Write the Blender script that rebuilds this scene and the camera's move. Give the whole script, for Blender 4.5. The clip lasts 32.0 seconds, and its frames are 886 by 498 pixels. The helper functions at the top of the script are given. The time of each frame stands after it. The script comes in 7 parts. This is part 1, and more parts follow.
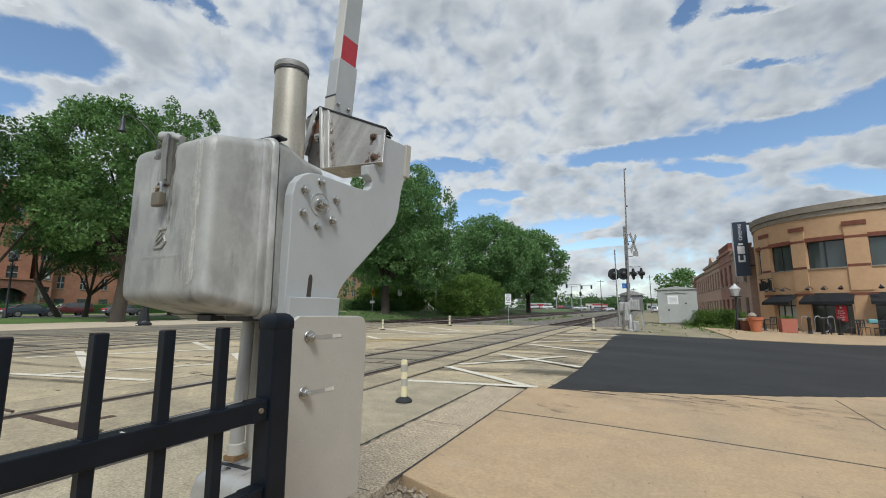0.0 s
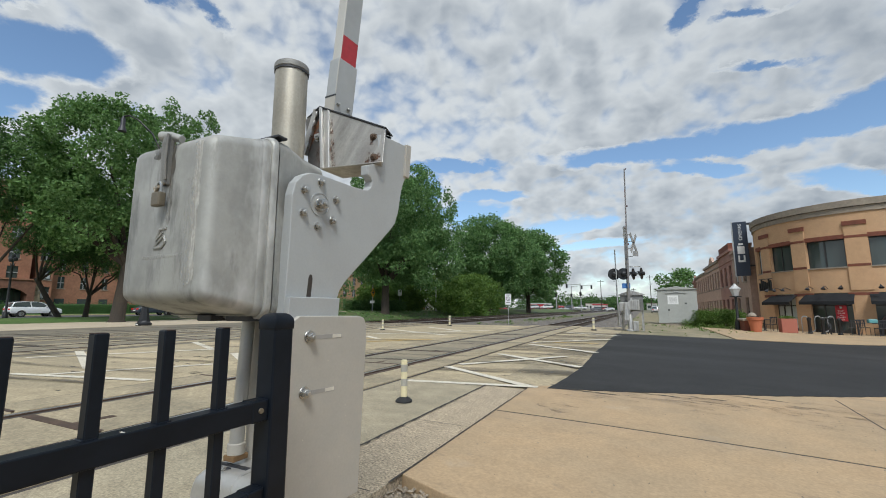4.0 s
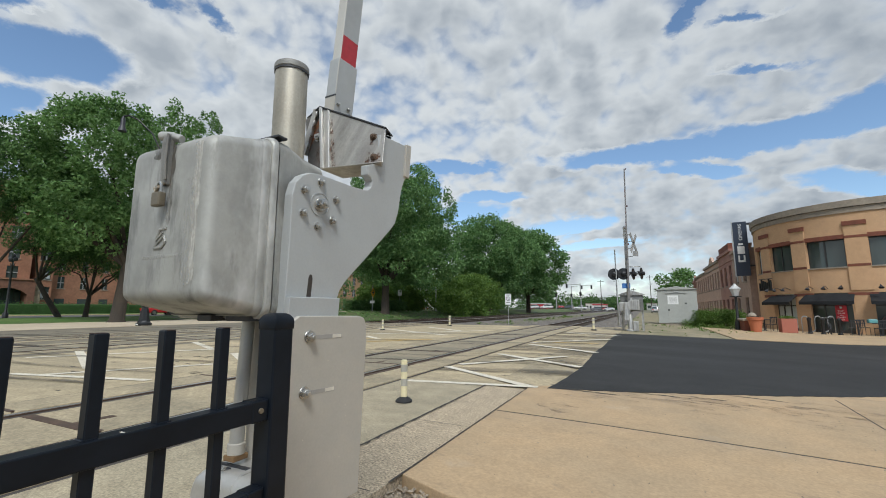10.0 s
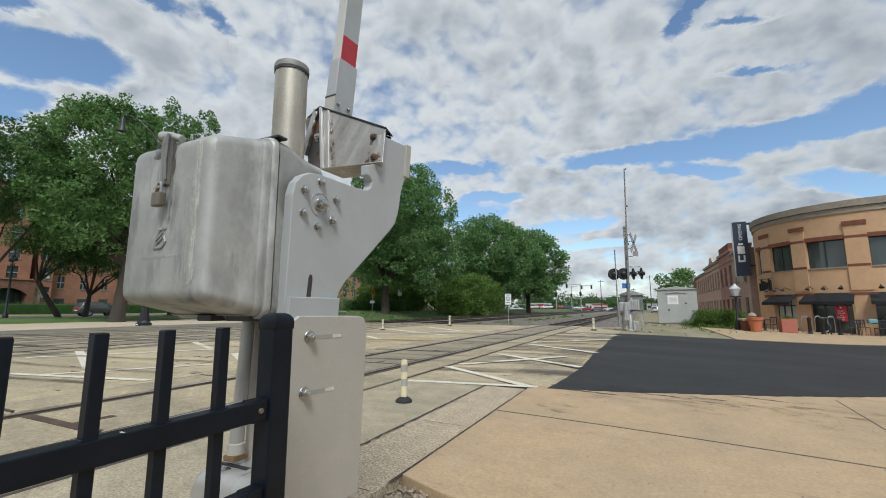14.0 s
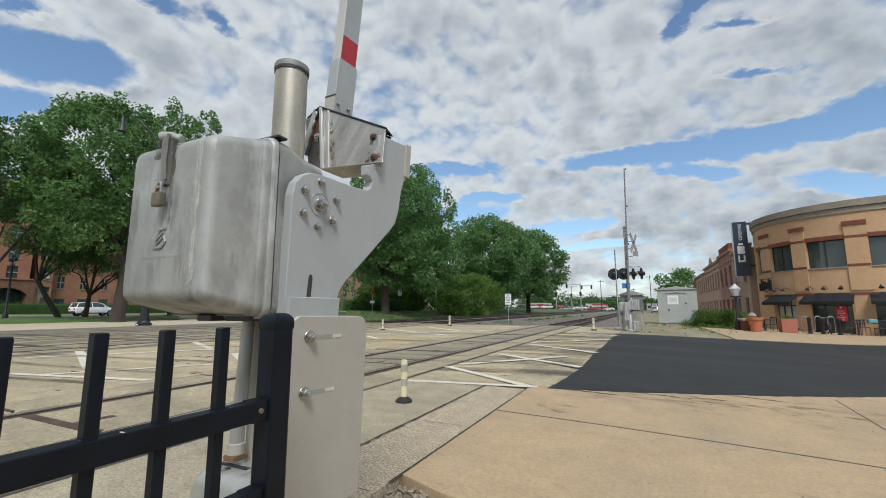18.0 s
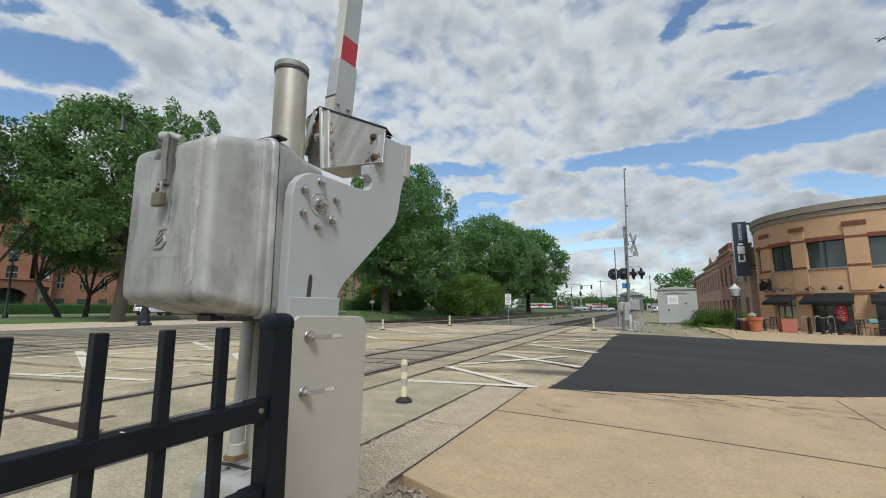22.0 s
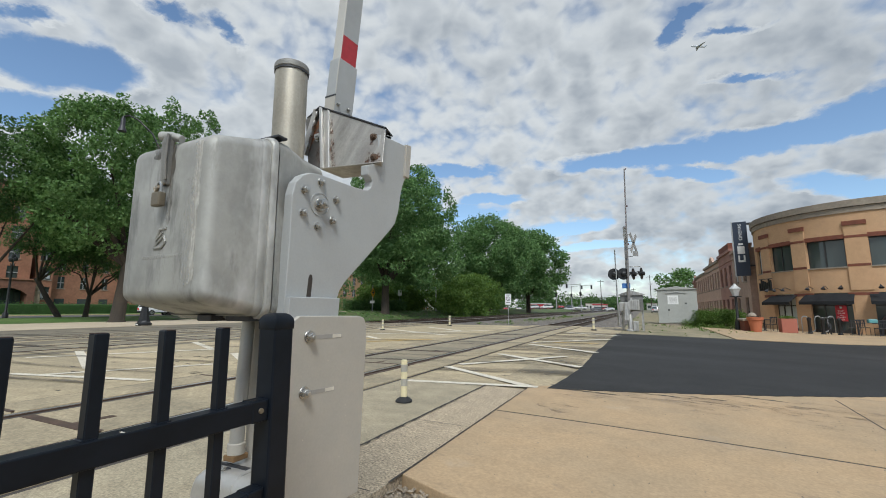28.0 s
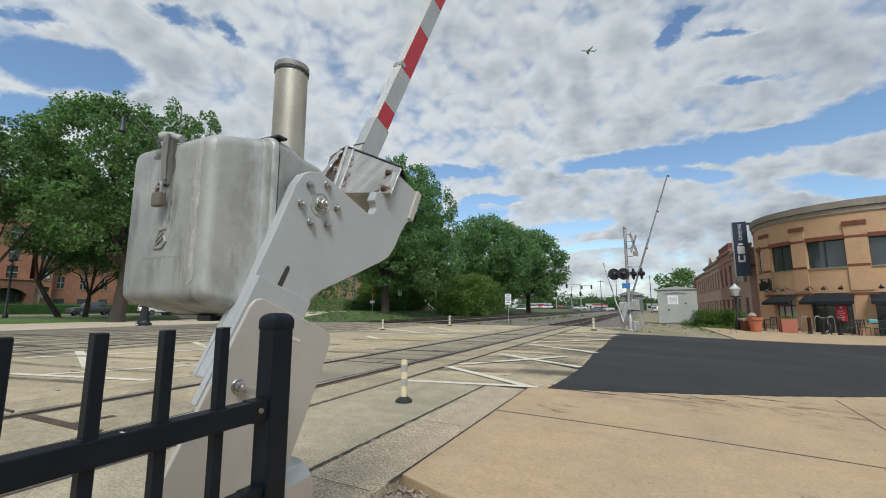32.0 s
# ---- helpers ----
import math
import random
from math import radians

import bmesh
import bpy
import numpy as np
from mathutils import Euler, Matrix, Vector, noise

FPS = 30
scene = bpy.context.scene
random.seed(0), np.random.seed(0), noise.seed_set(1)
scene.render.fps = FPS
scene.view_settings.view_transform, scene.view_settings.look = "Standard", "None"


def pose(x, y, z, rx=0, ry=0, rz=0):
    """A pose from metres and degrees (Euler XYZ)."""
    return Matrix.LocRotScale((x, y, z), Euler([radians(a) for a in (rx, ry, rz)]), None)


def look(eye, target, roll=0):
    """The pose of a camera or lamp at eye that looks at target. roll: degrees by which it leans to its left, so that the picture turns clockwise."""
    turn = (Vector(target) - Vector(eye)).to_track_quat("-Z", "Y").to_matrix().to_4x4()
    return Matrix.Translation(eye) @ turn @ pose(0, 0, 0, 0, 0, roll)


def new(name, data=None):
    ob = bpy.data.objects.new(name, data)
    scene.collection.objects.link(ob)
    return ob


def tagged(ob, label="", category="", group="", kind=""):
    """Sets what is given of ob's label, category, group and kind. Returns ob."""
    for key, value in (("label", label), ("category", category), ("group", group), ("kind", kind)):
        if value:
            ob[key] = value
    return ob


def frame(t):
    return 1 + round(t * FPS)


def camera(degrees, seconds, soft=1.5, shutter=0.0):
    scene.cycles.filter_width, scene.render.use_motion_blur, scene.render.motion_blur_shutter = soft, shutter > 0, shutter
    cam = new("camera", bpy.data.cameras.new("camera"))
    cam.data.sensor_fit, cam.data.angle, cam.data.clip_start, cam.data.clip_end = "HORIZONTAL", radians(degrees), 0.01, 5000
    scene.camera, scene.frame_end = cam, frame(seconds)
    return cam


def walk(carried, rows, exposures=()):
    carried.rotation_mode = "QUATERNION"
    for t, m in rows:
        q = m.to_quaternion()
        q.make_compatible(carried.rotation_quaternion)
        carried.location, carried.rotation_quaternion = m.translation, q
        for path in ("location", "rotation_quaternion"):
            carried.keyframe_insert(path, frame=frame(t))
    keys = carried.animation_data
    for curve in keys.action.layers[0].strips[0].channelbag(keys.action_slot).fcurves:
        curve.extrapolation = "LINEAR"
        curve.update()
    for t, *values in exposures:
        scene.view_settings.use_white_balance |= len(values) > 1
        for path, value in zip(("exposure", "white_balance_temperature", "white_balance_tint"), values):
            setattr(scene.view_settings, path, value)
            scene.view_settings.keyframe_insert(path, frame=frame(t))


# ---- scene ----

EYE_H = 1.05
cam = camera(93.31, 32.0, soft=1.0, shutter=0.4)
HEAD = pose(0, 0, EYE_H, 98.076, 0, 25.469)
walk(cam, [(0.0, HEAD), (32.0, HEAD)], exposures=[(0.0, 0.0, 6400, 6), (32.0, 0.0, 6400, 6)])

# ---------------------------------------------------------------- light
SUN_EL, SUN_AZ = radians(52), radians(150)      # azimuth clockwise from +Y
world = bpy.data.worlds.new("sky")
scene.world = world
world.use_nodes = True
wn, wl = world.node_tree.nodes, world.node_tree.links
sky = wn.new("ShaderNodeTexSky")
sky.sky_type, sky.sun_disc = "NISHITA", False
sky.sun_elevation, sky.sun_rotation = SUN_EL, SUN_AZ
sky.air_density, sky.dust_density, sky.ozone_density = 1.0, 0.0, 2.4
wl.new(sky.outputs[0], wn["Background"].inputs[0])
wn["Background"].inputs[1].default_value = 0.15
sun_data = bpy.data.lights.new("sun", "SUN")
sun_data.energy, sun_data.angle, sun_data.color = 3.4, radians(22), (1.0, 0.985, 0.955)
sun = new("sun", sun_data)
sun.matrix_basis = look((0, 0, 0), (-math.sin(SUN_AZ) * math.cos(SUN_EL), -math.cos(SUN_AZ) * math.cos(SUN_EL), -math.sin(SUN_EL)))


# ---------------------------------------------------------------- mesh helpers
class Build:
    """Collects vertices and faces of one mesh."""

    def __init__(self):
        self.v, self.f = [], []

    def poly(self, pts):
        n = len(self.v)
        self.v += [tuple(p) for p in pts]
        self.f.append(tuple(range(n, n + len(pts))))
        return self

    def box(self, x0, x1, y0, y1, z0, z1, m=None):
        n = len(self.v)
        c = [(x, y, z) for z in (z0, z1) for x, y in ((x0, y0), (x1, y0), (x1, y1), (x0, y1))]
        self.v += [tuple(m @ Vector(p)) for p in c] if m else c
        self.f += [tuple(n + i for i in q) for q in ((3, 2, 1, 0), (4, 5, 6, 7), (0, 1, 5, 4), (1, 2, 6, 5), (2, 3, 7, 6), (3, 0, 4, 7))]
        return self

    def tube(self, pts, radii, n=10, cap=True):
        """A round tube through the points."""
        pts = [Vector(p) for p in pts]
        rings, side = [], None
        for i, p in enumerate(pts):
            d = (pts[min(i + 1, len(pts) - 1)] - pts[max(i - 1, 0)]).normalized()
            if side is None:
                side = d.orthogonal().normalized()
            side = (side - d * side.dot(d)).normalized()
            up = d.cross(side)
            r = radii[i] if isinstance(radii, (list, tuple)) else radii
            rings.append([p + (side * math.cos(a) + up * math.sin(a)) * r for a in (2 * math.pi * k / n for k in range(n))])
        self.loft(rings, cap)
        return self

    def loft(self, rings, cap=True, closed=True):
        n0, n = len(self.v), len(rings[0])
        for r in rings:
            self.v += [tuple(p) for p in r]
        for i in range(len(rings) - 1):
            for k in range(n if closed else n - 1):
                a, b = n0 + i * n + k, n0 + i * n + (k + 1) % n
                self.f.append((a, b, b + n, a + n))
        if cap:
            self.f.append(tuple(n0 + k for k in reversed(range(n))))
            self.f.append(tuple(n0 + (len(rings) - 1) * n + k for k in range(n)))
        return self

    def lathe(self, profile, centre=(0, 0, 0), n=16):
        """A solid of revolution about z from (radius, z) pairs."""
        cx, cy, cz = centre
        return self.loft([[(cx + r * math.cos(a), cy + r * math.sin(a), cz + z) for a in (2 * math.pi * k / n for k in range(n))] for r, z in profile])

    def prism(self, outline, x0, x1):
        """An outline of (y, z) drawn out along x."""
        self.loft([[(x0, y, z) for y, z in outline], [(x1, y, z) for y, z in outline]])
        return self

    def mesh(self, name, mat, bevel=0.0, seg=2, smooth=False):
        me = bpy.data.meshes.new(name)
        me.from_pydata(self.v, [], self.f)
        bm = bmesh.new()
        bm.from_mesh(me)
        if bevel:
            bmesh.ops.remove_doubles(bm, verts=bm.verts, dist=1e-5)
        bmesh.ops.recalc_face_normals(bm, faces=bm.faces)
        if bevel:
            sharp = [e for e in bm.edges if len(e.link_faces) == 2 and e.calc_face_angle(0) > 0.5]
            bmesh.ops.bevel(bm, geom=sharp, offset=bevel, segments=seg, profile=0.5, affect="EDGES", clamp_overlap=True)
        bm.to_mesh(me)
        bm.free()
        if smooth:
            me.shade_smooth()
            me.set_sharp_from_angle(angle=radians(38))
        me.materials.append(mat)
        return me


def part(name, b, mat, parent, label="", bevel=0.0, seg=2, smooth=False, at=None):
    """Links a Build, or a mesh, as one mesh object under a thing or a part."""
    me = b.mesh(name, mat, bevel, seg, smooth) if isinstance(b, Build) else b
    ob = new(name, me)
    ob.parent = parent
    if at is not None:
        ob.matrix_basis = at
    return tagged(ob, label)


def thing(name, m, label, category, group="", kind=""):
    ob = new(name)
    ob.empty_display_size = 0.1
    ob.matrix_basis = m
    return tagged(ob, label, category, group, kind)


def solid(name, b, mat, label, category, kind="structure", bevel=0.0, smooth=False, group=""):
    ob = new(name, b.mesh(name, mat, bevel, 2, smooth))
    return tagged(ob, label, category, group, kind)


def smoothstep(a, b, x):
    t = min(1.0, max(0.0, (x - a) / (b - a)))
    return t * t * (3 - 2 * t)


def ground_z(x, y=0.0):
    """Height of the ground: level at the tracks, falling to the shops, low grass banks before the street."""
    z = -0.6 * smoothstep(-3.0, 12.0, x) if x > -3 else 0.0
    back = 1 - smoothstep(-44, -52, x)
    bank = 0.27 * smoothstep(-38, -43, x) * back * (1 - smoothstep(60, 90, y))
    side = 0.75 * smoothstep(-21.5, -27, x) * smoothstep(24, 34, y) * back
    return z + max(bank, side) + 0.05 * smoothstep(-44, -52, x)


def sheet(name, xs, ys, lift, thick, mat, label, category, kind="structure"):
    """A slab that lies on the ground, lift above it."""
    b = Build()
    nx, ny = len(xs), len(ys)
    top = [[(x, y, ground_z(x, y) + lift) for x in xs] for y in ys]
    for row in top:
        b.v += row
    for j in range(ny - 1):
        for i in range(nx - 1):
            a = j * nx + i
            b.f.append((a, a + 1, a + 1 + nx, a + nx))
    rim = [top[0][i] for i in range(nx)] + [top[j][-1] for j in range(1, ny)] + [top[-1][i] for i in range(nx - 2, -1, -1)] + [top[j][0] for j in range(ny - 2, 0, -1)]
    if thick:
        b.loft([rim, [(x, y, z - thick) for x, y, z in rim]], cap=False)
    return solid(name, b, mat, label, category, kind)


def patch(name, xs, lo, hi, n, lift, thick, mat, label, category, kind="structure", bevel=0.0, stray=None):
    """A slab on the ground between two curves y = lo(x) and y = hi(x)."""
    b = Build()
    nx = len(xs)
    top = []
    for j in range(n + 1):
        top.append([(x, lo(x) + (hi(x) - lo(x)) * j / n, ground_z(x, 0) + lift) for x in xs])
        if stray:
            top[-1] = [(x + stray(x, y), y, z) for x, y, z in top[-1]]
    for r in top:
        b.v += r
    for j in range(n):
        for i in range(nx - 1):
            a = j * nx + i
            b.f.append((a, a + 1, a + 1 + nx, a + nx))
    rim = top[0] + [top[j][-1] for j in range(1, n + 1)] + top[-1][-2::-1] + [top[j][0] for j in range(n - 1, 0, -1)]
    b.loft([rim, [(x, y, z - thick) for x, y, z in rim]], cap=False)
    return solid(name, b, mat, label, category, kind, bevel)


def span(a, b, n):
    return [a + (b - a) * i / n for i in range(n + 1)]


# ---------------------------------------------------------------- materials
def material(name, base, rough=0.7, metal=0.0, spec=0.5):
    m = bpy.data.materials.new(name)
    m.use_nodes = True
    b = m.node_tree.nodes["Principled BSDF"]
    b.inputs["Base Color"].default_value = (*base, 1)
    b.inputs["Roughness"].default_value = rough
    b.inputs["Metallic"].default_value = metal
    b.inputs["Specular IOR Level"].default_value = spec
    return m


def noise_node(m, scale, detail=5, rough=0.6, stretch=None, kind="Object"):
    n, l = m.node_tree.nodes, m.node_tree.links
    tc = n.new("ShaderNodeTexCoord")
    src = tc.outputs[kind]
    if stretch:
        mp = n.new("ShaderNodeMapping")
        mp.inputs["Scale"].default_value = stretch
        l.new(src, mp.inputs["Vector"])
        src = mp.outputs[0]
    t = n.new("ShaderNodeTexNoise")
    t.inputs["Scale"].default_value, t.inputs["Detail"].default_value, t.inputs["Roughness"].default_value = scale, detail, rough
    l.new(src, t.inputs["Vector"])
    return t.outputs[0]


def ramp(m, src, stops):
    n, l = m.node_tree.nodes, m.node_tree.links
    r = n.new("ShaderNodeValToRGB")
    e = r.color_ramp.elements
    while len(e) < len(stops):
        e.new(0.5)
    for el, (p, c) in zip(e, stops):
        el.position, el.color = p, (*c, 1) if len(c) == 3 else c
    l.new(src, r.inputs[0])
    return r.outputs[0]


def mix(m, fac, a, b, mode="MIX"):
    n, l = m.node_tree.nodes, m.node_tree.links
    x = n.new("ShaderNodeMix")
    x.data_type, x.blend_type = "RGBA", mode
    for sock, val in ((x.inputs[0], fac), (x.inputs[6], a), (x.inputs[7], b)):
        if hasattr(val, "is_linked"):
            l.new(val, sock)
        else:
            sock.default_value = val if isinstance(val, (int, float)) else (*val, 1)
    return x.outputs[2]


def bump(m, src, strength=0.3, dist=0.01):
    n, l = m.node_tree.nodes, m.node_tree.links
    b = n.new("ShaderNodeBump")
    b.inputs["Strength"].default_value, b.inputs["Distance"].default_value = strength, dist
    l.new(src, b.inputs["Height"])
    l.new(b.outputs[0], n["Principled BSDF"].inputs["Normal"])


def paint(m, col, rough=None):
    l, b = m.node_tree.links, m.node_tree.nodes["Principled BSDF"]
    l.new(col, b.inputs["Base Color"])
    if rough is not None:
        l.new(rough, b.inputs["Roughness"])
    return m


def worn(name, c1, c2, scale=3.0, fine=60.0, rough=0.8, relief=0.25, depth=0.004, metal=0.0, grit=0.25, spec=0.4, stretch=None, blotch=0.8):
    """A surface that varies between two colours in patches, with a fine grain and relief."""
    m = material(name, c1, rough, metal, spec)
    big = ramp(m, noise_node(m, scale, 6, 0.62, stretch), [(0.36, (0, 0, 0)), (0.66, (1, 1, 1))])
    small = noise_node(m, fine, 4, 0.7)
    grain = ramp(m, small, [(0.3, (1 - grit,) * 3), (0.7, (1 + grit * 0.5,) * 3)])
    blot = ramp(m, noise_node(m, scale * 5.3, 6, 0.7), [(0.32, (blotch,) * 3), (0.62, (2 - blotch - 0.12 if blotch < 0.9 else 1.03,) * 3)])
    paint(m, mix(m, 1.0, mix(m, 1.0, mix(m, big, c1, c2), blot, "MULTIPLY"), grain, "MULTIPLY"), ramp(m, big, [(0, (rough,) * 3), (1, (max(0.05, rough - 0.12),) * 3)]))
    if relief:
        bump(m, small, relief, depth)
    return m


def flat(name, c, rough=0.6, metal=0.0, spec=0.5, var=0.12, scale=25.0):
    """A plain coat with a little dirt in it."""
    m = material(name, c, rough, metal, spec)
    paint(m, mix(m, 1.0, c, ramp(m, noise_node(m, scale, 5, 0.65), [(0.3, (1 - var,) * 3), (0.7, (1 + var,) * 3)]), "MULTIPLY"))
    return m


M = {}
M["ground"] = worn("dry_ground", (0.20, 0.17, 0.12), (0.10, 0.12, 0.05), 0.25, 6, 0.95)
M["grass"] = worn("grass", (0.06, 0.13, 0.022), (0.11, 0.165, 0.04), 0.4, 9, 0.9, 0.6, 0.03)
M["verge"] = worn("rough_verge", (0.05, 0.085, 0.022), (0.10, 0.12, 0.04), 0.6, 9, 0.9, 0.6, 0.03)
M["panel"] = worn("crossing_concrete", (0.515, 0.414, 0.261), (0.319, 0.266, 0.174), 0.8, 30, 0.85, 0.3, 0.004, stretch=(0.16, 1.0, 1), grit=0.38)
M["walk"] = worn("tan_concrete", (0.450, 0.313, 0.180), (0.366, 0.272, 0.168), 0.6, 40, 0.85, 0.2, 0.002, grit=0.22, blotch=0.9)


def stained(m, scale, stretch, lo, hi, amount, tint, detail=7):
    """Lays irregular stains over a surface's colour."""
    b = m.node_tree.nodes["Principled BSDF"]
    was = b.inputs["Base Color"].links[0].from_socket
    st = ramp(m, noise_node(m, scale, detail, 0.66, stretch), [(lo, (0, 0, 0)), (hi, (amount,) * 3)])
    paint(m, mix(m, st, was, tint))


stained(M["walk"], 0.55, (0.35, 1.6, 1), 0.56, 0.72, 0.55, (0.165, 0.14, 0.115))
stained(M["walk"], 2.6, (0.5, 1.3, 1), 0.62, 0.70, 0.45, (0.14, 0.115, 0.095))
stained(M["walk"], 1.3, (1, 1, 1), 0.60, 0.78, 0.4, (0.44, 0.40, 0.33))
M["kerb"] = worn("exposed_aggregate", (0.539, 0.431, 0.297), (0.430, 0.345, 0.239), 5.0, 60, 0.9, 0.7, 0.006, grit=0.8, blotch=0.88)
M["approach"] = worn("grey_concrete", (0.422, 0.355, 0.239), (0.345, 0.295, 0.204), 0.8, 60, 0.88, 0.4, 0.004, grit=0.5)
stained(M["approach"], 1.4, (0.6, 1, 1), 0.58, 0.72, 0.35, (0.20, 0.18, 0.15))
M["asphalt"] = worn("fresh_asphalt", (0.029, 0.0285, 0.028), (0.036, 0.0355, 0.035), 0.35, 140, 0.85, 0.5, 0.005, grit=0.4, spec=0.25, stretch=(0.25, 1, 1))
M["street"] = worn("street_asphalt", (0.10, 0.10, 0.10), (0.075, 0.075, 0.075), 0.3, 20, 0.85)
M["ballast"] = worn("ballast", (0.21, 0.185, 0.16), (0.13, 0.115, 0.10), 1.2, 16, 0.95, 1.0, 0.05, grit=0.6)
M["stone"] = worn("ballast_stone", (0.26, 0.235, 0.21), (0.15, 0.135, 0.12), 3, 30, 0.95, 0.0)
M["gravel"] = worn("loose_gravel", (0.40, 0.33, 0.24), (0.19, 0.15, 0.105), 10, 60, 0.9, 0.4)
M["rail"] = worn("rail_steel", (0.13, 0.085, 0.06), (0.075, 0.05, 0.038), 4, 40, 0.7, 0.3, 0.002, metal=0.35)
M["railtop"] = flat("polished_rail_head", (0.52, 0.5, 0.47), 0.38, 0.9)
M["groove"] = flat("dark_groove", (0.045, 0.036, 0.03), 0.9)
M["tie"] = worn("tie_wood", (0.075, 0.058, 0.045), (0.05, 0.04, 0.032), 3, 40, 0.9)
M["white"] = worn("road_paint", (0.73, 0.67, 0.55), (0.58, 0.52, 0.41), 3.5, 50, 0.75, 0.2, 0.001)
M["yellow"] = worn("yellow_road_paint", (0.52, 0.33, 0.08), (0.42, 0.29, 0.11), 3.5, 50, 0.75, 0.2, 0.001)
M["black"] = flat("black_fence_coat", (0.005, 0.0075, 0.012), 0.40, 0, 0.2, 0.3, 12)
M["rubber"] = flat("black_rubber", (0.02, 0.02, 0.02), 0.85)
M["dark"] = flat("dark_metal", (0.025, 0.026, 0.03), 0.5)
M["grey_metal"] = flat("grey_metal", (0.38, 0.38, 0.37), 0.5, 0.6)
M["zinc"] = worn("zinc_hardware", (0.50, 0.49, 0.47), (0.38, 0.37, 0.345), 30, 140, 0.36, 0.1, 0.0005, metal=0.85, grit=0.1)


def galvanised(name, c1, c2, rough, metal, rust=0.0, streak=True, grime=0.35):
    """Weathered bare metal: cloudy patches, upright streaks, dark grime, rust runs where asked."""
    m = material(name, c1, rough, metal)
    cloud = ramp(m, noise_node(m, 5.5, 6, 0.6), [(0.35, (0, 0, 0)), (0.68, (1, 1, 1))])
    col = mix(m, cloud, c1, c2)
    if streak:
        st = ramp(m, noise_node(m, 9.0, 5, 0.6, (1.6, 1.6, 0.16)), [(0.40, (1 - grime,) * 3), (0.60, (1.06,) * 3)])
        col = mix(m, 0.8, col, st, "MULTIPLY")
    grit = ramp(m, noise_node(m, 120, 3, 0.7), [(0.25, (0.86 if streak else 0.95,) * 3), (0.7, (1.05 if streak else 1.02,) * 3)])
    col = mix(m, 1.0, col, grit, "MULTIPLY")
    if rust:
        spots = ramp(m, noise_node(m, 13, 8, 0.68, (1, 1, 0.45)), [(0.62 - rust, (0, 0, 0)), (0.68 - rust, (1, 1, 1))])
        col = mix(m, spots, col, (0.16, 0.062, 0.025))
    paint(m, col, ramp(m, cloud, [(0, (rough,) * 3), (1, (rough + 0.12,) * 3)]))
    bump(m, noise_node(m, 16, 5, 0.55), 0.10, 0.006)
    return m


M["case"] = galvanised("cast_aluminium", (0.42, 0.412, 0.38), (0.33, 0.325, 0.30), 0.56, 0.42, 0, False)
stained(M["case"], 2.4, (1, 1, 0.6), 0.46, 0.62, 0.75, (0.20, 0.198, 0.186), 5)
stained(M["case"], 6.0, (1.2, 1.2, 0.3), 0.54, 0.64, 0.7, (0.14, 0.139, 0.13), 6)
stained(M["case"], 4.0, (1, 1, 0.5), 0.54, 0.68, 0.75, (0.62, 0.61, 0.585), 5)
M["plate"] = galvanised("zinc_plate", (0.42, 0.43, 0.425), (0.40, 0.405, 0.40), 0.55, 0.25, 0, False)
M["weight"] = galvanised("weight_plate", (0.45, 0.42, 0.37), (0.42, 0.395, 0.35), 0.55, 0.25, 0, False)
M["bracket"] = galvanised("rusty_bracket", (0.52, 0.50, 0.46), (0.38, 0.36, 0.33), 0.40, 0.65, 0.0, True, 0.25)
stained(M["bracket"], 9.0, (1, 1, 0.7), 0.50, 0.68, 0.6, (0.22, 0.205, 0.185), 5)
M["pipe"] = galvanised("mast_aluminium", (0.46, 0.42, 0.345), (0.38, 0.345, 0.28), 0.46, 0.6, 0, True, 0.25)
M["arm_grey"] = flat("arm_grey", (0.36, 0.37, 0.37), 0.55, 0.2, 0.5, 0.08, 8)
M["arm_white"] = flat("arm_white", (0.46, 0.45, 0.42), 0.5, 0, 0.5, 0.06, 8)
M["arm_red"] = flat("arm_red", (0.36, 0.022, 0.03), 0.45, 0, 0.5, 0.15, 30)
M["brass"] = flat("old_brass", (0.20, 0.17, 0.125), 0.5, 0.7)
M["wood"] = flat("shim_wood", (0.17, 0.10, 0.045), 0.8)

# ---------------------------------------------------------------- clouds
cm = bpy.data.materials.new("cloud")
cm.use_nodes = True
cn, cl = cm.node_tree.nodes, cm.node_tree.links
cn.clear()
out = cn.new("ShaderNodeOutputMaterial")
tc = cn.new("ShaderNodeTexCoord")
sep = cn.new("ShaderNodeSeparateXYZ")
cl.new(tc.outputs["Object"], sep.inputs[0])


def cmath(op, a, b=None, clamp=False):
    n = cn.new("ShaderNodeMath")
    n.operation, n.use_clamp = op, clamp
    for s, v in zip(n.inputs, (a, b)):
        if v is None:
            continue
        if hasattr(v, "is_linked"):
            cl.new(v, s)
        else:
            s.default_value = v
    return n.outputs[0]


# the deck is level: its pattern lies on a plane one kilometre up
over = cmath("DIVIDE", 1000.0, cmath("MAXIMUM", sep.outputs[2], 60.0))
comb = cn.new("ShaderNodeCombineXYZ")
cl.new(cmath("MULTIPLY", sep.outputs[0], over), comb.inputs[0])
cl.new(cmath("MULTIPLY", sep.outputs[1], over), comb.inputs[1])


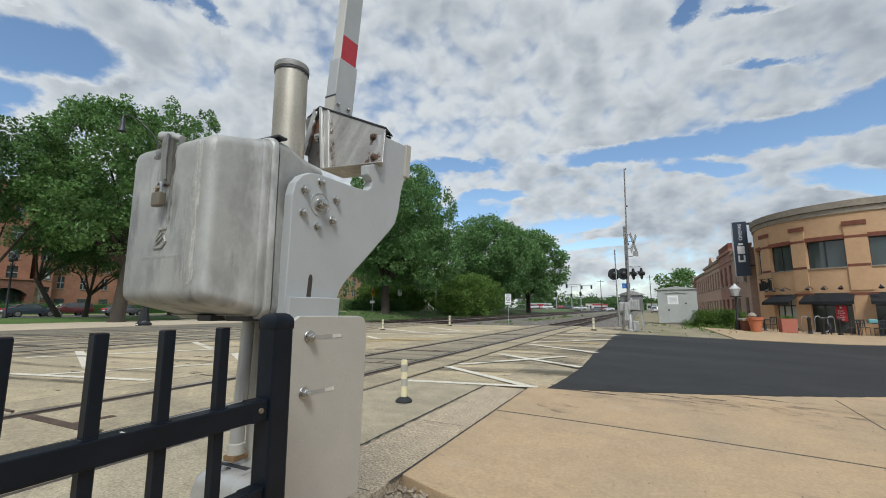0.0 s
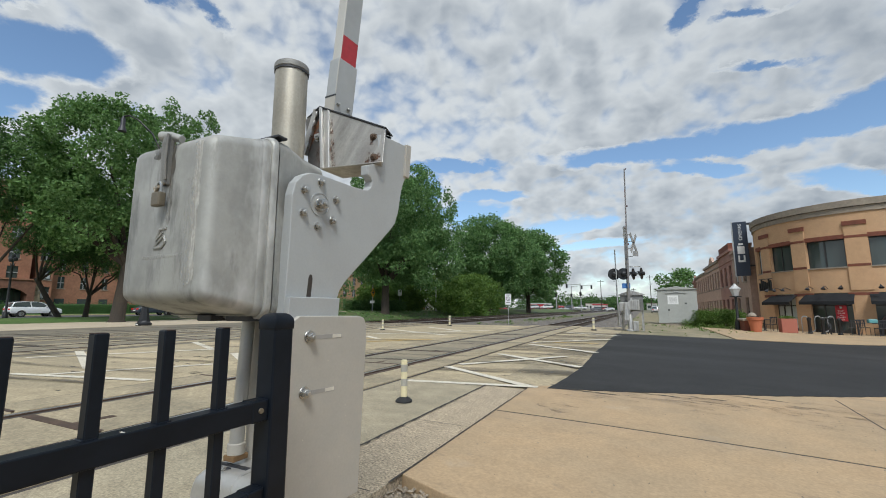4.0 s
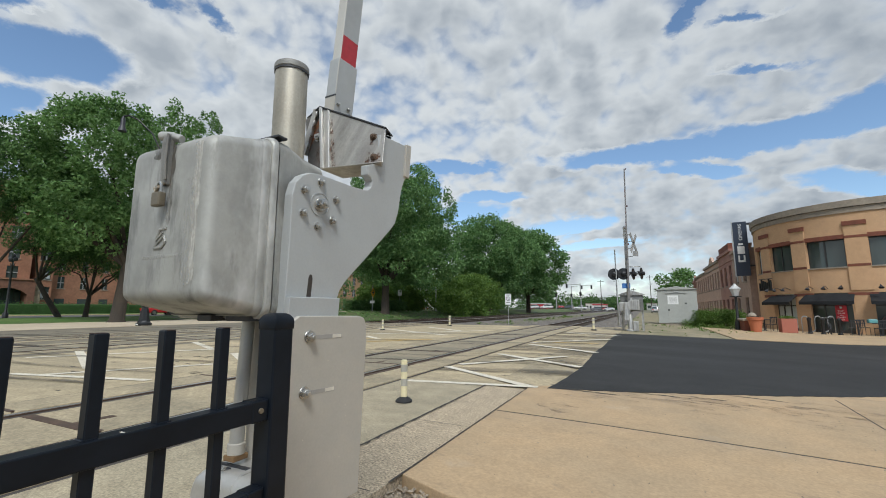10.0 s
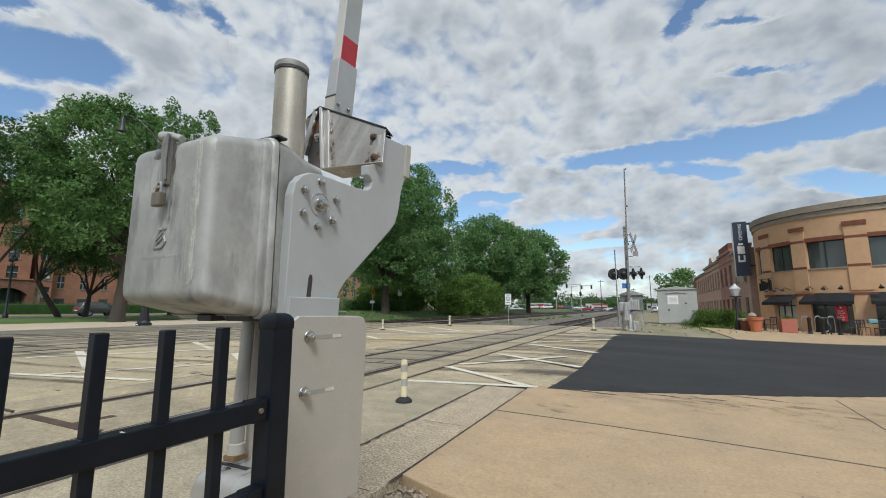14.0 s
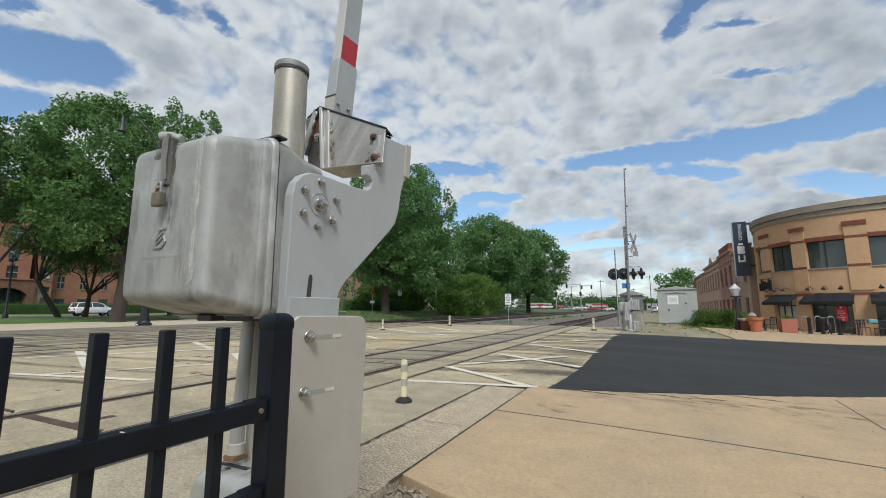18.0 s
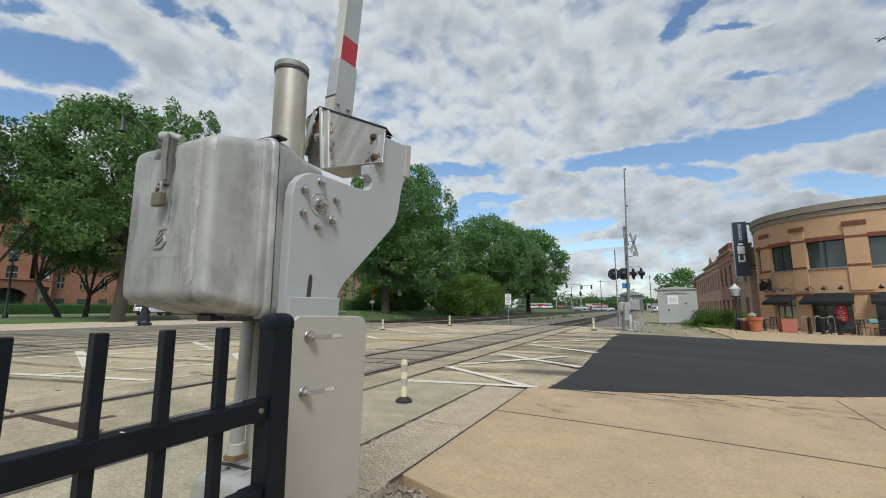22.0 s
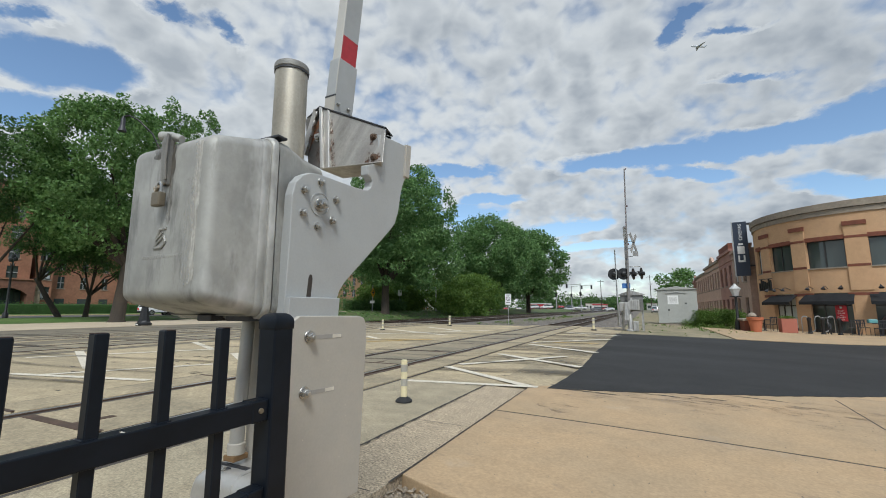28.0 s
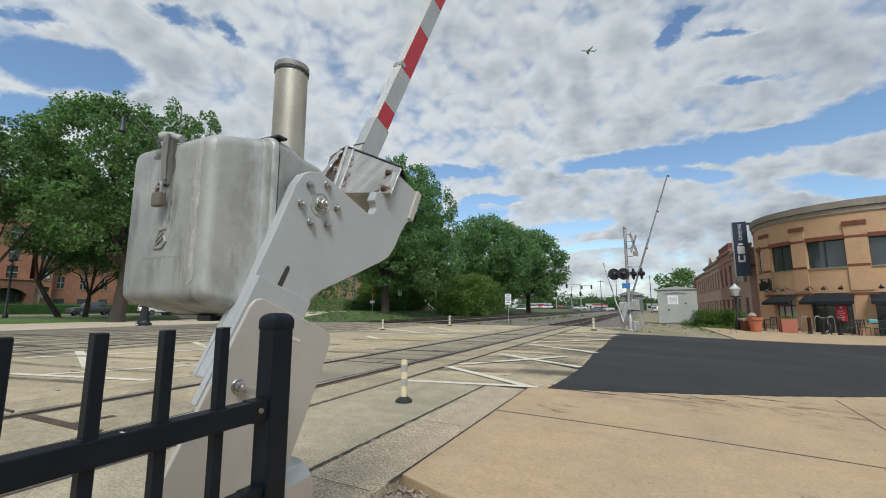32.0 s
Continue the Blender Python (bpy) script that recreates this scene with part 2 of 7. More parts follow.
# cloud forms lie on a deck that bends down to the horizon
unit = cn.new("ShaderNodeVectorMath")
unit.operation = "NORMALIZE"
cl.new(tc.outputs["Object"], unit.inputs[0])
usep = cn.new("ShaderNodeSeparateXYZ")
cl.new(unit.outputs[0], usep.inputs[0])
reach = cmath("DIVIDE", 1.0, cmath("ADD", cmath("MAXIMUM", usep.outputs[2], 0.0), 0.25))
low = cn.new("ShaderNodeCombineXYZ")
cl.new(cmath("MULTIPLY", usep.outputs[0], reach), low.inputs[0])
cl.new(cmath("MULTIPLY", usep.outputs[1], reach), low.inputs[1])
DECK = low.outputs[0]
rise = cmath("DIVIDE", 1.36, cmath("ADD", cmath("MAXIMUM", usep.outputs[2], 0.0), 0.5))
heap = cn.new("ShaderNodeCombineXYZ")
cl.new(cmath("MULTIPLY", usep.outputs[0], rise), heap.inputs[0])
cl.new(cmath("MULTIPLY", usep.outputs[1], rise), heap.inputs[1])
HEAP = heap.outputs[0]


def cvec(op, a, b=None, c=None):
    n = cn.new("ShaderNodeVectorMath")
    n.operation = op
    for s_, v in zip(n.inputs, (a, b, c)):
        if v is None:
            continue
        if hasattr(v, "is_linked"):
            cl.new(v, s_)
        else:
            s_.default_value = v
    return n.outputs[0]


def cnoise(src, scale, detail, rough, off=(0, 0, 0), colour=False, lac=2.0):
    t = cn.new("ShaderNodeTexNoise")
    t.inputs["Scale"].default_value, t.inputs["Detail"].default_value, t.inputs["Roughness"].default_value, t.inputs["Lacunarity"].default_value = scale, detail, rough, lac
    cl.new(cvec("ADD", src, off), t.inputs["Vector"])
    return t.outputs["Color" if colour else 0]


def cspread(x, a, b, lo=0.0, hi=1.0):
    n = cn.new("ShaderNodeMapRange")
    n.interpolation_type = "SMOOTHSTEP"
    n.inputs[1].default_value, n.inputs[2].default_value, n.inputs[3].default_value, n.inputs[4].default_value = a, b, lo, hi
    cl.new(x, n.inputs[0])
    return n.outputs[0]


def gap(src, x, y, rx, ry, turn=0.0, kind="SPHERICAL"):
    """An opening in the deck."""
    mp = cn.new("ShaderNodeMapping")
    mp.vector_type = "TEXTURE"
    mp.inputs["Location"].default_value, mp.inputs["Rotation"].default_value, mp.inputs["Scale"].default_value = (x, y, 0), (0, 0, turn), (rx, ry, 1)
    cl.new(src, mp.inputs["Vector"])
    g = cn.new("ShaderNodeTexGradient")
    g.gradient_type = kind
    cl.new(mp.outputs[0], g.inputs[0])
    return g.outputs[1]


# breaks in the deck: centre, half lengths, turn
BREAKS_HIGH = ((-1.290, 0.481, 0.20, 0.115, -2.32), (-1.573, 0.472, 0.14, 0.08, -2.93), (-0.939, 0.497, 0.075, 0.032, -2.40), (-0.884, 0.604, 0.085, 0.030, 1.91), (-1.200, 0.342, 0.08, 0.032, -2.50),
               (0.132, 1.058, 0.080, 0.026, 2.22), (0.305, 1.299, 0.13, 0.026, -2.99), (0.246, 1.121, 0.09, 0.022, -3.07))
BREAKS_LOW = ((-0.004, 1.658, 0.42, 0.085, -2.99), (0.372, 1.642, 0.30, 0.11, 3.03), (0.591, 1.573, 0.20, 0.125, 2.88), (0.738, 1.505, 0.18, 0.14, -2.88), (0.218, 1.822, 0.20, 0.06, -2.78), (0.708, 1.998, 0.23, 0.095, -2.74), (0.933, 2.039, 0.24, 0.15, -2.43),
              (-0.775, 1.934, 0.27, 0.19, -2.98), (-0.697, 1.496, 0.25, 0.06, -2.77), (-0.323, 2.241, 0.27, 0.11, 3.04), (-0.211, 2.510, 0.28, 0.085, 3.06), (-0.608, 1.800, 0.19, 0.06, -2.75), (-0.893, 1.639, 0.20, 0.13, 2.08))
BREAKS_BEHIND = ((-1.9, -0.6, 0.6, 0.35, 0.4), (1.6, 0.3, 0.5, 0.3, 0.2), (1.1, -1.4, 0.7, 0.4, 1.0))
# the ground of the pattern wavers, so that rims are torn
WAVE = cvec("MULTIPLY_ADD", cnoise(DECK, 5.5, 8, 0.66, (3.1, 7.7, 0), True), (0.20, 0.20, 0.0), (-0.10, -0.10, 0.0))
TORN = cvec("ADD", DECK, WAVE)
CURL = cvec("ADD", HEAP, cvec("MULTIPLY_ADD", cnoise(HEAP, 9.0, 3, 0.5, (9.4, 2.2, 0), True), (0.05, 0.05, 0.0), (-0.025, -0.025, 0.0)))


def thickness(src):
    """How thick the cloud stands: broad heaps, round heads, fine curls."""
    broad = cnoise(src, 2.3, 3, 0.5, (1.7, 0.4, 0))
    heaps = cnoise(src, 6.5, 3, 0.5, (5.3, 2.9, 0))
    t = cn.new("ShaderNodeTexVoronoi")
    t.feature = "SMOOTH_F1"
    t.inputs["Scale"].default_value, t.inputs["Smoothness"].default_value, t.inputs["Detail"].default_value, t.inputs["Roughness"].default_value = 9.0, 0.35, 2.0, 0.55
    cl.new(cvec("ADD", src, (2.2, 8.1, 0)), t.inputs["Vector"])
    heads = cmath("SUBTRACT", 1.0, t.outputs["Distance"])
    fine = cnoise(src, 17.0, 6, 0.6, (0.3, 4.4, 0))
    return cmath("ADD", cmath("ADD", cmath("MULTIPLY", broad, 0.34), cmath("MULTIPLY", heaps, 0.30)), cmath("ADD", cmath("MULTIPLY", heads, 0.21), cmath("MULTIPLY", fine, 0.17)))


thick = thickness(CURL)
beyond = thickness(cvec("MULTIPLY", CURL, (0.975, 0.975, 1.0)))
opened = None
for hole in BREAKS_LOW + BREAKS_BEHIND + BREAKS_HIGH[:2]:
    opened = gap(TORN, *hole) if opened is None else cmath("ADD", opened, gap(TORN, *hole))
for hole in BREAKS_HIGH[2:]:
    opened = cmath("ADD", opened, cmath("MULTIPLY", gap(TORN, *hole), 0.52))
opened = cmath("MINIMUM", opened, 0.8)
cover = cmath("SUBTRACT", cmath("ADD", thick, 0.055), cmath("MULTIPLY", opened, 0.60))
cover = cmath("SUBTRACT", cover, cmath("MULTIPLY", gap(comb.outputs[0], 420, -720, 1300, 1300, 0.0, "QUADRATIC_SPHERE"), 1.2))    # unseen opening, added to let the sun lamp through the deck
alpha = cspread(cover, 0.235, 0.49)
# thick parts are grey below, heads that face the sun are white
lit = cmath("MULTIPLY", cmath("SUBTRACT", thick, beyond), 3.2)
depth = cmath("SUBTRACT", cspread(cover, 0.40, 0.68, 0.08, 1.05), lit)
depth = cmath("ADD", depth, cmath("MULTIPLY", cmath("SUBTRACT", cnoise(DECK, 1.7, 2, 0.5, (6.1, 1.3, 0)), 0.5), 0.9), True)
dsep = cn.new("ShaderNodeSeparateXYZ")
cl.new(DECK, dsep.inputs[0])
depth = cmath("ADD", depth, cspread(dsep.outputs[0], -0.9, 0.6, -0.14, 0.24), True)     # cloud colour turns greyer to the east
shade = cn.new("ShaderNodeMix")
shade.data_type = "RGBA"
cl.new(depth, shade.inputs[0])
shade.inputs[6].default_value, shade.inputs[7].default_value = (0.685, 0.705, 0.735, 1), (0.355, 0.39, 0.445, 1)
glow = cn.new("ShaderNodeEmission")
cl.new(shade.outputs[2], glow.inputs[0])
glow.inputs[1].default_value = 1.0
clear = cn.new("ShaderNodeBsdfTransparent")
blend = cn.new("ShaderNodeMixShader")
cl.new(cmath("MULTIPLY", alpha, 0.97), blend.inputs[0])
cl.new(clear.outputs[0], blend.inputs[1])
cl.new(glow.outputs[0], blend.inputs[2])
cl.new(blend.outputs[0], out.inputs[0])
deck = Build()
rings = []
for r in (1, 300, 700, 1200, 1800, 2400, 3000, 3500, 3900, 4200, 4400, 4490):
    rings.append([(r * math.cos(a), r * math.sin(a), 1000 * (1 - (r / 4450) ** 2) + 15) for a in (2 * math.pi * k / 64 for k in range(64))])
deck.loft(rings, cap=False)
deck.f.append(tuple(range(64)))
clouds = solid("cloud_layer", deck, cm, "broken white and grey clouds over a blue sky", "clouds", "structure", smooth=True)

# ---------------------------------------------------------------- ground
M["path"] = worn("pale_path", (0.52, 0.43, 0.31), (0.44, 0.36, 0.26), 0.5, 30, 0.85, 0.2, 0.002, grit=0.15, blotch=0.92)
M["dirt"] = worn("dry_dirt", (0.33, 0.27, 0.18), (0.17, 0.165, 0.085), 0.7, 14, 0.95, 0.6, 0.02, grit=0.4)
M["pebble"] = worn("pebble", (0.42, 0.35, 0.26), (0.14, 0.11, 0.08), 22, 60, 0.9, 0.0)
M["apron"] = worn("old_asphalt", (0.222, 0.189, 0.136), (0.140, 0.122, 0.090), 0.8, 20, 0.9, 0.3, 0.004, stretch=(0.3, 1, 1))
M["tyre"] = worn("tyre_dust", (0.07, 0.06, 0.05), (0.11, 0.095, 0.075), 2, 40, 0.9, 0.0)
tn, tl = M["tyre"].node_tree.nodes, M["tyre"].node_tree.links
tl.new(ramp(M["tyre"], noise_node(M["tyre"], 1.6, 5, 0.6, (0.3, 2.5, 1)), [(0.36, (0.0,) * 3), (0.68, (0.74,) * 3)]), tn["Principled BSDF"].inputs["Alpha"])
M["gauge"] = worn("tyre_darkened_panel", (0.335, 0.280, 0.190), (0.205, 0.176, 0.125), 0.9, 30, 0.8, 0.35, 0.005, stretch=(0.3, 1.0, 1))
M["slab"] = worn("precast_panel", (0.443, 0.360, 0.231), (0.288, 0.241, 0.161), 0.9, 30, 0.85, 0.35, 0.005, stretch=(0.3, 1.0, 1), grit=0.38)
b = Build()
gx = [-4700, -2500, -1200, -600, -300, -160] + span(-110, -28, 41) + span(-24, -3, 7) + span(-2, 13, 15) + [20, 40, 80, 160, 300, 600, 1200, 2500, 4700]
gy = [-4700, -2000, -800, -300, -120, -50] + span(-20, 100, 30) + [130, 180, 300, 600, 1200, 2500, 4700]
for y in gy:
    b.v += [(x, y, ground_z(x, y) - 0.16 * (1 - smoothstep(-30, -36, x)) - 0.02) for x in gx]
for j in range(len(gy) - 1):
    for i in range(len(gx) - 1):
        a = j * len(gx) + i
        b.f.append((a, a + 1, a + 1 + len(gx), a + len(gx)))
solid("ground", b, M["ground"], "dry earth ground with thin patchy grass", "ground", smooth=True)
# crossing pavement between the rails and out to the street side
sheet("crossing_pavement", span(-27, -2.02, 9), span(-9, 25.5, 12), 0.0, 0.15, M["panel"], "worn tan concrete railway crossing pavement", "pavement")
sheet("far_apron", span(-27, -12.4, 7), span(-9, 25.5, 12), 0.0025, 0.0, M["apron"], "worn grey asphalt between the far tracks", "pavement")
marks_b = Build()
MARK_Z = 0.018
for y0, x0, x1, slope, w in ((8.3, -5.6, -1.1, 0.19, 0.16), (9.9, -7.4, -1.2, 0.14, 0.2), (8.9, -12, -3.4, 0.1, 0.22), (13.2, -9, -1.2, 0.2, 0.3), (5.0, -16, -6.8, 0.1, 0.16), (6.4, -17, -7.5, 0.12, 0.2), (10.5, -22, -8.0, 0.08, 0.3), (4.4, -12, -7.0, 0.16, 0.14), (16.8, -12, -2, 0.12, 0.4), (7.2, -22, -13, 0.1, 0.3), (8.9, -3.6, -1.15, 0.1, 0.7), (10.9, -3.6, -1.12, 0.05, 0.9), (12.1, -3.5, -1.12, 0.1, 0.8), (14.6, -3.5, -1.12, 0.08, 1.0), (7.3, -3.4, -1.12, 0.16, 0.5), (16.4, -3.5, -1.1, 0.05, 1.2), (19.0, -3.6, -1.1, 0.05, 1.4)) + tuple((3.0 + 2.1 * q, -26.5 + (q * 3.7) % 4, -12.6 - (q * 1.3) % 3, 0.06 + 0.02 * (q % 3), 0.22 + 0.1 * (q % 4)) for q in range(9)):
    n = 14
    low = 0.0145 if x0 > -4 else 0.0
    pts = [(x, y0 + slope * (x + 1.2) + 0.1 * math.sin(x * 0.7 + y0)) for x in span(x0, x1, n)]
    for k in range(n):
        (xa, ya), (xb, yb) = pts[k], pts[k + 1]
        marks_b.poly([(xa, ya - w / 2, MARK_Z - low), (xb, yb - w / 2, MARK_Z - low), (xb, yb + w / 2, MARK_Z - low), (xa, ya + w / 2, MARK_Z - low)])
    MARK_Z += 0.0002
solid("tyre_marks", marks_b, M["tyre"], "dark tyre streaks across the crossing", "stains", "stuff")
sheet("platform_walk", span(-38, -27, 8), span(-30, 60, 60), 0.02, 0.1, M["path"], "pale concrete path along the grass", "path")
sheet("grass_verge", span(-58, -38, 20), span(-40, 26, 12), 0.03, 0.0, M["grass"], "green mown grass bank", "grass")
sheet("grass_strip", span(-58, -21.2, 24), [25.4] + span(27, 160, 24), 0.03, 0.2, M["verge"], "rough green grass beside the tracks", "grass")
sheet("street", span(-70, -58, 4), span(-120, 200, 12), 0.05, 0.0, M["street"], "grey asphalt street beyond the trees", "road")
sheet("street_walk", [-72.5, -70], span(-120, 200, 12), 0.12, 0.1, M["walk"], "pale sidewalk beyond the street", "sidewalk")
sheet("front_lawn", [-96, -84, -72.5], span(-120, 200, 12), 0.1, 0.0, M["grass"], "green lawn before the brick block", "grass")


def road_near(x):
    u = x + 1.17
    ragged = 0.012 * math.sin(x * 7.1) + 0.012 * math.sin(x * 23.0 + 1) + 0.01 * math.sin(x * 61.0) * math.sin(x * 17.0)
    return 5.76 + (0.38 * u + 0.05 * u * u if x < 3 else 2.445 + 0.8 * (x - 3)) + ragged


def road_far(x):
    u = x + 0.9
    return 19.4 + 0.2 * u + 0.03 * u * u if x < 9.5 else 24.72 + 0.82 * (x - 9.5)


def road_edge(x, y):
    """The ragged outer margin of the new asphalt."""
    k = 1 - smoothstep(-1.08, -0.6, x)
    return -k * (0.09 * math.exp(-((y - 5.6) / 0.9) ** 2) + 0.035 + 0.02 * math.sin(y * 1.3) + 0.010 * math.sin(y * 6.1 + 1) * math.sin(y * 1.9) + 0.006 * math.sin(y * 17.0) * math.sin(y * 5.3))


ROAD_X = span(-1.08, 5, 150) + span(5.2, 12, 30) + [14, 18, 24, 32]
patch("asphalt_road", ROAD_X, road_near, lambda x: max(road_far(x), road_near(x) + 4), 150, 0.026, 0.14, M["asphalt"], "freshly laid black asphalt road", "road", stray=road_edge)
sheet("road_margin", [-2.02, -1.52, -1.05], span(5.62, 26, 8), 0.0, 0.12, M["slab"], "tan concrete road edge beside the tracks", "pavement")
patch("dirt_verge", [-1.05, -0.5, 0.5, 1.5, 2.5, 3.3], lambda x: road_far(x) - 0.3, lambda x: 120, 30, 0.01, 0.15, M["dirt"], "dry sandy earth with thin grass", "ground")
patch("shop_pavement", span(3.3, 9, 6) + span(10, 40, 15), lambda x: road_far(x) - 0.02 if x < 10 else road_far(x), lambda x: 120 if x < 9 else max(60, road_far(x) + 20), 8, 0.05, 0.2, M["walk"], "tan concrete pavement before the shops", "pavement")
sheet("approach_slab", [-3.3, -2.6, -2.035], span(-6, 5.62, 6), 0.004, 0.1, M["approach"], "rough grey concrete slab beside the kerb strip", "pavement")
sheet("kerb_strip", [-2.02, -1.75, -1.470], span(1.0, 5.6, 10), 0.014, 0.14, M["kerb"], "exposed aggregate concrete strip", "kerb")
sheet("gravel_pit", [-1.47, -1.2, -0.9], span(-6, 2.4, 8), -0.06, 0.0, M["gravel"], "loose gravel beside the fence", "gravel")
SLAB = span(-1.462, 6, 20)
patch("sidewalk_slab_a", SLAB, lambda x: 2.33 + max(0, -1.3 - x) * 0.8, lambda x: 4.33, 4, 0.02, 0.14, M["walk"], "smooth tan concrete sidewalk slab", "sidewalk", bevel=0.007)
patch("sidewalk_slab_b", SLAB, lambda x: 4.356, lambda x: road_near(x) + 0.25, 5, 0.02, 0.14, M["walk"], "tan concrete sidewalk slab with stains", "sidewalk")
sheet("sidewalk_slab_c", span(-0.9, 6, 10), span(-6, 2.32, 5), 0.02, 0.14, M["walk"], "smooth tan concrete sidewalk slab", "sidewalk")
joint = Build()
for k in range(12):
    a, c = (2.2 - 0.012 * k, 7.4 - 0.16 * k), (2.2 - 0.012 * (k + 1), 7.4 - 0.16 * (k + 1))
    za, zc = ground_z(a[0]) + 0.0215, ground_z(c[0]) + 0.0215
    joint.poly([(a[0] - 0.008, a[1], za), (a[0] + 0.008, a[1], za), (c[0] + 0.008, c[1], zc), (c[0] - 0.008, c[1], zc)])
for k in range(40):
    xa, xc = -1.452 + k * 0.1863, -1.452 + (k + 1) * 0.1863
    joint.poly([(xa, 4.328, ground_z(xa) + 0.0185), (xc, 4.328, ground_z(xc) + 0.0185), (xc, 4.358, ground_z(xc) + 0.0185), (xa, 4.358, ground_z(xa) + 0.0185)])
for y in (2.16, 3.62):
    joint.poly([(-2.02, y, 0.0152), (-1.475, y - 0.03, 0.0152), (-1.475, y - 0.022, 0.0152), (-2.02, y + 0.008, 0.0152)])
joint.poly([(-1.471, 2.3, 0.006), (-1.455, 2.3, 0.006), (-1.455, 5.7, 0.006), (-1.471, 5.7, 0.006)])
rng_j = random.Random(17)
edge_j = [(-2.034 + rng_j.uniform(-0.008, 0.004), -2.014 + rng_j.uniform(-0.004, 0.016), y) for y in span(0.9, 5.6, 110)]
for (xa, xb, ya), (xc, xd, yc) in zip(edge_j, edge_j[1:]):
    joint.poly([(xa, ya, 0.0148), (xb, ya, 0.0148), (xd, yc, 0.0148), (xc, yc, 0.0148)])
solid("sidewalk_joint", joint, M["groove"], "dark joint line in the sidewalk concrete", "joint")
# stains on the sidewalk by the new asphalt and tar spots on the crossing
M["stain"] = worn("grey_stain", (0.13, 0.115, 0.10), (0.19, 0.165, 0.14), 3, 40, 0.9, 0.0)
M["tar"] = worn("tar_spot", (0.035, 0.03, 0.026), (0.06, 0.05, 0.042), 6, 60, 0.8, 0.0)
for key, sc, lo, hi, top in (("stain", 5.5, 0.46, 0.70, 0.36), ("tar", 14, 0.40, 0.55, 0.9)):
    sn, sl = M[key].node_tree.nodes, M[key].node_tree.links
    sl.new(ramp(M[key], noise_node(M[key], sc, 6, 0.65, (0.45, 1.2, 1)), [(lo, (0.0,) * 3), (hi, (top,) * 3)]), sn["Principled BSDF"].inputs["Alpha"])


def spot(b, x, y, rx, ry, z):
    """A ragged flat spot."""
    k0 = random.uniform(0, 6)
    b.poly([(x + rx * math.cos(a) * (1 + 0.3 * math.sin(3 * a + k0)), y + ry * math.sin(a) * (1 + 0.25 * math.cos(4 * a + k0)), z(x + rx * math.cos(a) * (1 + 0.3 * math.sin(3 * a + k0)))) for a in span(0, 2 * math.pi * 17 / 18, 17)])


stains = Build()
on_walk = lambda x: ground_z(x) + 0.0225
for x, y, rx, ry in ((0.2, 5.95, 0.9, 0.25), (0.9, 6.15, 0.7, 0.3), (1.5, 6.25, 0.5, 0.35), (1.75, 5.7, 0.35, 0.14), (1.3, 5.6, 0.25, 0.06), (1.65, 5.5, 0.3, 0.06), (2.0, 6.5, 0.6, 0.4), (-0.6, 5.6, 0.4, 0.15), (0.55, 5.5, 0.16, 0.2), (2.4, 5.2, 0.4, 0.2), (-0.9, 4.8, 0.2, 0.2)):
    spot(stains, x, y, rx, ry, on_walk)
solid("sidewalk_stains", stains, M["stain"], "grey smears on the sidewalk concrete", "stains", "stuff")
tar = Build()
rng_t = random.Random(5)
for i in range(70):
    x, y = rng_t.uniform(-9.5, -6.6), rng_t.uniform(1.4, 6.5)
    if i > 40:
        x, y = rng_t.uniform(-3.2, -1.3), rng_t.uniform(5.9, 13)
    spot(tar, x, y, rng_t.uniform(0.03, 0.16), rng_t.uniform(0.02, 0.06), lambda q: 0.0035 if i <= 40 else 0.0045)
for x, y, rx in ((-1.12, 6.1, 0.12), (-1.16, 6.6, 0.10), (-1.13, 7.4, 0.12), (-1.15, 8.3, 0.14), (-1.12, 9.4, 0.15), (-0.75, 5.86, 0.5), (0.2, 6.18, 0.35), (0.6, 6.33, 0.3), (1.25, 6.75, 0.3)):
    spot(tar, x, y, rx, 0.035, on_walk)
solid("tar_spots", tar, M["tar"], "black tar spots and drips on the concrete", "stains", "stuff")
pebbles = Build()
for i in range(980):
    if i < 650:
        x, y, z0, r = random.uniform(-1.47, -1.0), random.uniform(1.7, 2.42), -0.055, random.uniform(0.006, 0.02)
    elif i < 760:
        x, y, r = random.gauss(-1.46, 0.03), random.uniform(2.4, 5.7), random.uniform(0.003, 0.009)
        z0 = 0.012
    else:
        x, y, r = random.uniform(-1.3, 3.0), random.uniform(2.4, 6.4), random.uniform(0.003, 0.009)
        z0 = ground_z(x) + 0.02
    a, n0 = random.uniform(0, 6.28), len(pebbles.v)
    pts = [(x + r * math.cos(a + k * 1.57) * random.uniform(0.7, 1.3), y + r * math.sin(a + k * 1.57) * random.uniform(0.7, 1.3), z0 + random.uniform(0, r * 0.5)) for k in range(4)] + [(x, y, z0 + r * random.uniform(0.8, 1.3))]
    pebbles.v += pts
    pebbles.f += [(n0 + k, n0 + (k + 1) % 4, n0 + 4) for k in range(4)]
solid("loose_gravel", pebbles, M["pebble"], "loose gravel and specks of grit", "gravel", "stuff")


# ---------------------------------------------------------------- tracks
def rail_profile(x, z):
    return [(x - 0.07, z - 0.17), (x + 0.07, z - 0.17), (x + 0.07, z - 0.155), (x + 0.012, z - 0.13), (x + 0.012, z - 0.05), (x + 0.036, z - 0.035), (x + 0.036, z - 0.004), (x + 0.028, z), (x - 0.028, z), (x - 0.036, z - 0.004), (x - 0.036, z - 0.035), (x - 0.012, z - 0.05), (x - 0.012, z - 0.13), (x - 0.07, z - 0.155)]


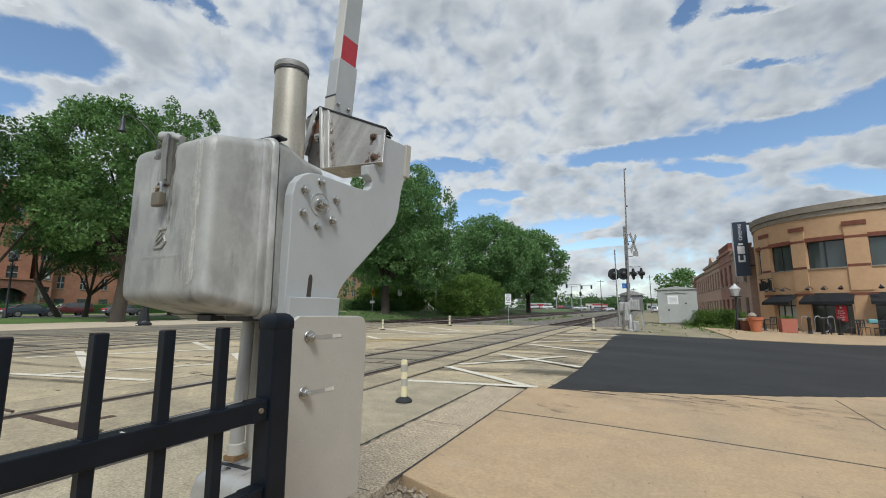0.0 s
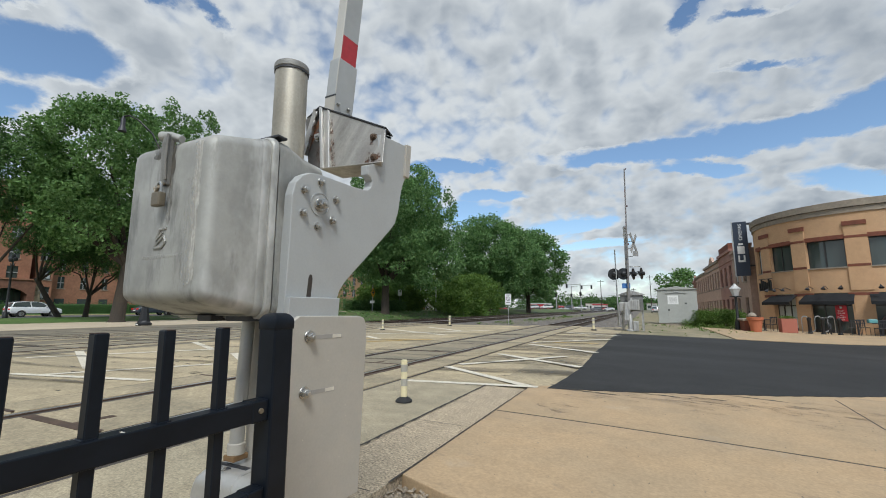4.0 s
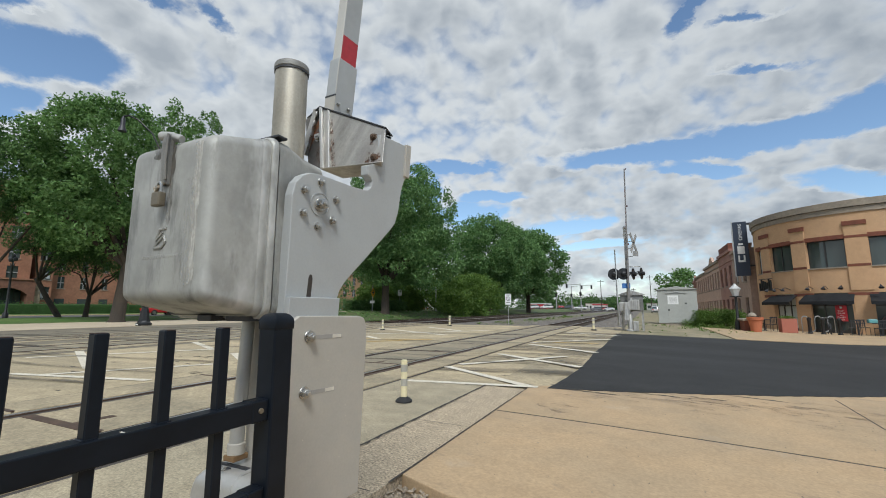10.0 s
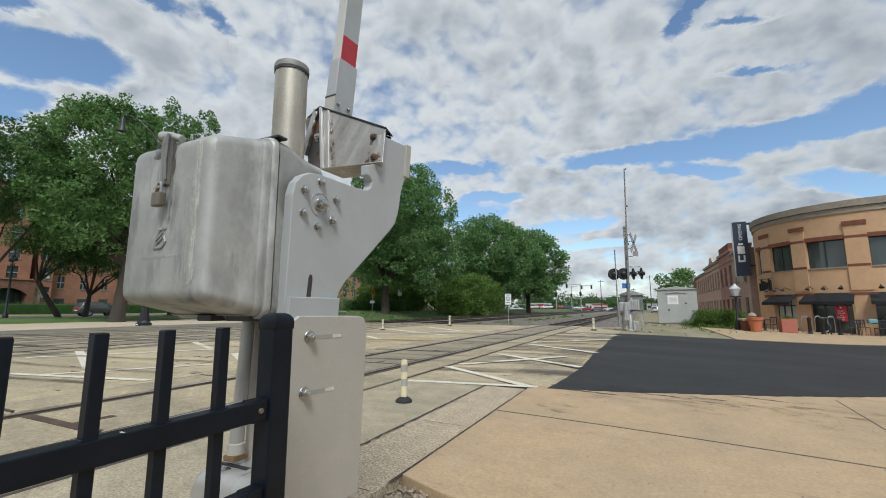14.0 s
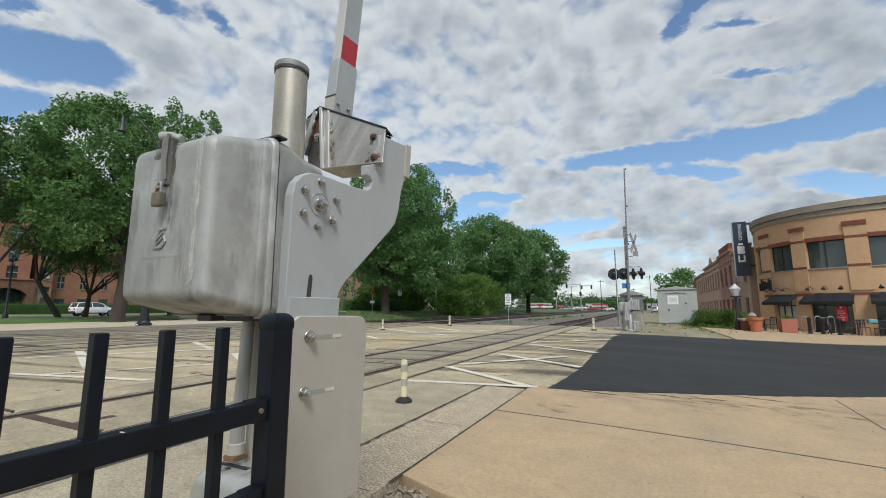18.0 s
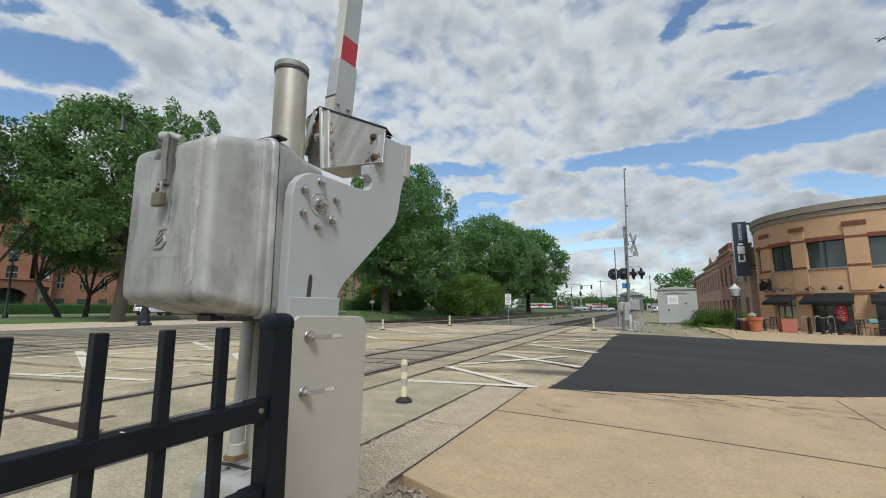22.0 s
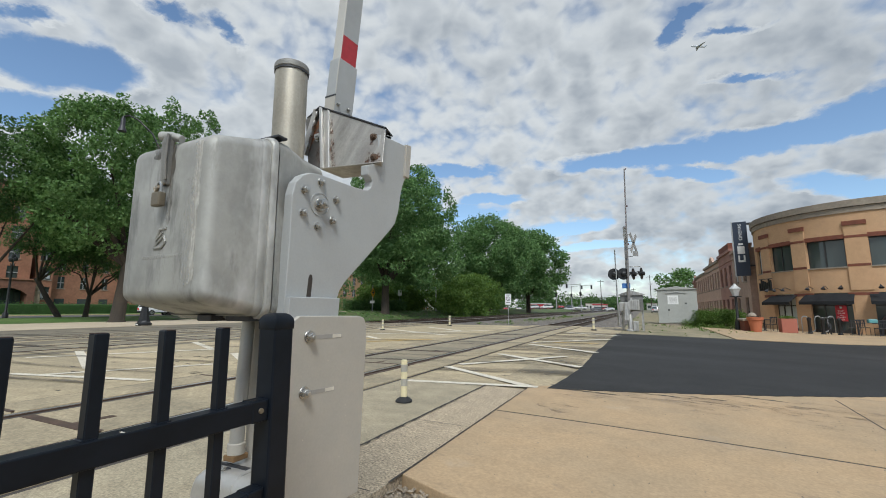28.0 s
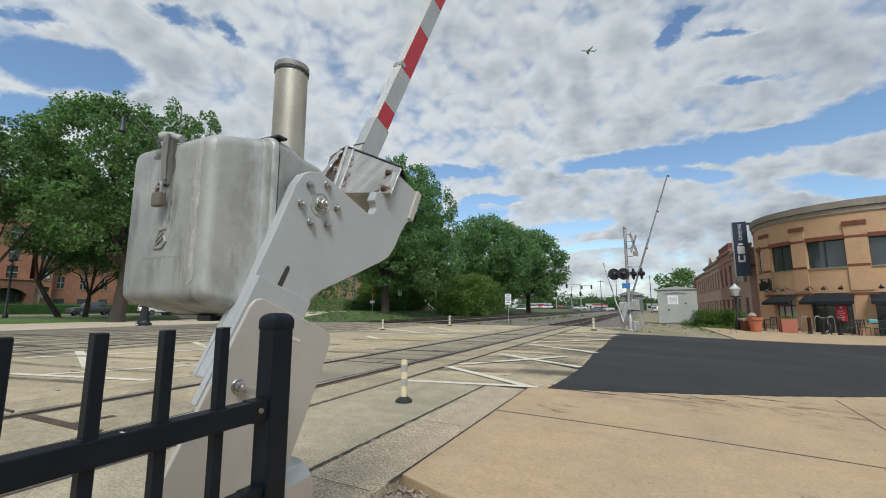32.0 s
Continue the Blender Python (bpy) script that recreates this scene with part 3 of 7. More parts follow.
def track(cx, label):
    t = thing("railway_track", pose(cx, 0, 0), label, "railway track", "railway tracks")
    for s in (-0.77, 0.77):
        ob = part("rail", Build().loft([[(x, y, z) for x, z in rail_profile(s, 0.022)] for y in (-160, 2500)]), M["rail"], t)
        part("rail_head", Build().box(s - 0.027, s + 0.027, -160, 2500, 0.0225, 0.0255), M["railtop"], ob, "rail top polished by wheels")
        inner = s - math.copysign(0.125, s)
        part("flangeway", Build().box(inner + math.copysign(0.04, s) - 0.045, inner + math.copysign(0.04, s) + 0.045, -9, 25.5, 0.001, 0.0055), M["groove"], t, "dark flange groove")
        outer = s + math.copysign(0.12, s)
        part("rubber_seal", Build().box(outer - math.copysign(0.04, s) - 0.04, outer - math.copysign(0.04, s) + 0.04, -9, 25.5, 0.001, 0.007), M["rail"], t, "rusty filler beside the rail")
        edge = s + math.copysign(0.78, s)
        part("panel_joint", Build().box(edge - 0.022, edge + 0.022, -9, 25.5, 0.001, 0.0045), M["groove"], t)
    for k in range(15):
        y = -9.88 + k * 2.4
        part("joint_filler", Build().box(-0.62, 0.62, y + 2.365 - 0.03 * (k % 3 == 1), y + 2.435, 0.002, 0.0175).box(0.1, 0.19, y + 2.435, y + 2.75, 0.002, 0.0172).box(-1.52, -0.98, y + 2.375, y + 2.425, 0.002, 0.0175), M["rail"], t, "rusty joint between the panels")
        for key, x in (("gauge", 0.0), ("field", -1.24), ("field", 1.24)):
            part("crossing_panel", PANELS["worn_gauge" if key == "gauge" and k > 5 else key], M["slab"], t, at=pose(x, y + 1.2, 0.003 + random.uniform(-0.002, 0.002), random.uniform(-0.08, 0.08), 0, 180 if x < 0 else 0))
    return t


PANELS = {"worn_gauge": Build().box(-0.63, 0.63, -1.185, 1.185, -0.05, 0.012).mesh("crossing_panel", M["gauge"], 0.008, 1),
          "gauge": Build().box(-0.63, 0.63, -1.185, 1.185, -0.05, 0.012).mesh("crossing_panel", M["slab"], 0.008, 1),
          "field": Build().box(-0.31, 0.27, -1.185, 1.185, -0.05, 0.012).mesh("crossing_panel", M["slab"], 0.008, 1)}
for cx, lab in ((-4.87, "single railway track sunk in the crossing"), (-14.4, "railway track with brown rails"), (-18.9, "far railway track with brown rails")):
    track(cx, lab)
for x0, x1 in ((-8.6, -1.1), (-21.2, -11.6)):
    bb = Build()
    prof = [(x0, -0.2), (x0 + 0.9, -0.09), (x1 - 0.9, -0.09), (x1, -0.2)]
    bb.loft([[(x, y, z) for x, z in prof] for y in (25.5, 60, 400, 2500)], cap=False, closed=False)
    solid("ballast_bed", bb, M["ballast"], "grey-brown crushed stone track ballast", "ballast")
ties = Build()
for cx in (-4.87, -14.4, -18.9):
    for i in range(260):
        y = 26 + i * 0.53
        ties.box(cx - 1.3, cx + 1.3, y - 0.11, y + 0.11, -0.15, -0.07)
solid("sleepers", ties, M["tie"], "dark timber railway sleepers", "sleepers", "stuff")

M["cap"] = flat("cap_grey", (0.20, 0.195, 0.18), 0.6, 0.2)
M["slotgrey"] = flat("slot_grey", (0.33, 0.315, 0.29), 0.6, 0.2)
M["rust_solid"] = worn("rusty_bolt", (0.16, 0.105, 0.07), (0.09, 0.06, 0.045), 40, 120, 0.7, 0.3, 0.001, metal=0.3)
M["signpale"] = flat("pale_slot", (0.55, 0.51, 0.43), 0.6)
# ---------------------------------------------------------------- road markings
marks = thing("road_markings", pose(0, 0, 0), "worn white and yellow painted crossing markings", "road markings", kind="structure")


def stripe(x0, y0, x1, y1, w, mat=None, lift=0.0075):
    lift += 0.0004 * (len(marks.children) % 6)
    d = Vector((x1 - x0, y1 - y0)).normalized()
    n = Vector((-d.y, d.x)) * w * 0.43
    part("painted_line", Build().poly([(x0 - n.x, y0 - n.y, lift), (x0 + n.x, y0 + n.y, lift), (x1 + n.x, y1 + n.y, lift), (x1 - n.x, y1 - n.y, lift)]), mat or M["white"], marks)


for s in ((-3.2, 5.5, -1.35, 5.8, 0.16), (-3.3, 7.1, -1.48, 5.8, 0.17), (-3.1, 9.54, -1.1, 8.04, 0.2), (-3.2, 7.45, -1.62, 9.66, 0.2),
          (-3.1, 12.4, -1.08, 10.77, 0.22), (-3.2, 13.05, -1.1, 15.6, 0.22), (-3.1, 19.1, -0.95, 17.6, 0.25),
          (-12.7, 5.7, -8.85, 4.15, 0.2), (-12.0, 4.45, -9.9, 7.65, 0.22), (-8.75, 3.4, -7.3, 5.65, 0.17), (-9.3, 3.28, -6.62, 3.87, 0.16),
          (-12.75, 8.7, -10.25, 7.48, 0.2), (-8.75, 6.98, -7.4, 6.12, 0.2), (-19.0, 8.1, -18.0, 7.7, 0.26),
          (-13.5, 19.4, -7.1, 15.2, 0.3), (-11.1, 21.3, -7.5, 18.0, 0.3), (-10.3, 14.4, -6.8, 19.2, 0.3), (-9.6, 13.4, -8.4, 12.4, 0.25)):
    stripe(*s)
for s in ((-8.0, 11.2, -6.6, 13.0, 0.25), (-3.2, 13.4, -1.3, 13.6, 0.2), (-8.9, 12.2, -6.7, 12.6, 0.2)):
    stripe(*s, mat=M["yellow"], lift=0.0072)

# ---------------------------------------------------------------- fence
FX = -0.885
fence = thing("fence", pose(FX, 0, 0, 0, 0, -1.5) @ pose(-0.009, -0.0, 0), "black coated steel picket fence beside the crossing gate", "fence")
POST_Y, TOP = 0.818, 1.006
post = Build().box(-0.03, 0.03, POST_Y - 0.03, POST_Y + 0.03, -0.05, TOP + 0.008)
post_ob = part("post", post, M["black"], fence, bevel=0.005)
cap = Build()
for i in range(6):
    a = i / 5 * math.pi / 2
    w = 0.0318 * (0.35 + 0.65 * math.cos(a)) if i else 0.0316
    z = TOP + 0.009 + 0.023 * math.sin(a)
    if i == 0:
        ring0 = [(-w, POST_Y - w, TOP - 0.010), (w, POST_Y - w, TOP - 0.010), (w, POST_Y + w, TOP - 0.010), (-w, POST_Y + w, TOP - 0.010)]
        capr = [ring0]
    capr.append([(-w, POST_Y - w, z), (w, POST_Y - w, z), (w, POST_Y + w, z), (-w, POST_Y + w, z)])
cap.loft(capr)
part("post_cap", cap, M["black"], post_ob, "domed black post cap", bevel=0.003, smooth=True)
far_post = Build().box(-0.03, 0.03, -1.66, -1.60, -0.05, TOP + 0.04)
part("post", far_post, M["black"], fence, bevel=0.005)
picket_mesh = Build().box(-0.0116, 0.0116, -0.0116, 0.0116, 0.06, TOP).mesh("picket", M["black"], 0.002, 1)
for i in range(18):
    part("picket", picket_mesh, M["black"], fence, at=pose(0, 0.670 - i * 0.1242, 0, random.uniform(-0.2, 0.2), random.uniform(-0.2, 0.2)))
M["worn_tip"] = worn("worn_tip", (0.10, 0.06, 0.04), (0.02, 0.018, 0.018), 60, 200, 0.8, 0.0)
for i in range(18):
    part("worn_tip", Build().box(-0.0098, 0.0098, -0.0098, 0.0098, TOP - 0.0005, TOP + 0.0008), M["worn_tip"], fence, "rust-worn picket tip", at=pose(0, 0.670 - i * 0.1242, 0))
for z in (0.804, 0.600, 0.145):
    r = part("rail", Build().box(-0.021, 0.019, -1.6, POST_Y - 0.03, z - 0.025, z + 0.022), M["black"], fence, bevel=0.003)
    part("rail_bracket", Build().box(-0.0225, 0.0205, POST_Y - 0.075, POST_Y - 0.029, z - 0.027, z + 0.0245), M["black"], r, bevel=0.004)
    for y in (0.670 - i * 0.1242 for i in range(18)):
        part("weld", Build().box(-0.0128, 0.0128, y - 0.0128, y + 0.0128, z + 0.0205, z + 0.0245), M["black"], r, "weld bead round a picket", bevel=0.002)
    part("screw", Build().tube([(0.02, POST_Y - 0.052, z), (0.0245, POST_Y - 0.052, z)], [0.007, 0.006], 12), M["brass"], r, "bare metal screw head")

for y, z, w, h in ((0.262, 0.822, 0.004, 0.014), (0.47, 0.826, 0.004, 0.002)):
    part("paint_chip", Build().box(0.0192, 0.0196, y, y + w, z - h, z) if h > 0.01 else Build().box(0.004, 0.016, y, y + w, 0.8262, 0.8268), M["signpale"], fence, "scuff of pale paint")
M["zinc_cast"] = galvanised("bright_cast_metal", (0.52, 0.51, 0.485), (0.42, 0.41, 0.39), 0.34, 0.6, 0, False)
# ---------------------------------------------------------------- near crossing gate
GX, GY = -1.28, 1.2
gate = thing("crossing_gate", pose(GX, GY, 0), "railway crossing gate mechanism of weathered grey metal", "crossing gate")
HERE = pose(-GX, -GY, 0)


def rounded_ring(x0, x1, z0, z1, y, r, n=6):
    pts = []
    for cx, cz, a0 in ((x1 - r, z1 - r, 0), (x0 + r, z1 - r, 90), (x0 + r, z0 + r, 180), (x1 - r, z0 + r, 270)):
        for k in range(n + 1):
            a = radians(a0 + 90 * k / n)
            pts.append((cx + r * math.cos(a), y, cz + r * math.sin(a)))
    return pts


cover = Build()
rs = []
for y, d, r in ((0.771, -0.034, 0.016), (0.7735, -0.021, 0.022), (0.780, -0.010, 0.028), (0.790, -0.003, 0.032), (0.803, 0.0, 0.034), (0.88, 0.004, 0.036), (0.975, 0.010, 0.04)):
    k = (y - 0.772) / 0.2
    rs.append(rounded_ring(-1.527 - d, -1.118 + d, 1.070 - 0.036 * k - d, 1.570 + 0.043 * k + d, y, r))
cover.loft(rs)
cover_ob = part("case_cover", cover, M["case"], gate, "dull cast metal cover with a padlock", smooth=True, at=HERE)
part("cover_rim", Build().loft([rounded_ring(-1.562, -1.101, 1.02, 1.628, 0.976, 0.045), rounded_ring(-1.566, -1.097, 1.016, 1.634, 0.982, 0.045), rounded_ring(-1.566, -1.097, 1.014, 1.638, 0.998, 0.045), rounded_ring(-1.56, -1.104, 1.02, 1.634, 1.004, 0.045)]), M["case"], cover_ob, smooth=True)
part("cover_bead", Build().loft([rounded_ring(-1.553 - d, -1.110 + d, 1.028 - d, 1.617 + d, y, 0.04) for y, d in ((0.944, 0.0), (0.950, 0.0025), (0.958, 0.0035), (0.966, 0.003), (0.974, 0.001))], cap=False), M["case"], cover_ob, "worn bead along the edge", smooth=True)
part("seal", Build().loft([rounded_ring(-1.555, -1.108, 1.025, 1.632, 1.003, 0.04), rounded_ring(-1.555, -1.108, 1.025, 1.632, 1.0075, 0.04)]), M["rubber"], gate, "black rubber seal", at=HERE)
part("rain_lip", Build().box(-1.52, -1.10, 0.992, 1.035, 1.636, 1.644), M["dark"], gate, "dark strip on top of the case", at=HERE, bevel=0.002)
part("case_body", Build().loft([rounded_ring(-1.56, -1.103, 1.02, 1.634, 1.008, 0.04), rounded_ring(-1.56, -1.103, 1.02, 1.634, 1.05, 0.04), rounded_ring(-1.53, -1.110, 1.05, 1.615, 1.14, 0.045), rounded_ring(-1.50, -1.115, 1.07, 1.608, 1.235, 0.045), rounded_ring(-1.42, -1.125, 1.2, 1.55, 1.262, 0.05)]), M["case"], gate, smooth=True, at=HERE)
M["latch"] = galvanised("worn_latch", (0.30, 0.29, 0.265), (0.20, 0.19, 0.17), 0.5, 0.4, 0, True, 0.4)
LATCH = pose(0.016, 0, 0.004)
part("latch_lever", Build().loft([[(x, y, z) for x, y, z in ((-1.358, 0.775, zz), (-1.322, 0.775, zz), (-1.325, 0.757 + dy, zz), (-1.355, 0.757 + dy, zz))] for zz, dy in ((1.425, 0.004), (1.45, 0.0), (1.56, -0.004), (1.585, 0.0), (1.59, 0.008))]), M["latch"], cover_ob, "worn metal latch", bevel=0.003, at=LATCH)
part("latch_ridge", Build().tube([(-1.326, 0.757, 1.44), (-1.324, 0.751, 1.50), (-1.322, 0.752, 1.585)], 0.0045, 8), M["latch"], cover_ob, smooth=True, at=LATCH)
part("latch_hook", Build().tube([(-1.385, 0.768, 1.592), (-1.378, 0.768, 1.592), (-1.345, 0.772, 1.588), (-1.30, 0.782, 1.574)], [0.011, 0.0165, 0.015, 0.012], 14), M["case"], cover_ob, smooth=True, at=LATCH)
part("hasp", Build().tube([(-1.352, 0.762, 1.435), (-1.352, 0.745, 1.41), (-1.345, 0.745, 1.398), (-1.337, 0.745, 1.41), (-1.337, 0.762, 1.43)], 0.005, 8), M["brass"], cover_ob, at=LATCH)
lock = part("padlock", Build().box(-1.361, -1.321, 0.736, 0.758, 1.345, 1.389), M["brass"], cover_ob, "old brass padlock", bevel=0.004, at=pose(0.023, 0, 0.012))
part("shackle", Build().tube([(-1.351, 0.747, 1.385), (-1.351, 0.747, 1.41), (-1.345, 0.747, 1.42), (-1.337, 0.747, 1.42), (-1.331, 0.747, 1.41), (-1.331, 0.747, 1.385)], 0.0042, 8), M["zinc"], lock)
emblem = Build()
for x0, z0, x1, z1 in ((-1.372, 1.233, -1.332, 1.233), (-1.332, 1.233, -1.316, 1.250), (-1.316, 1.250, -1.324, 1.266), (-1.372, 1.234, -1.326, 1.270), (-1.364, 1.256, -1.333, 1.280), (-1.364, 1.256, -1.350, 1.289), (-1.350, 1.289, -1.316, 1.291)):
    emblem.tube([(x0, 0.7715, z0), (x1, 0.7715, z1)], 0.0045, 6)
part("cast_emblem", emblem, M["case"], cover_ob, smooth=True, at=pose(0.015, -0.0015, 0.001))
bars = Build()
x = -1.435
while x < -1.24:
    w = random.uniform(0.003, 0.007)
    bars.box(x, x + w, 0.7712, 0.774, 1.197 + random.choice((0, 0, 0.004)), 1.207 + random.choice((0, 0, 0.003)))
    x += w + random.uniform(0.002, 0.006)
part("cast_lettering", bars, M["case"], cover_ob, bevel=0.001, at=pose(0.020, -0.0015, 0.003))
# cover marks: a weathered dark run from the latch, a highlight painted by the corner
for key, tint, tint2, st, lo, hi, top in (("run", (0.10, 0.088, 0.072), (0.16, 0.14, 0.115), (1.4, 1.4, 0.35), 0.34, 0.62, 0.75), ("highlight", (0.66, 0.63, 0.57), (0.56, 0.54, 0.49), (1.8, 1.8, 0.22), 0.38, 0.62, 0.72)):
    M[key] = worn("latch_run" if key == "run" else "highlight_paint", tint, tint2, 8, 90, 0.6, 0.0, metal=0.2)
    rn, rl = M[key].node_tree.nodes, M[key].node_tree.links
    rl.new(ramp(M[key], noise_node(M[key], 22, 6, 0.65, st), [(lo, (0.0,) * 3), (hi, (top,) * 3)]), rn["Principled BSDF"].inputs["Alpha"])


def ragged(x0, x1, z0, z1, seed, y=0.7702):
    """A run with wavering sides on the cover's face."""
    rng = random.Random(seed)
    b = Build()
    pts = [(x0 + rng.uniform(-0.004, 0.006), x1 + rng.uniform(-0.006, 0.004), z) for z in span(z0, z1, 12)]
    pts[0] = ((x0 + x1) / 2 - 0.002, (x0 + x1) / 2 + 0.002, z0)
    for (a0, b0, c0), (a1, b1, c1) in zip(pts, pts[1:]):
        b.poly([(a0, y, c0), (b0, y, c0), (b1, y, c1), (a1, y, c1)])
    return b


part("latch_run", ragged(-1.312, -1.288, 1.30, 1.57, 3), M["run"], cover_ob, "dark weathered run below the latch")
part("latch_run", ragged(-1.40, -1.352, 1.52, 1.60, 4), M["run"], cover_ob, "dark weathered run beside the latch")
part("highlight_strip", ragged(-1.222, -1.160, 1.11, 1.44, 5), M["highlight"], cover_ob, "pale highlight strip painted on the cover")
part("highlight_strip", ragged(-1.195, -1.160, 1.30, 1.55, 6, 0.7700), M["highlight"], cover_ob, "pale highlight strip painted on the cover")
# mast
mast = part("mast", Build().lathe([(0.0665, 1.0), (0.0665, 2.05)], (-1.31, 1.235, 0), 32), M["pipe"], gate, "satin metal mast tube", smooth=True, at=HERE)
part("mast_cap", Build().lathe([(0.0690, 2.053), (0.0715, 2.056), (0.0715, 2.076), (0.0695, 2.080), (0.03, 2.081)], (-1.31, 1.235, 0), 32), M["cap"], mast, "grey end cap", smooth=True)
part("cap_band", Build().lathe([(0.0672, 2.044), (0.0705, 2.0445), (0.0705, 2.0515), (0.0672, 2.052)], (-1.31, 1.235, 0), 32), M["dark"], mast, "dark band under the cap", smooth=True)
part("cap_clip", Build().tube([(-1.243, 1.252, 2.045), (-1.232, 1.256, 2.038)], 0.0035, 8), M["dark"], mast)
part("support_pole", Build().tube([(-1.312, 1.078, 0.55), (-1.312, 1.10, 1.06)], [0.0245, 0.0215], 24), M["zinc_cast"], gate, smooth=True, at=HERE)
part("side_channel", Build().box(-1.33, -1.20, 1.13, 1.17, 0.40, 1.05), M["weight"], gate, bevel=0.003, at=HERE)
part("shim", Build().box(-1.338, -1.286, 1.05, 1.11, 0.531, 0.55), M["wood"], gate, "weathered wooden shim", at=HERE, bevel=0.003)
base_ob = part("base_casting", Build().loft([rounded_ring(-1.40, -1.10, 0.0, 0.488, 0.985, 0.05, 8), rounded_ring(-1.412, -1.085, 0.0, 0.506, 0.998, 0.06, 8), rounded_ring(-1.415, -1.08, 0.0, 0.514, 1.02, 0.06, 8), rounded_ring(-1.415, -1.08, 0.0, 0.520, 1.2, 0.065, 8), rounded_ring(-1.40, -1.12, 0.0, 0.50, 1.26, 0.10, 8)]), M["zinc_cast"], gate, "rounded cast metal base", smooth=True, at=HERE)
part("base_seam", Build().loft([rounded_ring(-1.421, -1.077, 0.0, 0.5225, 1.055, 0.065, 8), rounded_ring(-1.421, -1.077, 0.0, 0.5225, 1.066, 0.065, 8)]), M["dark"], base_ob)
part("base_rib", Build().tube([(-1.21, 0.984, 0.1), (-1.21, 0.984, 0.44), (-1.21, 0.993, 0.492), (-1.21, 1.02, 0.514), (-1.21, 1.18, 0.522)], 0.008, 8), M["zinc_cast"], base_ob, smooth=True)
part("base_rod", Build().tube([(-1.36, 1.03, 0.522), (-1.29, 1.02, 0.521)], 0.006, 8), M["zinc"], base_ob)
part("base_slot", Build().lathe([(0.012, 0.0), (0.010, 0.002)], n=10), M["dark"], base_ob, at=pose(-1.30, 1.04, 0.515))
part("pole_collar", Build().lathe([(0.029, 0.551), (0.029, 0.585), (0.025, 0.588)], (-1.312, 1.08, 0), 20), M["weight"], gate, "grey pole collar", smooth=True, at=HERE)
for i, (x0, x1, y0, y1) in enumerate(((-1.36, -1.29, 0.93, 1.02), (-1.26, -1.15, 0.96, 1.08))):
    part("under_bracket", Build().box(x0, x1, y0, y1, 1.008, 1.03), M["dark"], gate, "dark bracket under the case", bevel=0.004, at=HERE)

# swinging arm: its space has the pivot at the origin, x out of the plate, y towards the road, z up
PIV = Vector((-1.03 - GX, 1.133 - GY, 1.42))
SWING = Matrix.Translation(PIV) @ Matrix(((0.988, 0.139, 0.069, 0), (-0.139, 0.990, -0.010, 0), (-0.070, 0.0, 0.998, 0), (0, 0, 0, 1)))
swing = part("swing_arm", Build().prism([(-0.118, 0.01), (-0.108, 0.055), (-0.085, 0.084), (-0.055, 0.102), (-0.02, 0.107), (0.03, 0.107), (0.08, 0.105), (0.15, 0.103), (0.212, 0.104), (0.238, 0.11), (0.254, 0.128), (0.256, 0.15), (0.245, 0.165), (0.228, 0.172), (0.226, 0.212), (0.272, 0.230), (0.286, 0.362), (0.47, 0.368), (0.471, 0.222), (0.455, 0.19), (0.443, 0.14), (0.436, 0.06), (0.418, 0.0), (0.385, -0.038), (0.354, -0.069), (0.261, -0.163), (0.19, -0.232), (0.15, -0.272), (0.128, -0.305), (0.117, -0.34), (0.113, -0.40), (0.113, -0.65), (-0.115, -0.65), (-0.108, -0.33), (-0.111, -0.154)], -0.042, 0.0), M["plate"], gate, "flat grey steel arm plate with bolts", bevel=0.003, at=SWING)
hexa = lambda r: [(r * math.cos(radians(60 * k + 13)), r * math.sin(radians(60 * k + 13))) for k in range(6)]
disc = lambda x, r, n=20: [(x, r * math.cos(2 * math.pi * k / n), r * math.sin(2 * math.pi * k / n)) for k in range(n)]
bolt = Build()
bolt.loft([disc(0.0, 0.0165), disc(0.003, 0.0165)])
bolt.loft([[(0.003, y, z) for y, z in hexa(0.0125)], [(0.012, y, z) for y, z in hexa(0.0125)], [(0.0135, y, z) for y, z in hexa(0.0105)]])
bolt.loft([disc(0.013, 0.0065, 10), disc(0.019, 0.006, 10)])
bolt_mesh = bolt.mesh("bolt", M["zinc"], 0.0008, 1)
rusty_bolt = bolt.mesh("bolt", M["rust_solid"], 0.0008, 1)
for a in (152, 92, 24, -37, -92, -148):
    part("bolt", bolt_mesh, M["zinc"], swing, at=pose(0.001, 0.08 * math.cos(radians(a)), 0.08 * math.sin(radians(a)), random.uniform(0, 60)))
part("pivot_boss", Build().loft([disc(0.0, 0.042, 32), disc(0.003, 0.042, 32), disc(0.003, 0.039, 32), disc(0.0008, 0.038, 32), disc(0.0008, 0.001, 32)]), M["plate"], swing, smooth=True)
part("pivot_washer", Build().loft([disc(0.001, 0.027, 24), disc(0.006, 0.027, 24)]), M["slotgrey"], swing, "dark washer", bevel=0.001)
big = part("pivot_nut", bolt_mesh, M["zinc"], swing, at=pose(0.005, 0, 0, 10) @ Matrix.Diagonal((2.0, 1.5, 1.5, 1)))
# dark inlay: the shade inside the slot is put into its colour
part("slot", Build().prism([(-0.023, -0.331), (-0.004, -0.331), (-0.003, -0.268), (-0.006, -0.256), (-0.012, -0.252), (-0.018, -0.256), (-0.021, -0.268)], -0.02, 0.0006), M["groove"], swing, "dark slot")
part("end_flange", Build().box(-0.05, 0.010, 0.450, 0.484, 0.222, 0.372), M["weight"], swing, bevel=0.002)
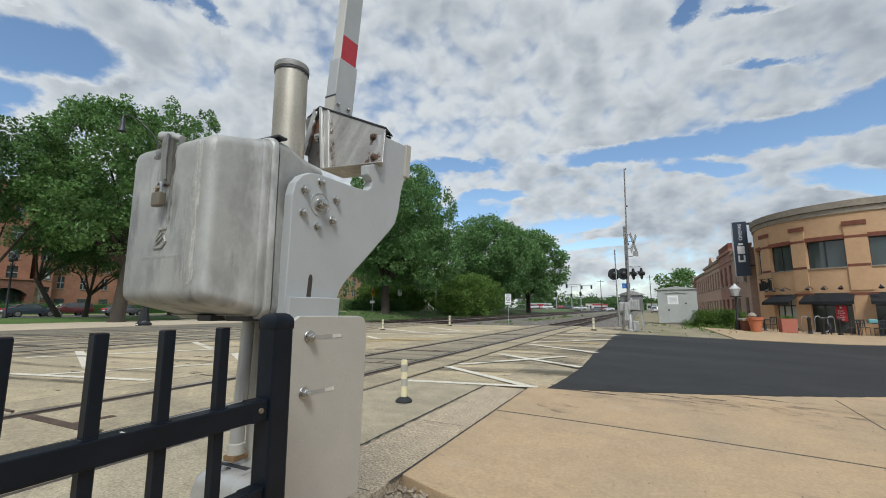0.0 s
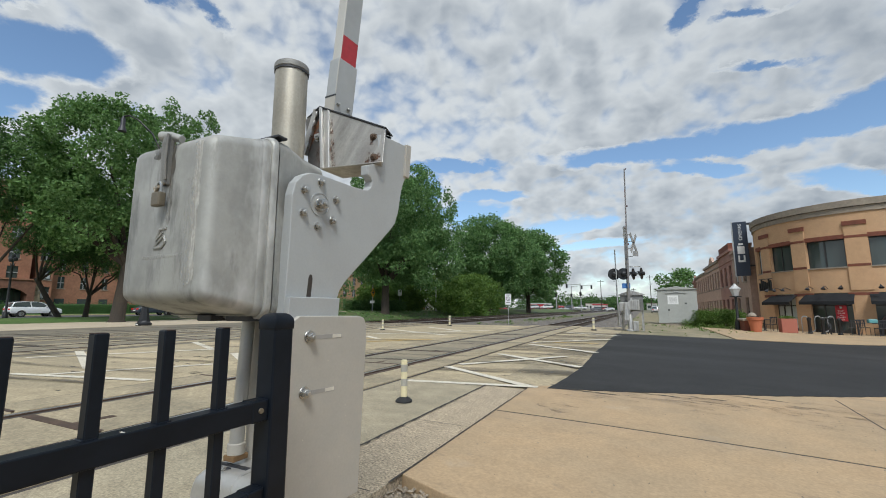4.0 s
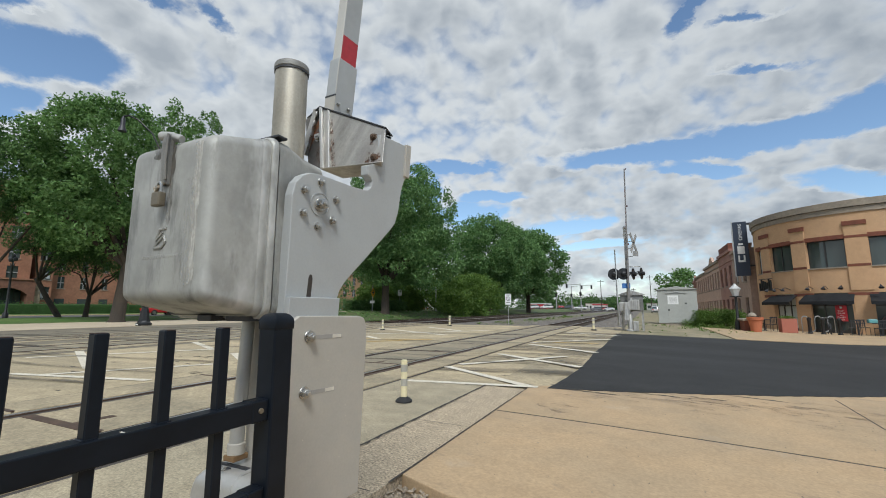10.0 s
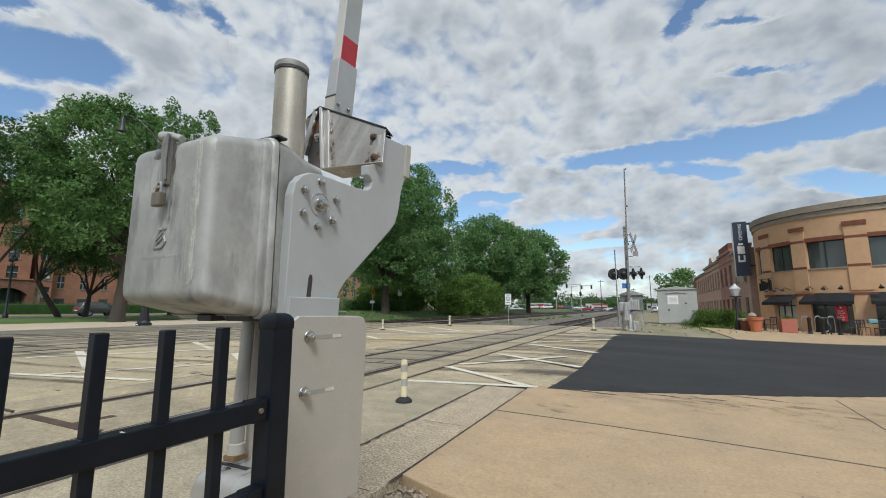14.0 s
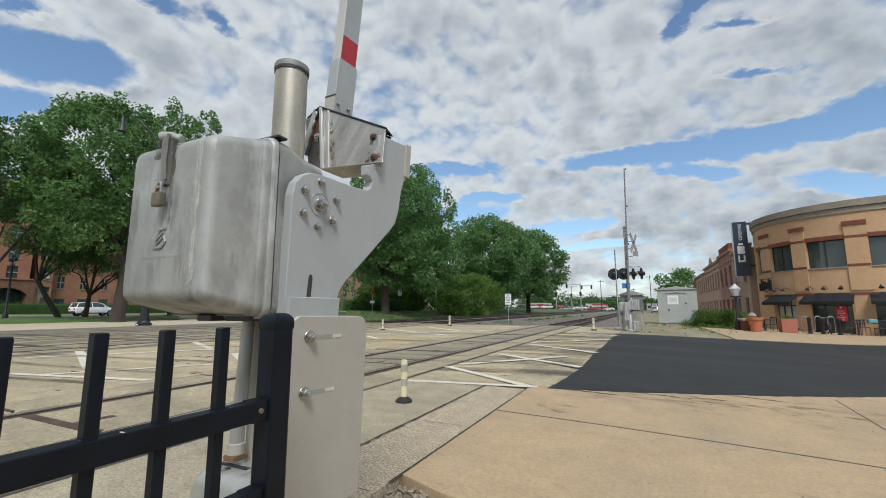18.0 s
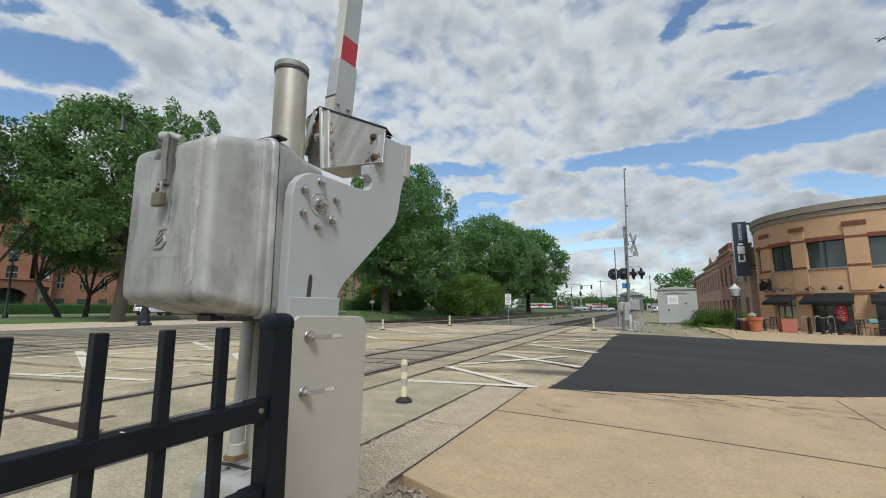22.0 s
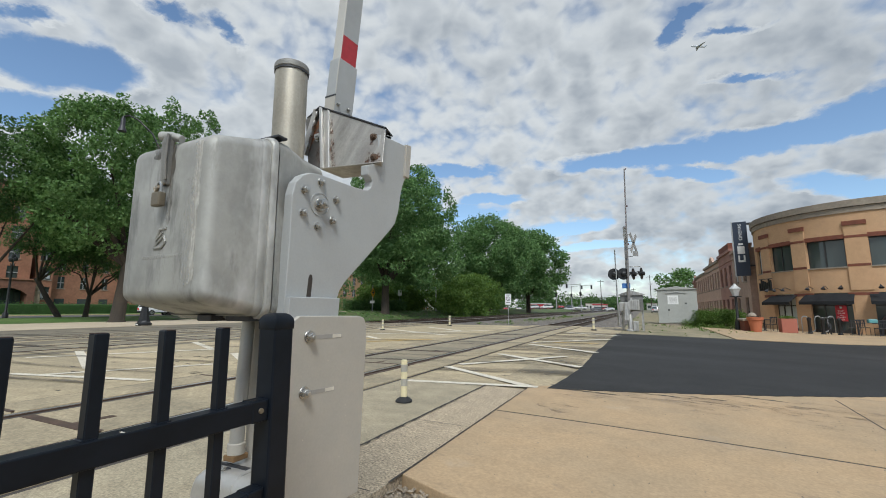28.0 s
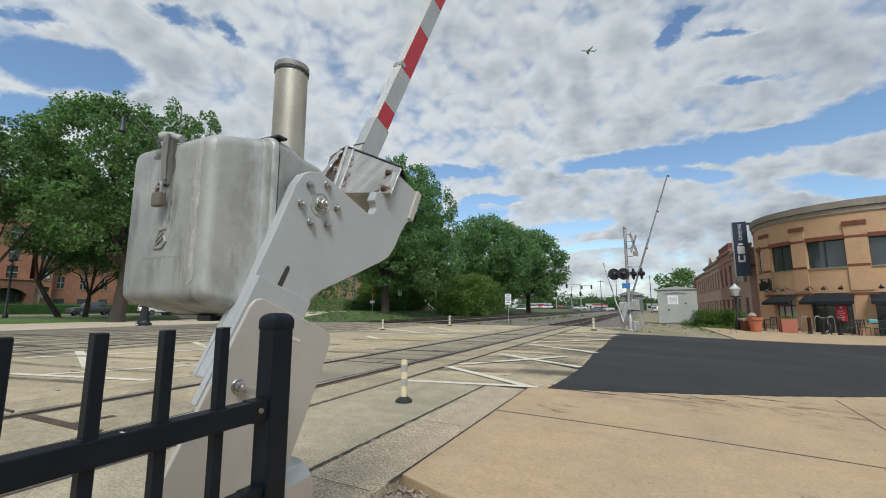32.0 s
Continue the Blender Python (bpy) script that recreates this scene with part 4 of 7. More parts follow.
part("spacer_plate", Build().prism([(-0.108, -0.332), (0.108, -0.332), (0.106, -0.72), (-0.116, -0.72)], 0.002, 0.026), M["plate"], swing, bevel=0.002)
part("side_flange", Build().prism([(-0.117, -0.65), (-0.098, -0.65), (-0.095, -0.15), (-0.096, -0.04), (-0.105, -0.06), (-0.108, -0.15)], -0.058, -0.042), M["plate"], swing, bevel=0.002)
weight = part("counterweight", Build().prism([(-0.075, -0.393), (0.2, -0.397), (0.225, -0.405), (0.238, -0.431), (0.246, -0.5), (0.249, -0.594), (0.262, -1.06), (-0.122, -1.06), (-0.103, -0.43), (-0.095, -0.406)], 0.027, 0.044), M["weight"], swing, "pale grey steel counterweight plate", bevel=0.003)
for y, z, y2, z2 in ((-0.031, -0.462, 0.116, -0.469), (-0.033, -0.645, 0.102, -0.655)):
    zc = (z + z2) / 2
    # slot drawn as a grey inlay; pale end stands for light showing through
    part("slot", Build().box(0.04, 0.0447, y, y2, -0.0075, 0.0075, pose(0, 0, zc)), M["slotgrey"], weight, "adjusting slot", bevel=0.0002)
    part("slot_lit_end", Build().box(0.0445, 0.0452, y2 - 0.045, y2 - 0.004, -0.006, 0.006, pose(0, 0, zc)), M["signpale"], weight)
    part("bolt", bolt_mesh, M["zinc"], weight, at=pose(0.044, y, z, 25) @ Matrix.Diagonal((1.6, 1.25, 1.25, 1)))
for y, z in ((0.16, -0.72), (0.165, -0.76), (0.06, -0.55), (0.15, -0.9), (-0.02, -0.8)):
    part("paint_chip", Build().loft([disc(0.0441, 0.0022, 6), disc(0.0446, 0.002, 6)]), M["signpale"], weight, at=pose(0, y, z))
# arm bracket: a tapered channel that runs from the plate to the boom behind it
M["rust"] = worn("rust", (0.16, 0.065, 0.03), (0.085, 0.04, 0.022), 25, 90, 0.9, 0.4, 0.002)
tn, tl = M["rust"].node_tree.nodes, M["rust"].node_tree.links
tl.new(ramp(M["rust"], noise_node(M["rust"], 55, 6, 0.7, (1, 1, 0.5)), [(0.46, (0.0,) * 3), (0.62, (0.9,) * 3)]), tn["Principled BSDF"].inputs["Alpha"])
M["bracket_dark"] = galvanised("stained_web", (0.19, 0.175, 0.155), (0.12, 0.11, 0.10), 0.5, 0.5, 0.05, True, 0.3)
BRK = Matrix(((0.1626, 0.9238, 0.3467, -0.3718), (-0.9748, 0.0961, 0.2011, 0.2559), (0.1525, -0.3707, 0.9162, 0.5438), (0, 0, 0, 1)))
br = part("arm_bracket", Build().prism([(0.199, -0.268), (0.491, -0.142), (0.418, 0.0), (0.0, 0.0)], -0.008, 0.0), M["bracket"], swing, "rust-stained steel arm bracket", bevel=0.002, at=BRK)
part("fold", Build().prism([(0.199, -0.268), (0.214, -0.262), (0.020, 0.0), (0.0, 0.0)], 0.0, 0.013), M["zinc_cast"], br, "bright folded edge", bevel=0.003)
part("fold", Build().prism([(0.229, -0.255), (0.242, -0.249), (0.072, -0.002), (0.056, -0.002)], 0.0, 0.010), M["zinc_cast"], br, "bright folded edge", bevel=0.003)
part("end_web", Build().prism([(-0.089, -0.069), (-0.030, 0.002), (0.175, -0.263), (0.068, -0.259)], -0.036, -0.030), M["bracket_dark"], br, "dark stained web", bevel=0.001)
part("gusset", Build().prism([(-0.030, -0.003), (-0.051, -0.014), (0.014, -0.234), (0.047, -0.233)], -0.030, -0.010), M["bracket"], br, "slanting gusset strip", bevel=0.002)
for f in (0.12, 0.32, 0.55, 0.8):
    part("weld", Build().lathe([(0.003, -0.016), (0.007, -0.008), (0.007, 0.008), (0.003, 0.016)], n=8), M["zinc"], br, "bright weld bead", smooth=True, at=pose(-0.014, -0.026 + 0.071 * f, -0.004 - 0.229 * f, 0, 0, 0) @ pose(0, 0, 0, 17, 0, 0))
part("bottom_flange", Build().loft([[(0.012, 0.199, -0.272), (0.012, 0.491, -0.146), (-0.125, 0.420, -0.158), (-0.125, 0.215, -0.250)], [(0.012, 0.199, -0.267), (0.012, 0.491, -0.141), (-0.125, 0.420, -0.152), (-0.125, 0.215, -0.244)]]), M["bracket"], br, bevel=0.001)
part("back_plate", Build().prism([(0.215, -0.244), (0.415, -0.156), (0.355, 0.016), (-0.02, 0.016)], -0.131, -0.125), M["bracket"], br, bevel=0.001)
part("top_lip", Build().loft([[(0.006, -0.004, 0.0005), (0.006, 0.422, 0.0005), (-0.13, 0.360, 0.018), (-0.13, -0.115, 0.018), (-0.036, -0.095, -0.060)], [(0.006, -0.004, 0.0055), (0.006, 0.422, 0.0055), (-0.13, 0.360, 0.023), (-0.13, -0.115, 0.023), (-0.036, -0.095, -0.054)]]), M["dark"], br, "dark top edge")
for y, z in ((0.381, -0.052), (0.436, -0.134)):
    part("bolt", rusty_bolt, M["rust_solid"], br, "rusty bolt", at=pose(0.0, y, z, 40))
part("cotter_pin", Build().tube([(0.012, 0.378, -0.052), (0.014, 0.405, -0.040)], 0.0018, 6), M["rust_solid"], br)
part("bolt", bolt_mesh, M["zinc"], br, at=pose(-0.030, 0.052, -0.131, 20) @ Matrix.Diagonal((1.3, 1.3, 1.3, 1)))
for pts in (((0.246, -0.244), (0.270, -0.234), (0.170, -0.110), (0.158, -0.134)), ((0.246, -0.244), (0.262, -0.237), (0.205, -0.165), (0.196, -0.178)), ((0.136, -0.108), (0.158, -0.098), (0.100, -0.019), (0.081, -0.022)), ((0.405, -0.172), (0.484, -0.138), (0.456, -0.106), (0.397, -0.122)), ((0.380, -0.09), (0.398, -0.085), (0.385, -0.05), (0.370, -0.055))):
    part("rust_stain", Build().poly([(0.0008, y, z) for y, z in pts]), M["rust"], br, "rust stain")
part("rust_stain", Build().poly([(-0.0292, y, z) for y, z in ((0.100, -0.222), (0.165, -0.259), (0.091, -0.160), (0.066, -0.170))]), M["rust"], br, "rust stain")
# boom
boom = part("boom", Build().box(-0.19, -0.141, 0.170, 0.262, 0.30, 6.2), M["arm_white"], swing, "grey and red striped gate boom", bevel=0.003, at=Matrix.Translation((-0.240, 0.182, 0.0573)) @ Matrix.Diagonal((1.2, 1.2, 1.2, 1)) @ Matrix.Translation((0, 0.216, 0.85)) @ pose(0, 0, 0, -2.0) @ Matrix.Translation((0, -0.216, -0.85)))
sleeve = part("boom_sleeve", Build().box(-0.195, -0.136, 0.163, 0.268, 0.26, 0.672), M["arm_grey"], boom, "grey boom sleeve", bevel=0.003)
part("sleeve_strap", Build().box(-0.197, -0.136, 0.1615, 0.166, 0.50, 0.507), M["dark"], sleeve)
part("sleeve_foot", Build().box(-0.1955, -0.1355, 0.1625, 0.166, 0.26, 0.499), M["weight"], sleeve, "pale inner end of the sleeve")
part("sleeve_edge", Build().box(-0.139, -0.1345, 0.162, 0.1655, 0.51, 0.668), M["arm_white"], sleeve, "thin pale strip along the sleeve edge")
for y, z in ((0.182, 0.468), (0.240, 0.468)):
    part("bolt", bolt_mesh, M["zinc"], sleeve, at=pose(-0.136, y, z) @ Matrix.Diagonal((0.7, 0.55, 0.55, 1)))
z = 0.462
while z < 6.1:
    part("red_stripe", Build().box(-0.1415, -0.1395, 0.1735, 0.2585, z, min(z + 0.32, 6.19)), M["arm_red"], boom, "red reflective stripe")
    part("grey_stripe", Build().box(-0.1415, -0.1397, 0.1735, 0.2585, z + 0.321, min(z + 0.569, 6.19)), M["arm_grey"], boom, "grey reflective stripe")
    z += 0.57
part("joint_strap", Build().box(-0.193, -0.138, 0.167, 0.195, 1.04, 1.065), M["zinc"], boom)

# ---------------------------------------------------------------- more materials
M["tan_brick"] = worn("tan_brick", (0.56, 0.355, 0.205), (0.50, 0.31, 0.172), 0.5, 40, 0.9, 0.3, 0.004, grit=0.2, blotch=0.93)
M["red_band"] = worn("red_brick_band", (0.22, 0.075, 0.045), (0.16, 0.055, 0.035), 1.5, 40, 0.9, 0.2)
M["coping"] = worn("stone_coping", (0.33, 0.28, 0.22), (0.26, 0.22, 0.175), 0.8, 20, 0.9)
M["brown_brick"] = worn("brown_brick", (0.41, 0.30, 0.24), (0.33, 0.235, 0.185), 0.6, 30, 0.9)
M["red_brick"] = worn("red_brick", (0.40, 0.22, 0.18), (0.32, 0.17, 0.135), 0.6, 30, 0.9)
M["rose_brick"] = worn("rose_brick", (0.56, 0.39, 0.31), (0.48, 0.33, 0.255), 0.6, 30, 0.9)
M["orange_brick"] = worn("orange_brick", (0.36, 0.175, 0.105), (0.29, 0.135, 0.08), 0.5, 25, 0.9)
M["porch_brick"] = worn("porch_brick", (0.24, 0.115, 0.075), (0.18, 0.085, 0.055), 0.5, 25, 0.9)
M["buff_stone"] = worn("buff_stone", (0.42, 0.33, 0.22), (0.34, 0.27, 0.18), 0.6, 25, 0.9)
M["buff_brick"] = worn("buff_brick", (0.38, 0.24, 0.13), (0.32, 0.20, 0.11), 0.5, 25, 0.9)
M["glass"] = material("dark_window_glass", (0.055, 0.068, 0.065), 0.06, 0.0, 0.7)
# pale base colour stands in for reflections and curtains in the panes
M["pale_glass"] = material("pale_reflection_glass", (0.5, 0.54, 0.54), 0.12, 0.0, 0.6)
M["frame"] = flat("dark_window_frame", (0.03, 0.03, 0.03), 0.5)
M["awning"] = flat("black_awning", (0.014, 0.015, 0.017), 0.75, 0, 0.3, 0.3, 4)
M["signblue"] = flat("navy_sign", (0.018, 0.028, 0.05), 0.5)
M["signwhite"] = flat("sign_white", (0.7, 0.7, 0.68), 0.5)
M["shed"] = worn("shed_paint", (0.36, 0.365, 0.34), (0.33, 0.335, 0.31), 0.8, 20, 0.7, 0.1, 0.002, grit=0.08, blotch=0.95)
M["pot"] = flat("terracotta", (0.42, 0.13, 0.06), 0.8)
M["cabinet"] = worn("cabinet_grey", (0.22, 0.22, 0.21), (0.17, 0.17, 0.16), 2, 30, 0.6, 0.1, 0.002, metal=0.2)
M["teal"] = flat("teal_plastic", (0.12, 0.33, 0.34), 0.5)
M["pinkish"] = flat("red_planter_box", (0.36, 0.12, 0.08), 0.8)
M["bark"] = worn("bark", (0.075, 0.058, 0.042), (0.045, 0.036, 0.028), 3, 25, 0.95, 0.8, 0.03, stretch=(1, 1, 0.25))
M["signal_black"] = flat("signal_black", (0.012, 0.012, 0.013), 0.45)
M["aluminium"] = galvanised("signal_aluminium", (0.50, 0.49, 0.47), (0.40, 0.39, 0.37), 0.45, 0.5)
M["boom_back"] = flat("boom_back_grey", (0.17, 0.16, 0.155), 0.6)
M["lens"] = material("dark_red_lens", (0.09, 0.008, 0.008), 0.15)
M["blue"] = flat("blue_sign", (0.05, 0.16, 0.42), 0.5)
M["sign_yellow"] = flat("yellow_sign", (0.75, 0.38, 0.02), 0.5)
M["sign_red"] = flat("red_sign", (0.42, 0.02, 0.03), 0.5)
M["pale"] = flat("pale_wall", (0.55, 0.53, 0.50), 0.8)
M["delin"] = flat("cream_plastic", (0.66, 0.58, 0.36), 0.6, 0, 0.5, 0.1)
M["delin_band"] = flat("silver_band", (0.40, 0.38, 0.33), 0.4, 0.2)


def leaf_material(name, c1, c2):
    m = material(name, c1, 0.55, 0.0, 0.35)
    n, l = m.node_tree.nodes, m.node_tree.links
    geo = n.new("ShaderNodeNewGeometry")
    col = ramp(m, geo.outputs["Random Per Island"], [(0.0, c1), (1.0, c2)])
    patch = ramp(m, noise_node(m, 0.6, 3), [(0.3, (0.75,) * 3), (0.7, (1.2,) * 3)])
    paint(m, mix(m, 1.0, col, patch, "MULTIPLY"))
    m.node_tree.nodes["Principled BSDF"].inputs["Transmission Weight"].default_value = 0.0
    tr = n.new("ShaderNodeBsdfTranslucent")
    ms = n.new("ShaderNodeMixShader")
    ms.inputs[0].default_value = 0.45
    l.new(col, tr.inputs[0])
    l.new(n["Principled BSDF"].outputs[0], ms.inputs[1])
    l.new(tr.outputs[0], ms.inputs[2])
    l.new(ms.outputs[0], n["Material Output"].inputs[0])
    return m


M["leaf"] = leaf_material("maple_leaf", (0.075, 0.16, 0.04), (0.21, 0.35, 0.12))
M["leaf_dark"] = leaf_material("linden_leaf", (0.075, 0.165, 0.05), (0.215, 0.36, 0.13))
# crown shade is put into this darker leaf; hedges and far trees share it
M["leaf_shaded"] = leaf_material("shaded_dark_leaf", (0.04, 0.095, 0.028), (0.115, 0.21, 0.062))
M["leaf_bush"] = leaf_material("bush_leaf", (0.07, 0.14, 0.026), (0.16, 0.255, 0.05))


# ---------------------------------------------------------------- trees
def leaf_cloud(blobs, count, size, seed, shell=0.55):
    """Many small bent leaf clumps scattered through a set of ellipsoids, denser near their skins."""
    rng = np.random.default_rng(seed)
    vol = np.array([(rx * ry * rz) ** 0.75 for _, _, _, rx, ry, rz in blobs])
    pick = rng.choice(len(blobs), count, p=vol / vol.sum())
    c = np.array([q[:3] for q in blobs])[pick]
    r = np.array([q[3:] for q in blobs])[pick]
    d = rng.normal(size=(count, 3))
    d /= np.linalg.norm(d, axis=1)[:, None]
    rad = shell + (1.06 - shell) * rng.random(count) ** 0.8 + 0.22 * (rng.random(count) < 0.14) * rng.random(count)
    lump = 1 + 0.16 * np.sin(d[:, 0] * 7 + pick) * np.cos(d[:, 1] * 6 + 2 * pick) + 0.12 * np.sin(d[:, 2] * 11 + pick)
    p = c + d * r * (rad * lump)[:, None]
    a = rng.normal(size=(count, 3)) + d * 0.4 - np.array([0, 0, 0.25])
    a /= np.linalg.norm(a, axis=1)[:, None]
    n = rng.normal(size=(count, 3)) + np.array([0, 0, 0.9])
    s = np.cross(a, n)
    s /= np.linalg.norm(s, axis=1)[:, None] + 1e-9
    up = np.cross(s, a)
    L = (size * rng.uniform(0.6, 1.3, count))[:, None]
    W = L * 0.55
    v = np.stack([p - a * L * 0.5, p + s * W * 0.5 + up * W * 0.25, p + a * L * 0.5, p - s * W * 0.5 + up * W * 0.25], 1).reshape(-1, 3)
    b = Build()
    b.v = [tuple(q) for q in v]
    i = np.arange(count) * 4
    b.f = [(k, k + 1, k + 2) for k in i] + [(k, k + 2, k + 3) for k in i]
    return b


def quick_mesh(b, name, mat):
    me = bpy.data.meshes.new(name)
    me.from_pydata(b.v, [], [tuple(int(k) for k in f) for f in b.f])
    me.materials.append(mat)
    return me


SWAYING = []


def tree(x, y, height, trunk_h, trunk_r, blobs, leaves, size, mat, label, seed, fork=5, lean=(0, 0), name="tree", sway=0.0):
    t = thing(name, pose(x, y, ground_z(x, y) - 0.05), label, "tree" if name == "tree" else "bush", "trees beside the tracks" if name == "tree" else "bushes beside the tracks")
    rng = random.Random(seed)
    if trunk_r:
        b = Build()
        top = Vector((lean[0], lean[1], trunk_h))
        b.tube([(0, 0, 0), (0.02, 0, 0.25), tuple(top * 0.5), tuple(top)], [trunk_r * 1.5, trunk_r * 1.08, trunk_r * 0.95, trunk_r * 0.8], 12)
        part("trunk", b, M["bark"], t, smooth=True)
        for k in range(fork):
            b = Build()
            q = blobs[k % len(blobs)]
            end = Vector(q[:3]) + Vector((rng.uniform(-0.5, 0.5) * q[3], rng.uniform(-0.5, 0.5) * q[4], rng.uniform(0, 0.6) * q[5]))
            mid = top.lerp(end, 0.5) + Vector((rng.uniform(-0.4, 0.4), rng.uniform(-0.4, 0.4), 0.5))
            b.tube([tuple(top * 0.92), tuple(mid), tuple(end)], [trunk_r * 0.5, trunk_r * 0.28, trunk_r * 0.07], 7)
            for _ in range(4):
                a = mid.lerp(end, rng.uniform(0.0, 0.8))
                e = a + Vector((rng.uniform(-1, 1) * q[3] * 0.6, rng.uniform(-1, 1) * q[4] * 0.6, rng.uniform(0.1, 0.8) * q[5] * 0.6))
                b.tube([tuple(a), tuple(a.lerp(e, 0.5) + Vector((0, 0, 0.2))), tuple(e)], [trunk_r * 0.18, trunk_r * 0.1, trunk_r * 0.03], 5)
            part("limb", b, M["bark"], t, smooth=True)
    crown = part("crown", quick_mesh(leaf_cloud(blobs, leaves, size, seed), "crown", mat), mat, t)
    if sway:
        SWAYING.append((crown, sway, seed))
    return t


def mass(cx, cy, z0, z1, r, n, seed, core=0.55, small=1.0):
    """Ellipsoids that together make an uneven rounded crown."""
    rng = random.Random(seed)
    out = [(cx, cy, (z0 + z1) / 2, r * core, r * core, (z1 - z0) * core * 0.7)]
    for i in range(n):
        k = (i + 0.5) / n
        z = z0 + (z1 - z0) * (0.12 + 0.78 * k)
        w = math.sin(math.pi * (0.18 + 0.74 * k ** 1.1)) ** 0.7 * r * 0.72
        a = i * 2.4 + rng.uniform(-0.5, 0.5)
        w *= rng.uniform(0.75, 1.2)
        s = r * rng.uniform(0.22, 0.42) * small
        out.append((cx + w * math.cos(a), cy + w * math.sin(a), z, s, s, s * rng.uniform(0.6, 0.85)))
    out.append((cx, cy, z1 - r * 0.2, r * 0.35, r * 0.35, r * 0.22))
    return out


def sprays(cx, cy, z0, z1, r, n, seed):
    """Small upright tufts that stand out of a crown's skin."""
    rng = random.Random(seed)
    out = []
    for i in range(n):
        k = rng.uniform(0.35, 1.0)
        a = rng.uniform(0, 2 * math.pi)
        w = r * math.sin(math.pi * (0.12 + 0.80 * k)) ** 0.7 * rng.uniform(0.78, 0.98)
        s_ = rng.uniform(0.28, 0.6)
        out.append((cx + w * math.cos(a), cy + w * math.sin(a), z0 + (z1 - z0) * k + rng.uniform(0.0, 0.9), s_, s_, s_ * rng.uniform(1.0, 1.9)))
    return out


tree(-36.0, 18.3, 15, 4.6, 0.46, mass(-1.7, -0.9, 5.4, 17.6, 5.6, 75, 3, 0.24, 0.53) + mass(-1.5, -0.6, 4.8, 9.5, 4.8, 20, 4, 0.2, 0.6) + sprays(-1.7, -0.9, 5.0, 16.6, 5.6, 130, 91), 31000, 0.29, M["leaf"], "tall maple tree with a thick trunk on the grass", 11, 9, (0.3, 0.2), sway=1.3)
tree(-47.5, 19.4, 13, 3.6, 0.22, mass(-0.5, 0, 4.6, 14, 5.6, 36, 5, 0.4, 0.66), 26000, 0.22, M["leaf_shaded"], "leafy tree with a slanting trunk on the grass", 12, 7, (-1.6, -1.2), sway=1.0)
tree(-46.0, 20.8, 12, 2.2, 0.2, mass(0.8, 0.5, 2.8, 12, 5.2, 34, 6, 0.45, 0.7), 24000, 0.21, M["leaf_shaded"], "small leafy tree with a forked trunk", 13, 7, (0.1, 0.1), sway=1.0)
tree(-43.0, 13.0, 12, 3.2, 0.25, mass(0, 0, 6.6, 15, 5.0, 34, 7, 0.4, 0.7), 20000, 0.24, M["leaf_shaded"], "leafy tree on the grass bank", 14, 6, sway=1.0)
tree(-45.6, 28.2, 15, 4.0, 0.3, mass(0, 0, 4.5, 22.4, 4.4, 50, 8, 0.2, 0.5) + sprays(0.3, 0.3, 6, 22.6, 5.0, 120, 92), 13000, 0.34, M["leaf"], "tall leafy tree behind the crossing gate", 15, 7, sway=0.8)
tree(-24.8, 37.8, 14, 3.6, 0.42, mass(0.5, 1.0, 3.4, 15.6, 7.4, 66, 9, 0.35, 0.6) + mass(1.6, 1.6, 2.4, 7.6, 6.4, 26, 29, 0.3, 0.55) + sprays(0.5, 1.0, 3.4, 15.6, 7.4, 160, 93), 54000, 0.30, M["leaf_dark"], "broad dark green tree beside the tracks", 16, 10, sway=0.6)
tree(-24.4, 70.5, 16, 4.0, 0.45, mass(0, 0, 1.5, 17.2, 8.4, 60, 10, 0.5, 0.66), 38000, 0.42, M["leaf_dark"], "large dark green tree beside the tracks", 17, 9, sway=0.5)
tree(-22.0, 88.0, 17, 4.2, 0.45, mass(0, 0, 2.2, 17.8, 8.7, 56, 21, 0.5, 0.66), 36000, 0.48, M["leaf_dark"], "large rounded tree beside the tracks", 18, 9, sway=0.5)
tree(-36.0, 58.0, 15, 4.0, 0.4, mass(0, 0, 2.5, 17.5, 8.6, 18, 22), 16000, 0.55, M["leaf_dark"], "dark green tree in the second row", 19, 8, sway=0.4)
for x, y, r, h, sd in ((-22.2, 50.5, 3.4, 5.6, 31), (-21.6, 55.5, 3.5, 6.0, 32), (-24, 63, 4.4, 6.2, 34), (-31, 52, 3.2, 3.4, 35), (-26.4, 55, 2.8, 6.4, 36), (-27.6, 47.5, 2.4, 3.2, 37), (-29.5, 46, 2.2, 2.6, 38), (-38, 62, 4.0, 5.5, 43), (-33, 67, 4.0, 5.0, 44), (-33.5, 49, 3.0, 4.2, 39), (-36, 53, 3.4, 5.0, 40)):
    tree(x, y, h, 0, 0, mass(0, 0, -0.4, h, r, 12, sd), 6000, 0.3, M["leaf_bush"], "rounded yellow-green bush at the track side", sd, name="bush", sway=0.3)
for x, y, r, h, sd in ((-52, 46, 6, 12, 41), (-60, 66, 8, 14, 42), (-50, 84, 8, 14, 43), (-36, 100, 8, 13, 44)):
    tree(x, y, h, 3, 0.3, mass(0, 0, 0.8, h, r, 12, sd), 4200, 0.6, M["leaf_dark"], "distant green tree behind the street", sd, 5)
